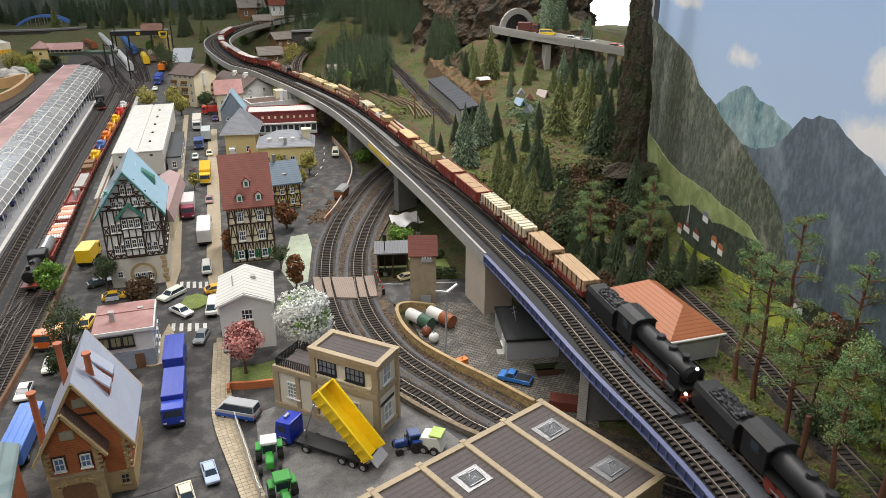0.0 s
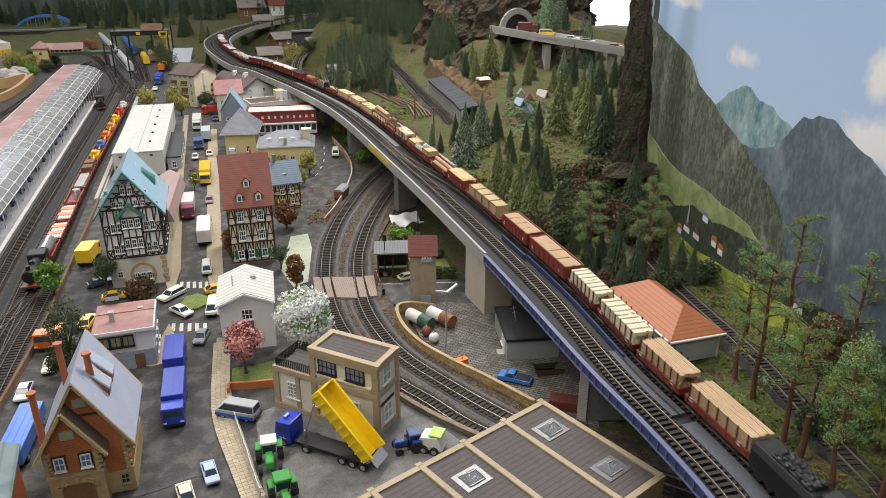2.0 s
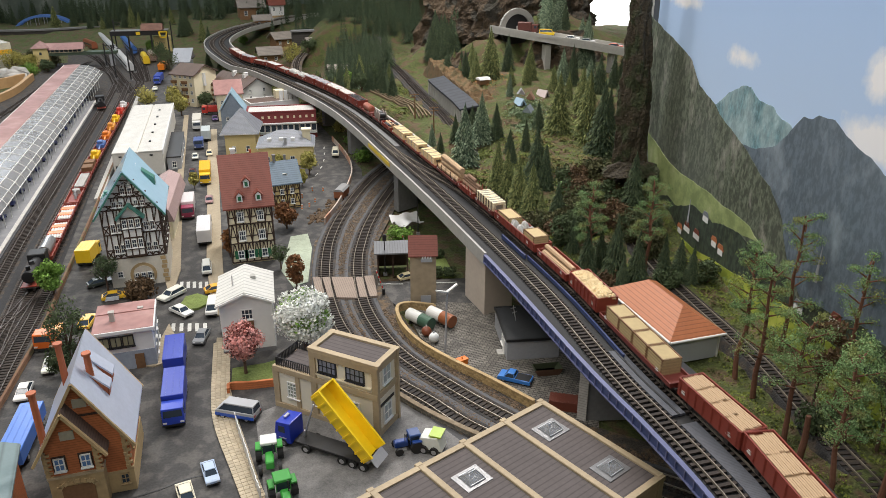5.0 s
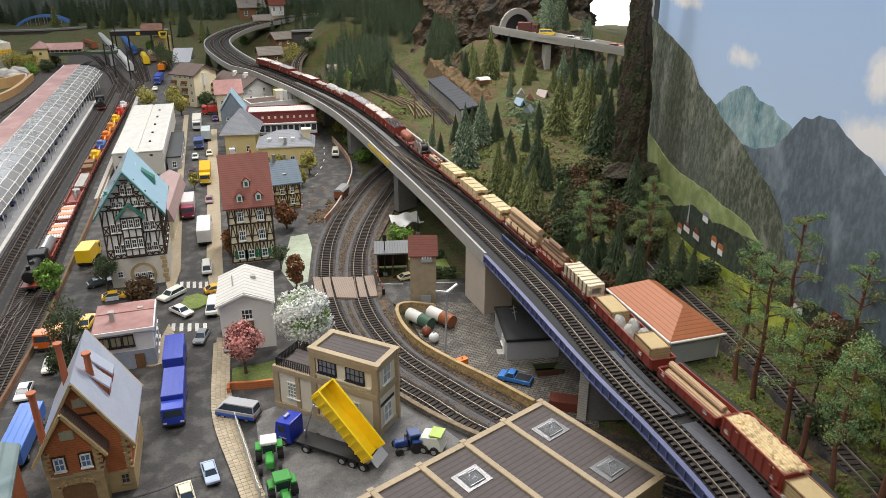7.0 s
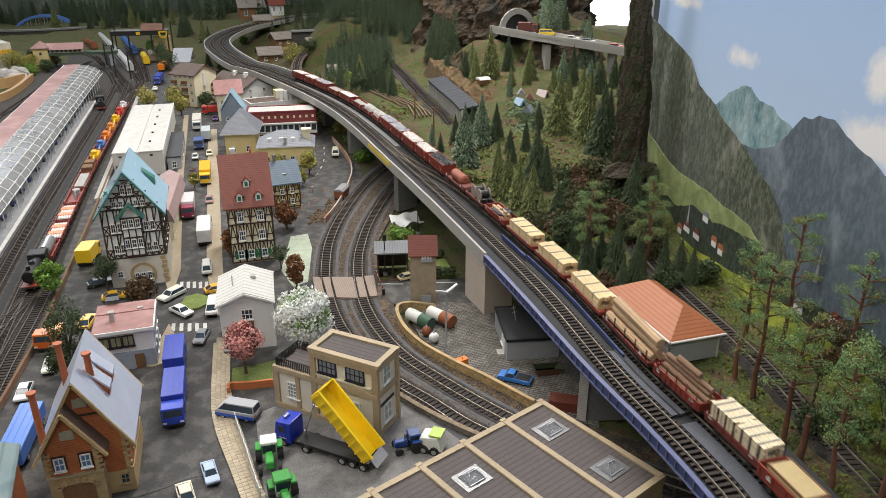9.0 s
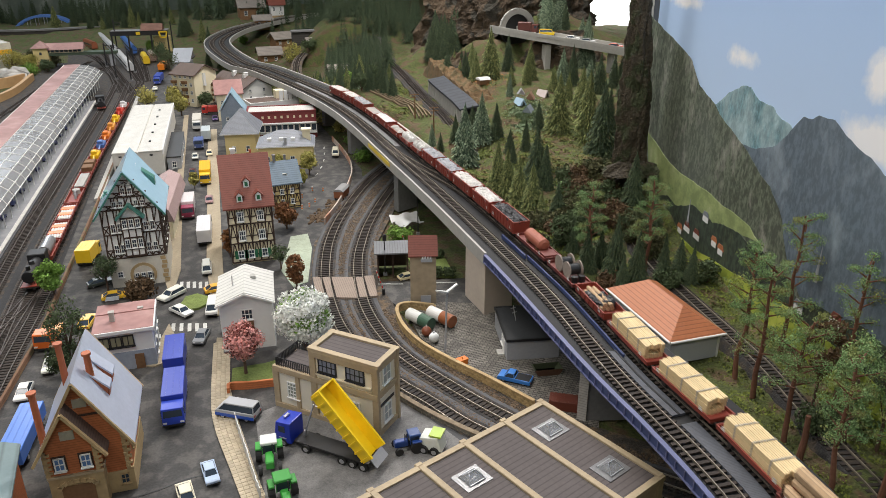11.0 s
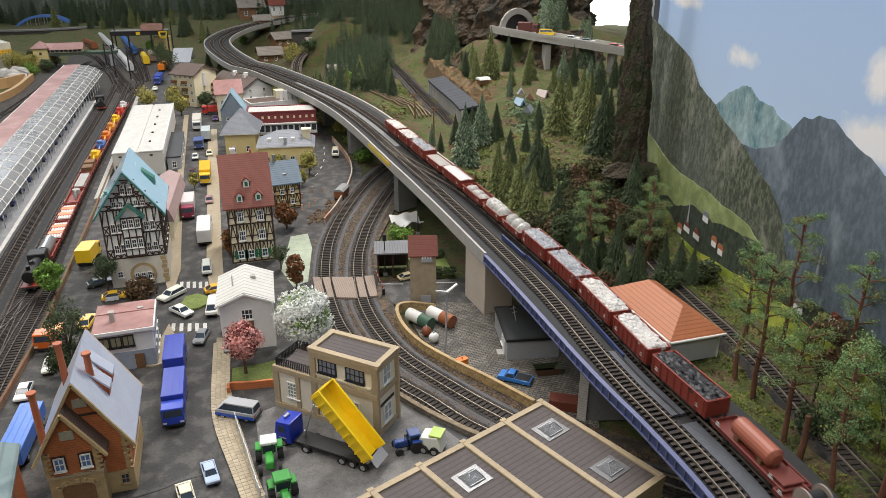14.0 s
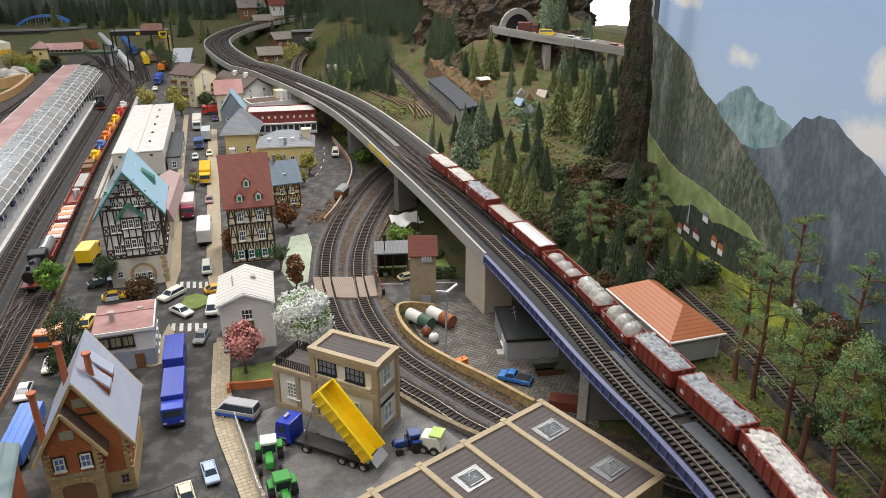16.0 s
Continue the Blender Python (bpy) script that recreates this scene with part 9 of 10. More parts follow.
# allotment and a white sheet under the viaduct
slab("lawn", [(0.335, 1.345), (0.41, 1.325), (0.40, 1.215), (0.335, 1.24)], -0.003, 0.002, LAWN, "small green lawn beside the transformer tower", "grass")
for i_, (x_, y_) in enumerate(((0.345, 1.235), (0.368, 1.228), (0.392, 1.222), (0.35, 1.30), (0.395, 1.31))):
    leafy_tree(x_, y_, 0.0, 0.02, 0.014, LEAF_D, "low dark hedge beside the lawn", 1300 + i_, 260, 0.0022, trunk=0.0)
sh_ = Mesh()
for i_ in range(13):
    for k_ in range(9):
        x_, y_ = 0.346 + i_ * 0.0055, 1.475 + k_ * 0.008
        sh_.v.append((x_, y_, 0.012 + 0.016 * noise.noise(Vector((x_ * 38, y_ * 30, 4))) + 0.0015 * abs(k_ - 4)))
sh_.f += [(i_ * 9 + k_, (i_ + 1) * 9 + k_, (i_ + 1) * 9 + k_ + 1, i_ * 9 + k_ + 1) for i_ in range(12) for k_ in range(8)]
sh_.f += [(f[3], f[2], f[1], f[0]) for f in [tuple(117 + i for i in g) for g in sh_.f]]
sh_.v += [(x, y, z - 0.0012) for x, y, z in sh_.v]
tagged(part("dust_sheet", sh_, WHITE_TARP, smooth=True), "crumpled white sheet lying under the viaduct", "sheet")
# roadworks on the side road
for x_, y_ in [(0.176, 1.770), (0.184, 1.697), (0.208, 1.817), (0.234, 1.808), (0.165, 1.686), (0.202, 1.726)]:
    r_ = thing("road_beacon", x_, y_, 0, 0, "small red and white road works beacon", "beacon", "road works beacons")
    part("post", Mesh().box(0, 0, 0, 0.0035, 0.0016, 0.014), PAINT_W, r_)
    for k_ in range(2):
        part("stripe", Mesh().box(0, 0, 0.003 + 0.006 * k_, 0.0038, 0.0019, 0.003), paint(0.7, 0.18, 0.03), r_)
r_ = thing("site_wagon", 0.2725, 1.7494, 0.0000, 62, "brown site wagon with grey barrel roof", "wagon")
part("body", Mesh().box(0, 0, 0.006, 0.05, 0.024, 0.018), paint(0.25, 0.09, 0.04, 0.6), r_)
part("roof", Mesh().side([(-0.0135, 0.0235), (0.0135, 0.0235), (0.009, 0.028), (0, 0.03), (-0.009, 0.028)], -0.027, 0.027), paint(0.25, 0.25, 0.25, 0.6), r_)
wheel_set(r_, (-0.016, 0.016), 0.02, 0.0055)
r_ = part("gravel_heap", Mesh().lump(*(0.2096, 1.6189, 0.0), 0.018, 3, 0.5), EARTH)
tagged(r_, "brown heap of excavated earth by the road", "earth heap")
rub_ = Mesh()
rn_ = random.Random(4)
for k_ in range(160):
    q_ = rn_.random()
    rub_.lump(0.1868 + q_ * 0.07 + rn_.uniform(-0.02, 0.02), 1.5985 + q_ * 0.12 + rn_.uniform(-0.02, 0.02), 0.001, rn_.uniform(0.002, 0.006), rn_.random())
tagged(part("rubble", rub_, EARTH), "brown rubble along the road works", "rubble", kind="stuff")
r_ = thing("poster_board", 0, 0, 0, 0, "yellow poster strip on the viaduct parapet", "poster")
bp_ = [p for p in offset(BRIDGE_EDGE, -0.001) if 1.62 < p.y < 1.86]
part("strip", sweep(bp_, [(-0.0006, -0.008), (-0.0006, 0.002), (0.0004, 0.002), (0.0004, -0.008)], ZB), paint(0.75, 0.55, 0.03), r_)


# ---------------------------------------------------------------- station

slab("platform", [(-0.60, 0.4), (-0.4625, 0.4), (-0.4625, 3.2), (-0.60, 3.2)], -0.003, 0.01, mat("platform_paving", (0.33, 0.335, 0.35), 0.8, var=0.2, scale=160), "pale grey concrete station platform", "platform")
slab("platform_edge", [(-0.4685, 0.4), (-0.4605, 0.4), (-0.4605, 3.2), (-0.4685, 3.2)], 0.01, 0.0118, mat("white_edge", (0.72, 0.7, 0.66), 0.7), "white platform edge stones", "platform")
slab("platform", [(-0.322, 1.9), (-0.305, 1.9), (-0.305, 3.3), (-0.318, 3.3)], -0.003, 0.008, CONC, "narrow grey platform between the tracks", "platform")
r_ = thing("train_shed", 0, 0, 0, 0, "station train shed with glazed curved roof and pink roofing", "station roof")
GLZ = mat("dusty_glazing", (0.36, 0.37, 0.38), 0.25, var=0.25, alpha=0.62, scale=60)
prof_ = [(-0.470, 0.062), (-0.478, 0.076), (-0.495, 0.089), (-0.52, 0.098), (-0.552, 0.103)]
y0_, y1_, nb_ = 0.7, 3.55, 44
for k_ in range(nb_):
    a_, b_ = y0_ + (y1_ - y0_) * k_ / nb_, y0_ + (y1_ - y0_) * (k_ + 1) / nb_
    for (xa_, za_), (xb_, zb_) in zip(prof_, prof_[1:]):
        part("pane", Mesh().add([(xa_, a_ + 0.0012, za_), (xa_, b_ - 0.0012, za_), (xb_, b_ - 0.0012, zb_), (xb_, a_ + 0.0012, zb_), (xa_, a_ + 0.0012, za_ - 0.001), (xa_, b_ - 0.0012, za_ - 0.001), (xb_, b_ - 0.0012, zb_ - 0.001), (xb_, a_ + 0.0012, zb_ - 0.001)], [(0, 1, 2, 3), (7, 6, 5, 4), (0, 4, 5, 1), (2, 6, 7, 3)]), GLZ, r_)
    m_ = Mesh()
    for (xa_, za_), (xb_, zb_) in zip(prof_, prof_[1:]):
        m_.beam((xa_, a_, za_), (xb_, a_, zb_), 0.0015, 0.0022)
    part("roof_rib", m_, FRAME_W, r_)
for x_, z_ in prof_:
    part("purlin", Mesh().box(x_, (y0_ + y1_) / 2, z_ - 0.0008, 0.0014, y1_ - y0_, 0.0018), FRAME_W, r_)
part("flat_roof", Mesh().box(-0.5835, (y0_ + y1_) / 2, 0.101, 0.063, y1_ - y0_, 0.004), ROOF_PINK, r_, "faded pink flat roof")
part("roof_fascia", Mesh().box(-0.6165, (y0_ + y1_) / 2, 0.094, 0.003, y1_ - y0_, 0.01), FRAME_W, r_)
one_ = Mesh().box(0, 0, 0, 0.0024, 0.0024, 0.056).box(0, 0, 0.03, 0.0018, 0.0018, 0.001).data("post", FRAME_W)
for k_ in range(0, nb_, 1):
    part("post", one_, FRAME_W, r_, at=pose(-0.484, y0_ + (y1_ - y0_) * k_ / nb_, 0.01))
for k_ in range(0, nb_, 2):
    part("strut", Mesh().beam((-0.484, y0_ + (y1_ - y0_) * k_ / nb_, 0.048), (-0.471, y0_ + (y1_ - y0_) * k_ / nb_, 0.0615), 0.0016), FRAME_W, r_)
# wall coloured dark blue to stand for the shadow under the shed roof
part("back_wall", Mesh().box(-0.585, (y0_ + y1_) / 2, 0.01, 0.004, y1_ - y0_, 0.091), mat("blue_dark_wall", (0.02, 0.03, 0.12), 0.6, var=0.3), r_)
rn_ = random.Random(31)
for k_ in range(22):
    y_ = 1.2 + k_ * 0.1
    b_ = thing("bench", -0.5, y_, 0.01, 0, "small dark bench on the platform", "bench", "platform benches")
    part("seat", Mesh().box(0, 0, 0.004, 0.007, 0.03, 0.0015), paint(0.03, 0.04, 0.14), b_)
    part("back", Mesh().box(-0.0035, 0, 0.004, 0.001, 0.03, 0.008), paint(0.03, 0.04, 0.14), b_)
    for q_ in (-0.011, 0.011):
        part("leg", Mesh().box(0, q_, 0, 0.006, 0.0015, 0.004), BLACK, b_)
for k_ in range(10):
    y_ = 1.35 + k_ * 0.2
    b_ = thing("advertising_board", -0.575, y_, 0.012, 0, "small coloured advertising board under the roof", "board", "platform boards")
    part("panel", Mesh().box(0, 0, 0.006, 0.002, 0.05, 0.022), paint(*rn_.choice([(0.5, 0.05, 0.04), (0.6, 0.5, 0.4), (0.05, 0.1, 0.4), (0.6, 0.25, 0.05)])), b_)
    part("stand", Mesh().box(0, 0, 0, 0.002, 0.04, 0.006), BLACK, b_)

ST_A = smooth_path([(-0.419, 0.728), (-0.433, 1.204), (-0.440, 1.673), (-0.436, 2.171), (-0.430, 2.719), (-0.427, 3.218), (-0.431, 3.614)], 8)
ST_B = smooth_path([(-0.385, 0.804), (-0.377, 1.172), (-0.367, 1.364), (-0.363, 1.684), (-0.361, 2.148), (-0.351, 2.652), (-0.338, 3.312), (-0.327, 3.656)], 8)
ST_C = smooth_path([(-0.356, 0.949), (-0.352, 1.125), (-0.345, 1.278), (-0.341, 1.406)], 8)
ST_D = smooth_path([(-0.439, 1.057), (-0.403, 1.214), (-0.378, 1.298), (-0.357, 1.410)], 8)
track("station_track", ST_A, 0.001, "station track with dark sleepers beside the platform", 0)
track("station_track", offset(ST_A, 0.052), 0.001, "station track with dark sleepers", 0)
track("station_track", ST_B, 0.001, "station track with dark sleepers and parked train", 0)
track("station_track", ST_C, 0.0016, "siding track with brown sleepers at the turnout", 0)
track("station_track", ST_D, 0.0022, "diverging turnout track with brown sleepers", 0)
slab("side_yard", [(-0.63, 2.3), (-0.63, 3.62), (-0.58, 4.1), (-0.8, 4.1), (-0.92, 3.3), (-0.92, 2.3)], -0.006, 0.0009, GRAVEL_D, "dark ballast beside the station", "yard")
YARD = [[(-0.431, 3.614), (-0.520, 4.141), (-0.655, 4.596), (-0.742, 4.812)], [(-0.389, 3.392), (-0.488, 3.950), (-0.625, 4.587)], [(-0.342, 3.378), (-0.470, 4.033), (-0.633, 4.879)], [(-0.322, 3.580), (-0.431, 4.210), (-0.630, 5.388)], [(-0.314, 3.652), (-0.396, 4.300), (-0.559, 5.366)], [(-0.297, 3.647), (-0.347, 4.184), (-0.432, 5.031), (-0.524, 5.686)], [(-0.689, 3.079), (-0.659, 3.655), (-0.612, 4.023), (-0.524, 4.050), (-0.371, 3.454)], [(-0.750, 3.098), (-0.724, 3.632), (-0.687, 4.011), (-0.628, 4.371)], [(-0.796, 2.671), (-0.746, 3.503), (-0.686, 4.192)]]
for p_ in YARD:
    track("yard_track", smooth_path(p_, 6), 0.001, "yard track among dark sidings", 0, step=0.014)

# parked goods train on the station track
B_SUM = [0.0]
for a_, b_ in zip(ST_B, ST_B[1:]):
    B_SUM.append(B_SUM[-1] + (b_ - a_).length)


def on_b(s):
    for i in range(len(B_SUM) - 1):
        if B_SUM[i + 1] >= s:
            return ST_B[i].lerp(ST_B[i + 1], (s - B_SUM[i]) / (B_SUM[i + 1] - B_SUM[i]))
    return ST_B[-1]


S0_ = min(range(len(ST_B)), key=lambda i: (ST_B[i] - Vector((*(-0.3628, 1.3748), 0))).length)
S0_ = B_SUM[S0_]


def parked(s0, s1, label, name="goods_wagon"):
    a, b = on_b(S0_ + s0), on_b(S0_ + s1)
    d = a - b
    c = (a + b) / 2
    return thing(name, c.x, c.y, 0.0055, math.degrees(math.atan2(d.y, d.x)), label, "goods wagon", "wagons of the parked train"), (s1 - s0) - 0.008


r_, n_ = parked(0.0, 0.12, "dark steam locomotive with red frame, parked", "steam_locomotive")
tagged(r_, category="locomotive", group="parked engines")
underframe(r_, n_, REDFRAME)
part("boiler", Mesh().tube((-n_ * 0.2, 0, 0.028), (n_ * 0.46, 0, 0.028), 0.0115, n=18), LOCO, r_, smooth=True, bevel=0.0008)
part("cab", Mesh().box(-n_ * 0.33, 0, 0.0125, n_ * 0.28, 0.031, 0.032, c=0.0014), LOCO, r_)
part("chimney", Mesh().tube((n_ * 0.36, 0, 0.037), (n_ * 0.36, 0, 0.047), 0.004, n=12), LOCO, r_)
part("dome", Mesh().tube((n_ * 0.1, 0, 0.037), (n_ * 0.1, 0, 0.045), 0.006, 0.004, n=12), LOCO, r_)
s_ = 0.125
LOADS = [("silver", 0.1), ("pipes", 0.12), ("pipes", 0.12), ("hose", 0.12), ("rail", 0.14), ("crate", 0.12), ("yellow", 0.12), ("blue", 0.12), ("orange", 0.12), ("cone", 0.12), ("yellow", 0.13), ("red", 0.13), ("white", 0.1)]
for k_, n2_ in LOADS:
    r_, n_ = parked(s_, s_ + n2_, {"silver": "red wagon with a silver boiler load", "pipes": "red wagon stacked with white and orange pipes", "hose": "red flat wagon with coiled hose", "rail": "red wagon with grey rails", "crate": "red wagon with brown crates", "yellow": "flat wagon carrying yellow machinery", "blue": "wagon with blue and brown load", "orange": "wagon with orange load under netting", "cone": "flat wagon with orange cone load", "red": "flat wagon carrying red machinery", "white": "wagon with a small blue and white cab"}[k_])
    s_ += n2_
    underframe(r_, n_, WAGON)
    box_sides(r_, n_, 0.006, WAGON, 5)
    if k_ == "silver":
        part("tank", Mesh().tube((-n_ * 0.35, 0, 0.024), (n_ * 0.35, 0, 0.024), 0.0115, n=18), CHROME, r_)
        part("tank_end", Mesh().tube((n_ * 0.35, 0, 0.024), (n_ * 0.42, 0, 0.024), 0.009, 0.004, n=18), CHROME, r_)
    elif k_ == "pipes":
        for j_ in range(5):
            part("pipe", Mesh().tube((-n_ * 0.4, -0.0105 + 0.0053 * j_, 0.0165), (n_ * 0.4, -0.0105 + 0.0053 * j_, 0.0165), 0.0026, n=8), paint(0.7, 0.7, 0.68), r_)
        for x_ in (-0.2, 0.15):
            part("pipe_wrap", Mesh().box(n_ * x_, 0, 0.013, n_ * 0.16, 0.0275, 0.0068), paint(0.75, 0.2, 0.03), r_)
    elif k_ == "hose":
        for j_ in range(10):
            a_ = math.pi * j_ / 10
            part("hose_section", Mesh().tube((0.012 * math.cos(a_), 0.004, 0.013 + 0.017 * math.sin(a_)), (0.012 * math.cos(a_ + 0.32), 0.004, 0.013 + 0.017 * math.sin(a_ + 0.32)), 0.0028, n=8), GREY_W, r_)
        part("drum", Mesh().tube((-n_ * 0.3, 0, 0.0125), (-n_ * 0.3, 0, 0.024), 0.009, n=14), CONC, r_)
    elif k_ == "rail":
        lumber(r_, 0, 0.0126, n_ * 0.9, 0.022, 0.008, TARP, 3, False)
    elif k_ == "crate":
        crate(r_, -n_ * 0.2, 0.0126, n_ * 0.34, 0.025, 0.016, WOOD)
        crate(r_, n_ * 0.2, 0.0126, n_ * 0.34, 0.025, 0.014, WOOD)
    else:
        c_ = {"yellow": (0.8, 0.5, 0.02), "blue": (0.08, 0.16, 0.4), "orange": (0.7, 0.2, 0.03), "cone": (0.7, 0.3, 0.05), "red": (0.55, 0.05, 0.03), "white": (0.7, 0.7, 0.7)}[k_]
        part("machine_body", Mesh().box(-n_ * 0.08, 0, 0.0126, n_ * 0.5, 0.022, 0.012, c=0.002), paint(*c_), r_)
        part("machine_cab", Mesh().box(n_ * 0.05, 0, 0.0246, n_ * 0.2, 0.016, 0.01, c=0.002), paint(*c_), r_)
        part("machine_arm", Mesh().beam((n_ * 0.1, 0, 0.024), (n_ * 0.36, 0, 0.014), 0.004), paint(*c_), r_)
# dark engine standing under the shed end
r_ = thing("steam_locomotive", -0.4334, 3.0845, 0.0000, -82, "small black tank engine standing at the platform end", "locomotive", "parked engines")
underframe(r_, 0.12, REDFRAME)
part("boiler", Mesh().tube((-0.02, 0, 0.026), (0.055, 0, 0.026), 0.011, n=16), LOCO, r_)
part("cab", Mesh().box(-0.038, 0, 0.0125, 0.035, 0.031, 0.03, c=0.001), LOCO, r_)
part("side_tank", Mesh().box(0.01, 0, 0.0125, 0.05, 0.031, 0.012), LOCO, r_)
part("chimney", Mesh().tube((0.044, 0, 0.035), (0.044, 0, 0.046), 0.004), LOCO, r_)

# signal house with the pink roof and its tower
r_ = thing("bridge_signal_box", -0.724, 4.213, 0.0000, -2, "cream signal box with pink roof bridging the tracks", "signal box")
r_.scale = (0.95, 1.0, 0.74)
part("bridge_girder", Mesh().box(0.09, 0, 0.085, 0.36, 0.06, 0.018), paint(0.06, 0.09, 0.06, 0.6), r_)
part("cabin", Mesh().box(0.0, 0, 0.103, 0.2, 0.055, 0.025), CREAM, r_)
for k_ in range(9):
    part("window", Mesh().box(-0.088 + 0.022 * k_, -0.0285, 0.108, 0.017, 0.002, 0.014), GLASS, r_)
part("roof", Mesh().side([(-0.045, 0.126), (0.045, 0.126), (0.0, 0.165)], -0.12, 0.11), ROOF_PINK, r_)
part("tower", Mesh().box(-0.1, -0.01, 0, 0.07, 0.07, 0.14), YELLOW_W, r_)
part("tower_base", Mesh().box(-0.1, -0.01, 0, 0.074, 0.074, 0.03), paint(0.2, 0.1, 0.06, 0.7), r_)
part("tower_roof", Mesh().add([(-0.145, -0.055, 0.14), (-0.055, -0.055, 0.14), (-0.055, 0.035, 0.14), (-0.145, 0.035, 0.14), (-0.1, -0.01, 0.185)], [(0, 1, 4), (1, 2, 4), (2, 3, 4), (3, 0, 4), (3, 2, 1, 0)]), ROOF_PINK, r_)
for z_ in (0.05, 0.095):
    part("window", Mesh().box(-0.1, -0.0455, z_, 0.012, 0.002, 0.018), GLASS, r_)
part("leg", Mesh().box(0.24, 0, 0, 0.02, 0.05, 0.085), GREY_W, r_)

# blue arch bridge at the far end
r_ = thing("arch_bridge", -1.12, 6.0948, -0.058, -8, "blue steel arch bridge with yellow railings", "bridge", kind="structure")
R_ = 0.23
for y_ in (-0.03, 0.03):
    m_ = Mesh()
    for k_ in range(16):
        a_, b_ = math.pi * k_ / 16, math.pi * (k_ + 1) / 16
        m_.beam((R_ * math.cos(a_), y_, 0.16 * math.sin(a_)), (R_ * math.cos(b_), y_, 0.16 * math.sin(b_)), 0.016)
    part("arch", m_, paint(0.12, 0.25, 0.65), r_)
    for k_ in range(1, 8):
        x_ = -R_ + 2 * R_ * k_ / 8
        part("hanger", Mesh().box(x_, y_, 0, 0.004, 0.004, 0.155 * math.sqrt(1 - (x_ / R_) ** 2)), GREY_W, r_)
part("deck", Mesh().box(0, 0, -0.02, 2 * R_ + 0.1, 0.09, 0.02), BLACK, r_)
part("railing", Mesh().box(-0.03, -0.047, -0.01, 2 * R_ - 0.1, 0.004, 0.018), paint(0.75, 0.6, 0.02), r_)
part("railing", Mesh().box(0.03, -0.02, 0.06, R_ * 1.1, 0.004, 0.012), paint(0.75, 0.6, 0.02), r_)
for x_ in (-R_, R_):
    part("abutment", Mesh().box(x_, 0, -0.2, 0.05, 0.09, 0.18), CONC_D, r_)
r_ = thing("far_viaduct", 0, 0, 0, 0, "long dark girder line along the far hills", "bridge", kind="structure")
far_ = smooth_path([(-1.58, 6.12, -0.020), (-1.04, 5.96, -0.005), (-0.62, 5.84, 0.017), (-0.27, 5.74, 0.032), (0.12, 5.63, 0.047)], 6)
part("girder", sweep(far_, [(-0.03, -0.035), (-0.03, 0), (0.03, 0), (0.03, -0.035)]), paint(0.045, 0.04, 0.04, 0.8), r_)
for p_, d_ in even(far_, 0.28):
    part("pillar", Mesh().box(p_.x, p_.y, -0.004, 0.03, 0.04, p_.z - 0.03), CONC_D, r_)


def coach(x, y, rz, n, col, roof_c, label):
    r = thing("railway_coach", x, y, 0.003, rz, label, "railway coach", "coaches in the far yard")
    part("body", Mesh().side([(-0.016, 0.006), (0.016, 0.006), (0.0165, 0.03), (0.012, 0.042), (-0.012, 0.042), (-0.0165, 0.03)], -n / 2, n / 2), paint(*col), r)
    part("roof", Mesh().side([(-0.0125, 0.0415), (0.0125, 0.0415), (0.006, 0.046), (-0.006, 0.046)], -n / 2, n / 2), paint(*roof_c), r)
    for k in range(int(n / 0.025)):
        for y_ in (-0.0166, 0.0166):
            part("window", Mesh().box(-n / 2 + 0.014 + k * 0.025, y_, 0.021, 0.016, 0.001, 0.009), GLASS, r)
    part("bogie", Mesh().box(-n * 0.33, 0, 0, 0.04, 0.022, 0.006).box(n * 0.33, 0, 0, 0.04, 0.022, 0.006), UNDER, r)


coach(-0.4565, 4.2775, 101.1, 0.683, (0.66, 0.67, 0.68), (0.6, 0.6, 0.6), "white railcar standing in the far yard")
coach(-0.6109, 5.0314, 102.0, 0.746, (0.6, 0.62, 0.64), (0.55, 0.55, 0.55), "white railcar standing in the far yard")
coach(-0.4759, 4.8827, 100.3, 0.629, (0.05, 0.14, 0.42), (0.06, 0.16, 0.45), "blue railway coach in the far yard")
coach(-0.3418, 4.2420, 98.4, 0.18, (0.75, 0.5, 0.03), (0.7, 0.5, 0.03), "yellow track machine in the far yard")
coach(-0.6942, 4.9502, 110.9, 0.2, (0.3, 0.1, 0.05), (0.25, 0.08, 0.04), "rusty brown wagon in the far yard")
coach(-0.3117, 4.3154, 98.5, 0.16, (0.3, 0.2, 0.16), (0.3, 0.25, 0.2), "weathered brown wagon in the far yard")
r_ = thing("gantry_hall", -0.372, 4.56, 0.0000, -4, "far engine shed with dark beam roof and yellow signs", "shed")
part("roof", Mesh().box(0, 0, 0.132, 0.3, 0.08, 0.006), mat("grey_blue_roof", (0.2, 0.2, 0.2), 0.6, var=0.3), r_)
part("fascia", Mesh().box(0, -0.042, 0.112, 0.305, 0.005, 0.024), BLACK, r_)
for x_ in (-0.147, -0.06, 0.06, 0.147):
    part("column", Mesh().box(x_, -0.035, 0, 0.008, 0.008, 0.132), BLACK, r_)
part("sign", Mesh().box(-0.005, -0.046, 0.116, 0.022, 0.003, 0.016), paint(0.8, 0.55, 0.03), r_)
for p0_, p1_ in (((0.105, 0.13), (0.112, 0.1)), ((0.147, 0.13), (0.14, 0.1)), ((0.112, 0.1), (0.14, 0.1)), ((0.105, 0.13), (0.147, 0.13))):
    part("sign_frame", Mesh().beam((p0_[0], -0.048, p0_[1]), (p1_[0], -0.048, p1_[1]), 0.007), paint(0.8, 0.55, 0.03), r_)
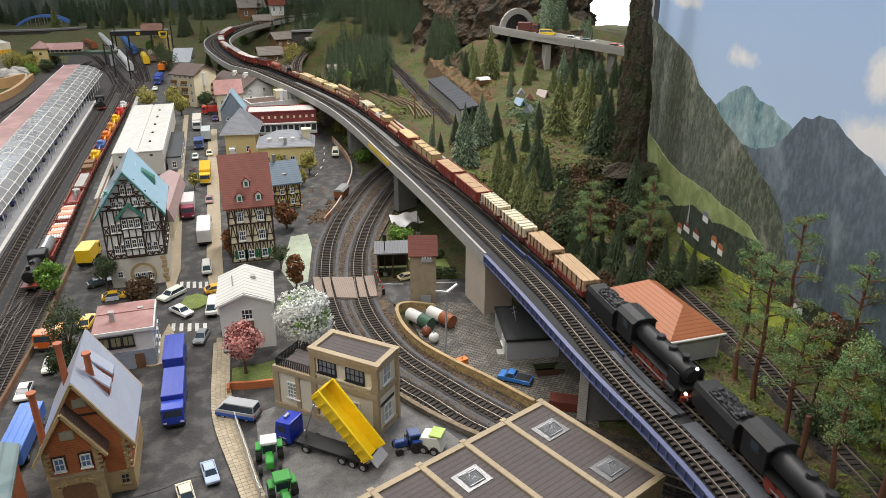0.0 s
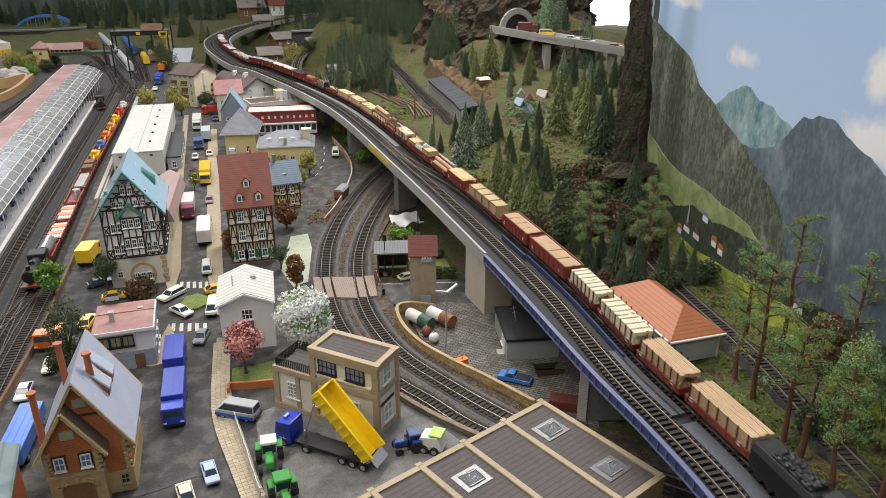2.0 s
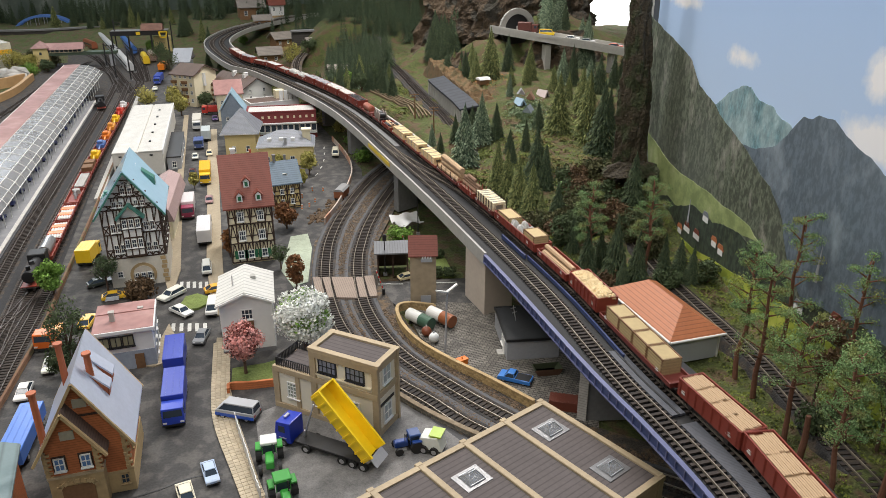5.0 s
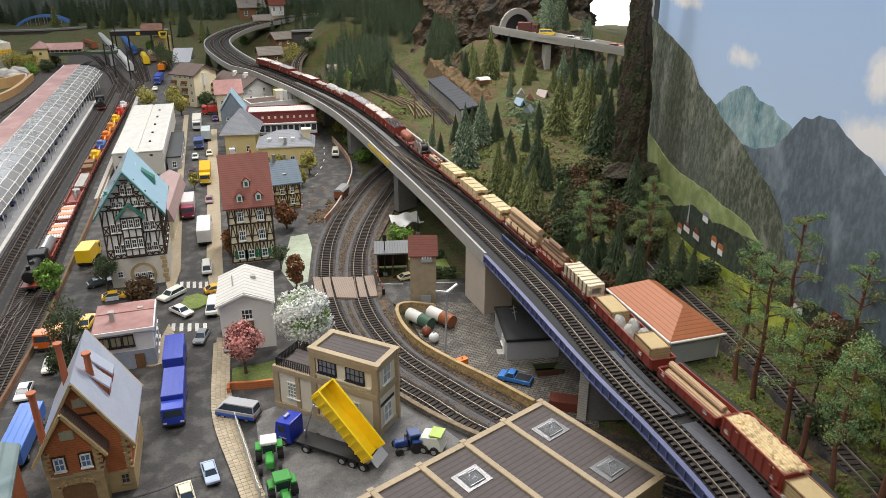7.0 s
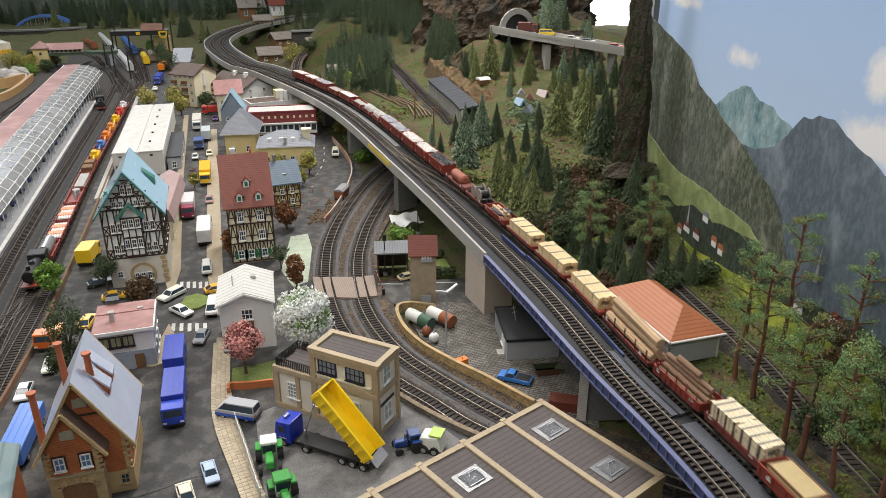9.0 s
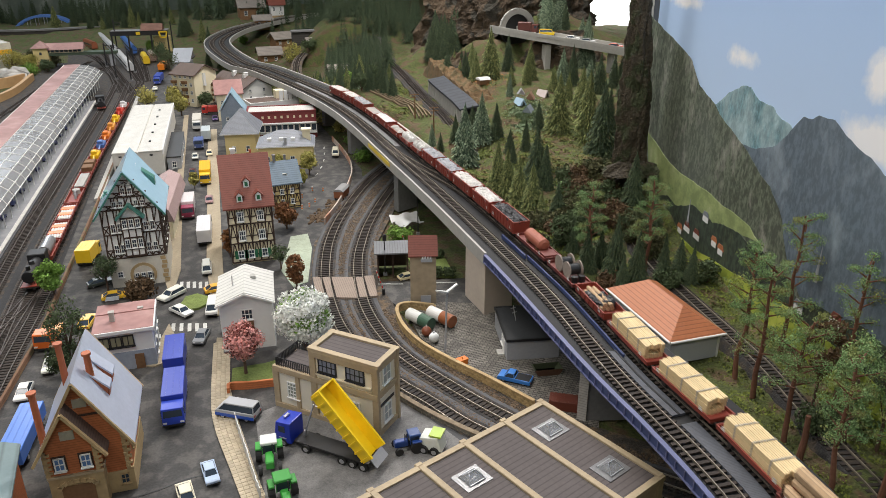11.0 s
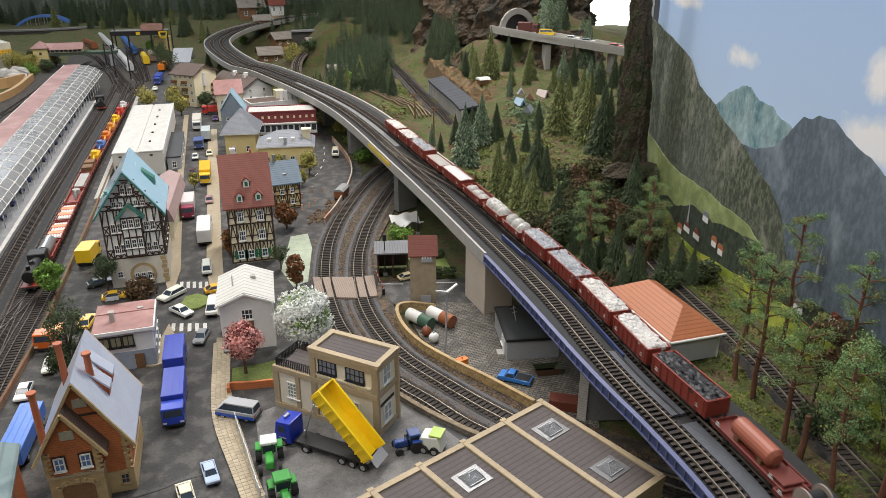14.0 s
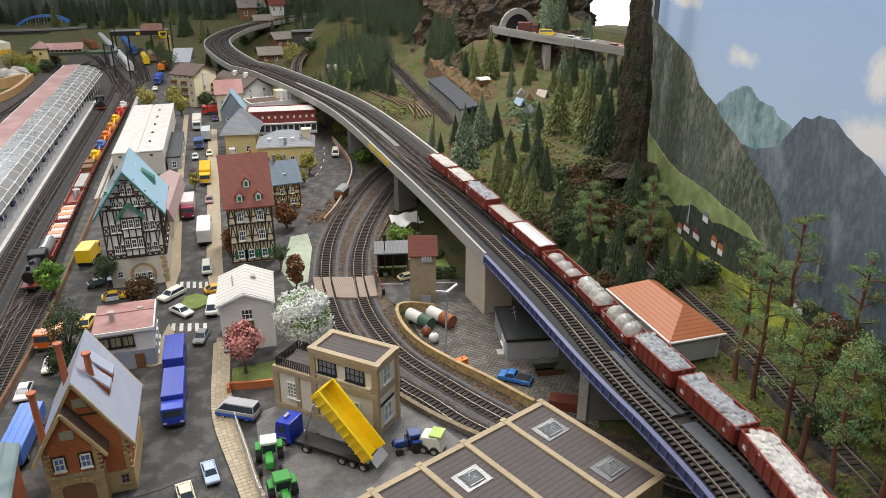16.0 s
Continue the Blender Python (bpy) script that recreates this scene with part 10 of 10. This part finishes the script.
part("gable_roof", Mesh().side([(-0.05, 0.138), (0.05, 0.138), (0, 0.172)], 0.01, 0.125), mat("weathered_red_roof", (0.2, 0.1, 0.07), 0.8, var=0.4, rows=0.006), r_)
part("shed_body", Mesh().box(0.11, 0.02, 0, 0.09, 0.04, 0.1), YELLOW_W, r_)
r_ = thing("grey_shed", -0.149, 4.12, 0.0000, -10, "small shed with smooth grey roof beside the road", "shed")
part("wall", Mesh().box(0, 0, 0, 0.085, 0.09, 0.022), GREY_W, r_)
part("roof", Mesh().add([(-0.045, -0.05, 0.022), (0.045, -0.05, 0.022), (0.05, 0.05, 0.08), (-0.05, 0.05, 0.08), (-0.045, -0.05, 0.018), (0.045, -0.05, 0.018), (0.05, 0.05, 0.076), (-0.05, 0.05, 0.076)], [(0, 1, 2, 3), (7, 6, 5, 4), (0, 4, 5, 1), (1, 5, 6, 2), (2, 6, 7, 3), (3, 7, 4, 0)]), mat("smooth_grey_roof", (0.34, 0.36, 0.4), 0.4), r_)
r_, W_, D_, h_ = simple_house((-1.0632, 4.2769, 0.0000, 27.05, 0.1484, 0.1600, 0.1250), "depot", "white depot building with yellow band", mat("cream_white", (0.7, 0.66, 0.55), 0.7), ROOF_W, "flat", 0, cols=3, floors=1, sides="f", win=(0.02, 0.02))
part("band", Mesh().box(0, -D_ / 2 - 0.001, h_ * 0.6, W_, 0.003, h_ * 0.18), paint(0.8, 0.45, 0.03), r_)
# wooden frame of the layout
r_ = thing("layout_frame", 0, 0, 0, 0, "pale wooden edge board of the layout", "board", kind="structure")
fr_ = smooth_path([(-0.900, 3.094), (-0.819, 3.436), (-0.811, 3.760), (-0.813, 3.853)], 4)
part("edge_board", sweep(fr_, [(-0.008, -0.06), (-0.008, 0.03), (0.008, 0.03), (0.008, -0.06)]), mat("pine_board", (0.45, 0.28, 0.13), 0.6, var=0.2), r_)
part("edge_board", sweep(smooth_path([(-1.048, 3.690), (-0.912, 3.676), (-0.834, 3.798)], 4), [(-0.008, -0.03), (-0.008, 0.04), (0.008, 0.04), (0.008, -0.03)]), bpy.data.materials["pine_board"], r_)
for k_, (x_, y_) in enumerate([(-0.909, 3.883), (-0.884, 3.939), (-0.947, 3.926), (-0.871, 3.809)]):
    q_ = part("boulder", Mesh().lump(x_, y_, 0.02, 0.05, k_, 0.7), mat("pale_plaster_rock", (0.42, 0.4, 0.37), 0.85, var=0.4) if k_ == 0 else bpy.data.materials["pale_plaster_rock"])
    tagged(q_, "pale plaster boulder at the layout edge", "rock", "plaster boulders")
# masts along the yard
for x_, y_, h_ in ((-0.4379, 3.7370, 0.16), (-0.3688, 3.6693, 0.14), (-0.5204, 4.1407, 0.12), (-0.5031, 4.5496, 0.2), (-0.2109, 4.6484, 0.17), (-0.3690, 3.9132, 0.12)):
    r_ = thing("mast", x_, y_, 0, 0, "dark catenary mast in the far yard", "mast", "masts along the tracks")
    part("pole", Mesh().box(0, 0, 0, 0.006, 0.006, h_), BLACK, r_)
    part("arm", Mesh().beam((0, 0, h_ * 0.93), (0.035, 0, h_ * 0.88), 0.003), BLACK, r_)
    part("base", Mesh().box(0, 0, 0, 0.014, 0.014, 0.01), CONC_D, r_)

# white chimneys of the apartment blocks
for b_ in [o for o in scene.collection.objects if o.name.startswith("apartment_block")]:
    for x_, y_ in ((-0.05, 0.01), (-0.02, -0.012), (0.03, 0.012), (0.055, -0.01)):
        part("chimney", Mesh().box(x_, y_, 0.075, 0.013, 0.011, 0.047).box(x_, y_, 0.122, 0.015, 0.013, 0.002), WHITE, b_)


# ---------------------------------------------------------------- things on the hill
r_ = thing("mountain_road", 0, 0, 0, 0, "grey mountain road bridge with railings coming out of a tunnel", "road bridge", kind="structure")
ROADC = smooth_path([(1.01, 2.58, 0.306), (1.02, 2.49, 0.307), (1.07, 2.38, 0.302), (1.13, 2.29, 0.295), (1.20, 2.22, 0.286), (1.29, 2.14, 0.272)], 6)
part("deck", sweep(ROADC, [(-0.035, -0.014), (-0.035, 0), (0.035, 0), (0.035, -0.014)]), CONC, r_)
for o_ in (-0.034, 0.034):
    part("parapet", sweep(ROADC, [(o_ - 0.002, 0), (o_ - 0.002, 0.012), (o_ + 0.002, 0.012), (o_ + 0.002, 0)]), CONC, r_)
for x_, y_, z_ in ((1.0892, 2.3308, 0.2844), (1.2528, 2.1725, 0.2721)):
    part("pillar", Mesh().box(x_, y_, z_ - 0.14, 0.02, 0.03, 0.13), CONC, r_)
p_ = ROADC[3]
t_ = thing("tunnel_portal", *(1.0496, 2.5016, 0.3086), 2, "pale concrete arch of a road tunnel in the rock", "tunnel", kind="structure")
m_ = Mesh()
for k_ in range(14):
    a_, b_ = math.pi * k_ / 14, math.pi * (k_ + 1) / 14
    m_.beam((0.058 * math.cos(a_), 0, 0.062 * math.sin(a_)), (0.058 * math.cos(b_), 0, 0.062 * math.sin(b_)), 0.011, 0.02)
part("arch", m_, CONC, t_)
# solid black plug painted as the darkness inside the road tunnel
part("dark_bore", Mesh().tube((0, 0.004, 0.0), (0, 0.03, 0.0), 0.057, n=24), BLACK, t_)
for c_, col_, l_, k_ in (((1.1003, 2.3569, 0.2996), (0.8, 0.55, 0.02), "yellow van on the mountain road", "van"), ((1.1564, 2.2808, 0.2952), W8, "white car on the mountain road", "car"), ((1.1913, 2.2345, 0.292), (0.6, 0.6, 0.6), "silver car on the mountain road", "car"), ((1.2537, 2.1645, 0.2802), (0.6, 0.1, 0.04), "red car on the mountain road", "car")):
    q_ = car(c_[0], c_[1], -35, 0.052, col_, l_, k_, "cars on the mountain road")
    q_.location.z = min(ROADC, key=lambda p: (p.x - c_[0]) ** 2 + (p.y - c_[1]) ** 2).z
c_ = (1.0537, 2.4101, 0.3104)
lorry(c_[0], c_[1], -35, 0.07, (0.15, 0.05, 0.04), (0.16, 0.06, 0.05), "dark red lorry leaving the road tunnel", z=min(ROADC, key=lambda p: (p.x - c_[0]) ** 2 + (p.y - c_[1]) ** 2).z)

# avalanche gallery beside the upper track
r_ = thing("avalanche_gallery", 0, 0, 0, 0, "grey railway gallery roof on pale columns", "gallery", kind="structure")
GAL = [Vector((p.x, p.y, p.z + 0.044)) for p in offset(UPPER, -0.03) if 1.96 < p.y < 2.36]
part("roof", sweep(GAL, [(-0.05, 0.008), (-0.05, 0.013), (0.006, 0.003), (0.006, -0.003)]), mat("slate_grey_roofing", (0.05, 0.055, 0.066), 0.7, var=0.35, rows=0.03, rowdir="Y"), r_)
col_ = Mesh().profile([(-0.0035, -0.05), (0.0045, -0.05), (0.0025, 0.0), (-0.0035, 0.0)], -0.003, 0.003).data("column", CONC)
for p_, d_ in even(GAL, 0.021):
    part("column", col_, CONC, r_, at=pose(p_.x, p_.y, p_.z, 0, 0, math.degrees(math.atan2(d_.y, d_.x)) - 90))
# back wall coloured near black to give the shade between the columns
part("back_wall", sweep(GAL, [(-0.044, -0.07), (-0.044, 0.006), (-0.04, 0.006), (-0.04, -0.07)]), mat("sooty_wall", (0.03, 0.028, 0.026), 0.9), r_)
SCREE = mat("brown_scree", (0.2, 0.125, 0.06), 0.95, var=0.6, scale=260, bump=1.0, dist=0.004, second=(0.11, 0.085, 0.04))
BANK = [Vector((p.x, p.y, p.z + 0.044)) for p in offset(UPPER, -0.03) if 1.96 < p.y < 2.75]
bm_ = Mesh()
rows_ = [p for p, d in even(BANK, 0.012)]
for p_ in rows_:
    for k_ in range(16):
        o_ = 0.045 + 0.011 * k_
        q_ = Vector((p_.x + o_, p_.y, p_.z))
        h_ = 0.016 - 0.06 * max(0.0, (o_ - 0.1) / 0.1) + 0.022 * noise.fractal(Vector((q_.x * 30, q_.y * 30, 2)), 0.8, 2.1, 5)
        fall_ = bump_step(1.96, 2.14, p_.y) * bump_step(2.75, 2.55, p_.y)
        bm_.v.append((q_.x, q_.y, q_.z + (h_ * fall_ - 0.09 * (1 - fall_) if k_ else -0.06)))
bm_.f += [(i_ * 16 + k_, (i_ + 1) * 16 + k_, (i_ + 1) * 16 + k_ + 1, i_ * 16 + k_ + 1)[::-1] for i_ in range(len(rows_) - 1) for k_ in range(15)]
tagged(part("scree_bank", bm_, SCREE), "brown scree bank behind the railway gallery", "bank", kind="structure")
# camp site
for (x_, y_, z_), c_, a_, l_ in (((0.853, 1.926, 0.142), (0.22, 0.25, 0.29), 50, "slate grey"), ((0.849, 1.98, 0.156), (0.3, 0.42, 0.52), -75, "pale blue"), ((0.947, 2.037, 0.164), (0.5, 0.42, 0.4), -60, "beige"), ((0.889, 2.067, 0.165), (0.28, 0.28, 0.3), 70, "grey"), ((0.898, 2.018, 0.162), (0.26, 0.14, 0.09), 60, "brown")):
    r_ = thing("tent", x_, y_, hill(x_, y_) - 0.003, a_, l_ + " ridge tent pitched on the meadow", "tent", "tents on the hillside")
    part("canvas", Mesh().side([(-0.014, 0), (0.014, 0), (0, 0.02)], -0.018, 0.018), paint(*c_, 0.7), r_)
    part("door_flap", Mesh().add([(0.0184, -0.006, 0), (0.0184, 0.006, 0), (0.0184, 0, 0.014)], [(0, 1, 2)]), BLACK, r_)
x_, y_ = (0.825, 2.231)
r_ = thing("shelter", x_, y_, hill(x_, y_) - 0.001, 10, "small hut with white rounded roof", "hut")
part("wall", Mesh().box(0, 0, 0, 0.034, 0.024, 0.016), WOOD, r_)
part("roof", Mesh().side([(-0.015, 0.015), (0.015, 0.015), (0.008, 0.022), (-0.008, 0.022)], -0.02, 0.02), FRAME_W, r_)
for x_, y_, z_ in ((0.5595, 2.093, 0.0707), (0.5642, 1.9112, 0.0483)):
    r_ = thing("telegraph_pole", x_, y_, hill(x_, y_) - 0.002, 0, "brown wooden telegraph pole with cross arms", "telegraph pole", "telegraph poles")
    part("pole", Mesh().tube((0, 0, 0), (0, 0, 0.08), 0.0022, 0.0017), WOOD, r_)
    for k_ in (0.068, 0.076):
        part("cross_arm", Mesh().box(0, 0, k_, 0.026, 0.002, 0.002), WOOD, r_)
DRYWALL = mat("dry_stone_wall", (0.17, 0.125, 0.075), 0.9, var=0.5, scale=220)
# stone terraces of dry brown wall
for k_ in range(5):
    pts_ = [(x, y) for x, y, z in [(0.52, 2.46, 0.100), (0.56, 2.34, 0.108), (0.59, 2.21, 0.091), (0.59, 2.09, 0.082)]]
    path_ = offset(smooth_path(pts_, 6), -0.012 * k_ + 0.03)
    path_ = [Vector((p.x, p.y, hill(p.x, p.y))) for p in path_]
    o_ = part("terrace_wall", sweep(path_, [(-0.002, -0.004), (-0.002, 0.007), (0.002, 0.007), (0.002, -0.004)]), DRYWALL)
    tagged(o_, "low dry stone terrace wall on the slope", "wall", "terrace walls", "structure")


def chalet(x, y, z, rz, w, d, h, wall_m, roof_m, label):
    r = thing("chalet", x, y, z, rz, label, "house", "chalets on the far slope")
    walls(r, w, d, h, wall_m, "x", h * 0.5)
    gable_roof(r, w, d, h, h * 0.5, "x", roof_m, 0.014, 0.004)
    put_windows(r, w, d, "f", (-w * 0.25, w * 0.25), (h * 0.35,), w * 0.14, h * 0.34)
    part("base", Mesh().box(0, 0, -0.05, w * 0.98, d * 0.98, 0.05), STONE, r)


CH_R = mat("grey_shingle", (0.26, 0.23, 0.2), 0.7, var=0.2, rows=0.006)
for (x_, y_, z_), a_, w_, h_, m_, rm_ in (((0.295, 4.1272, -0.0119), 5, 0.11, 0.055, WOOD, CH_R), ((0.3872, 4.4056, 0.0393), 20, 0.1, 0.05, WOOD, CH_R), ((0.2856, 5.3732, 0.1003), 5, 0.16, 0.09, WOOD, CH_R), ((0.4558, 5.3333, 0.1288), 5, 0.09, 0.08, WHITE, ROOF_R), ((0.5365, 4.0288, 0.0627), 10, 0.09, 0.04, WOOD, CH_R), ((0.5053, 3.1319, 0.0689), 0, 0.07, 0.03, WOOD, CH_R), ((0.3331, 5.013, 0.09), 5, 0.1, 0.045, mat("orange_wood", (0.42, 0.2, 0.07), 0.7), CH_R)):
    chalet(x_, y_, z_, a_, w_, w_ * 0.8, h_, m_, rm_, "weathered wooden chalet with grey roof" if m_ is not WHITE else "small white half-timbered house with red roof")
r_ = thing("tunnel_portal", *(0.487, 4.1053, 0.0727), 0, "dark stone railway tunnel portal in the hill", "tunnel", kind="structure")
part("wall", Mesh().box(0, 0.02, -0.02, 0.13, 0.04, 0.095), mat("dark_masonry", (0.06, 0.055, 0.05), 0.9, rows=0.01), r_)
# no hole here: black solid stands for the unlit railway tunnel
part("bore", Mesh().tube((0.01, -0.004, 0.02), (0.01, 0.005, 0.02), 0.026, n=20).box(0.01, 0.0, -0.01, 0.052, 0.009, 0.03), BLACK, r_)
part("coping", Mesh().box(0, 0.015, 0.075, 0.14, 0.05, 0.008), CONC_D, r_)
# flat brown scrub masses on the steep slope beyond the viaduct
rn_ = random.Random(55)
SCRUB = [(0.60, 1.20, 0.078), (0.62, 1.15, 0.083), (0.69, 1.21, 0.098), (0.76, 1.25, 0.102), (0.66, 1.28, 0.102), (0.72, 1.32, 0.108), (0.79, 1.35, 0.103), (0.73, 1.14, 0.095), (0.73, 1.09, 0.094), (0.73, 1.41, 0.132), (0.78, 1.39, 0.120), (0.82, 1.35, 0.103), (0.86, 1.36, 0.108), (0.56, 1.13, 0.075), (0.71, 1.04, 0.094), (0.69, 1.15, 0.075)]
for i_, (x_, y_, z_) in enumerate(SCRUB):
    for k_ in range(2):
        a_, b_ = x_ + rn_.uniform(-0.03, 0.03), y_ + rn_.uniform(-0.03, 0.03)
        leafy_tree(a_, b_, hill(a_, b_) - 0.004, rn_.uniform(0.035, 0.075), rn_.uniform(0.022, 0.036), (LEAF_S, LEAF_D, LEAF_S, LEAF_D, LEAF_S, LEAF_O)[(i_ + k_ * 2) % 6], "tangled olive brown scrub on the steep slope", 700 + i_ * 2 + k_, 420, 0.003, trunk=0.0)

# far end of the station
slab("yard", [(-0.836, 5.047), (-0.790, 5.437), (-0.153, 5.502), (-0.093, 4.423), (-0.284, 3.427), (-0.359, 2.830), (-0.639, 3.678)], -0.006, 0.0011, GRAVEL_D, "dark ballast of the far railway yard", "yard")
w_ = thing("retaining_wall", 0, 0, 0, 0, "dark stone retaining wall behind the yard", "wall", kind="structure")
WAY = smooth_path([(-1.435, 5.514), (-1.098, 5.471), (-0.802, 5.536), (-0.489, 5.605), (-0.156, 5.679), (0.057, 5.687)], 5)
part("wall", sweep(WAY, [(-0.01, -0.01), (-0.01, 0.06), (0.02, 0.06), (0.02, -0.01)]), bpy.data.materials["dark_masonry"], w_)
part("coping", sweep(WAY, [(-0.015, 0.06), (-0.015, 0.07), (0.025, 0.07), (0.025, 0.06)]), CONC_D, w_)
rn_ = random.Random(31)
for i_, (x_, y_) in enumerate([(0.383, 2.877), (0.469, 2.999), (0.465, 2.608), (0.330, 2.709), (0.364, 2.570), (0.472, 2.465), (0.242, 3.618), (0.270, 2.681), (0.391, 2.444), (0.525, 2.530), (0.195, 4.765), (0.484, 3.917)]):
    leafy_tree(x_, y_, hill(x_, y_) - 0.003, rn_.uniform(0.05, 0.085), rn_.uniform(0.028, 0.045), (LEAF_Y, LEAF_D, LEAF, LEAF_D)[i_ % 4], "round leafy bush between the chalets", 1100 + i_, 420, 0.0035, trunk=0.05)
for i_, (x_, y_) in enumerate([(-0.929, 4.305), (-0.904, 4.416), (-1.005, 4.290), (-0.786, 4.077), (-0.776, 4.258), (-0.852, 4.028), (-0.284, 4.482), (-0.221, 4.205), (-0.326, 4.588)]):
    leafy_tree(x_, y_, 0.0, rn_.uniform(0.05, 0.09), rn_.uniform(0.035, 0.05), (LEAF_D, LEAF_S, LEAF)[i_ % 3], "green bush beside the signal box and yard", 1200 + i_, 420, 0.004, trunk=0.05)

# apartment balconies
for b_ in [o for o in scene.collection.objects if o.name.startswith("apartment_block")]:
    pts_ = [Vector(q) for o in b_.children if o.name.startswith("wall") for q in o.bound_box]
    if pts_:
        x0_, y0_, h_ = min(q.x for q in pts_), min(q.y for q in pts_), max(q.z for q in pts_) * 0.72
        for k_ in range(4):
            for x_ in (0.012, 0.062):
                part("balcony", Mesh().box(x0_ + x_, y0_ - 0.005, h_ * (k_ + 0.2) / 4, 0.022, 0.011, 0.011), WOOD, b_)


def verge():
    """Bright grass beside the hillside track."""
    rn = random.Random(17)
    m = Mesh()
    for i in range(60000):
        y = rn.uniform(0.3, 1.35)
        x = edge_x(y) + rn.uniform(0.135, 0.42)
        if noise.noise(Vector((x * 11, y * 11, 2))) < -0.4:
            continue
        if min((x - p.x) ** 2 + (y - p.y) ** 2 for p in VERGE_LINE) < 0.0006:
            continue
        s = rn.uniform(0.0009, 0.002)
        a = rn.uniform(0, 6.28)
        u, w = Vector((math.cos(a), math.sin(a), 0)) * s, Vector((-math.sin(a), math.cos(a), rn.uniform(0.3, 1.3))) * s
        p = Vector((x, y, hill(x, y) - 0.0004))
        m.add([p - u, p + u, p + u * 0.5 + w, p - u * 0.4 + w * 1.2], [(0, 1, 2, 3)])
    tagged(part("verge_grass", m, mat("bright_grass", (0.15, 0.18, 0.03), 0.9, var=0.5, island=0.35, bump=0, second=(0.075, 0.075, 0.025))), "bright green grass beside the hillside track", "grass", kind="stuff")


VERGE_LINE = [p for p, d in even(HILL_TRACK, 0.03) if 0.2 < p.y < 1.5]
verge()


# ---------------------------------------------------------------- what moves
def motions():
    for ob, s, n in MOVING:
        walk(ob, [(t / 2, vehicle_pose(s - V_TRAIN * t / 2, n)) for t in range(33)])


motions()
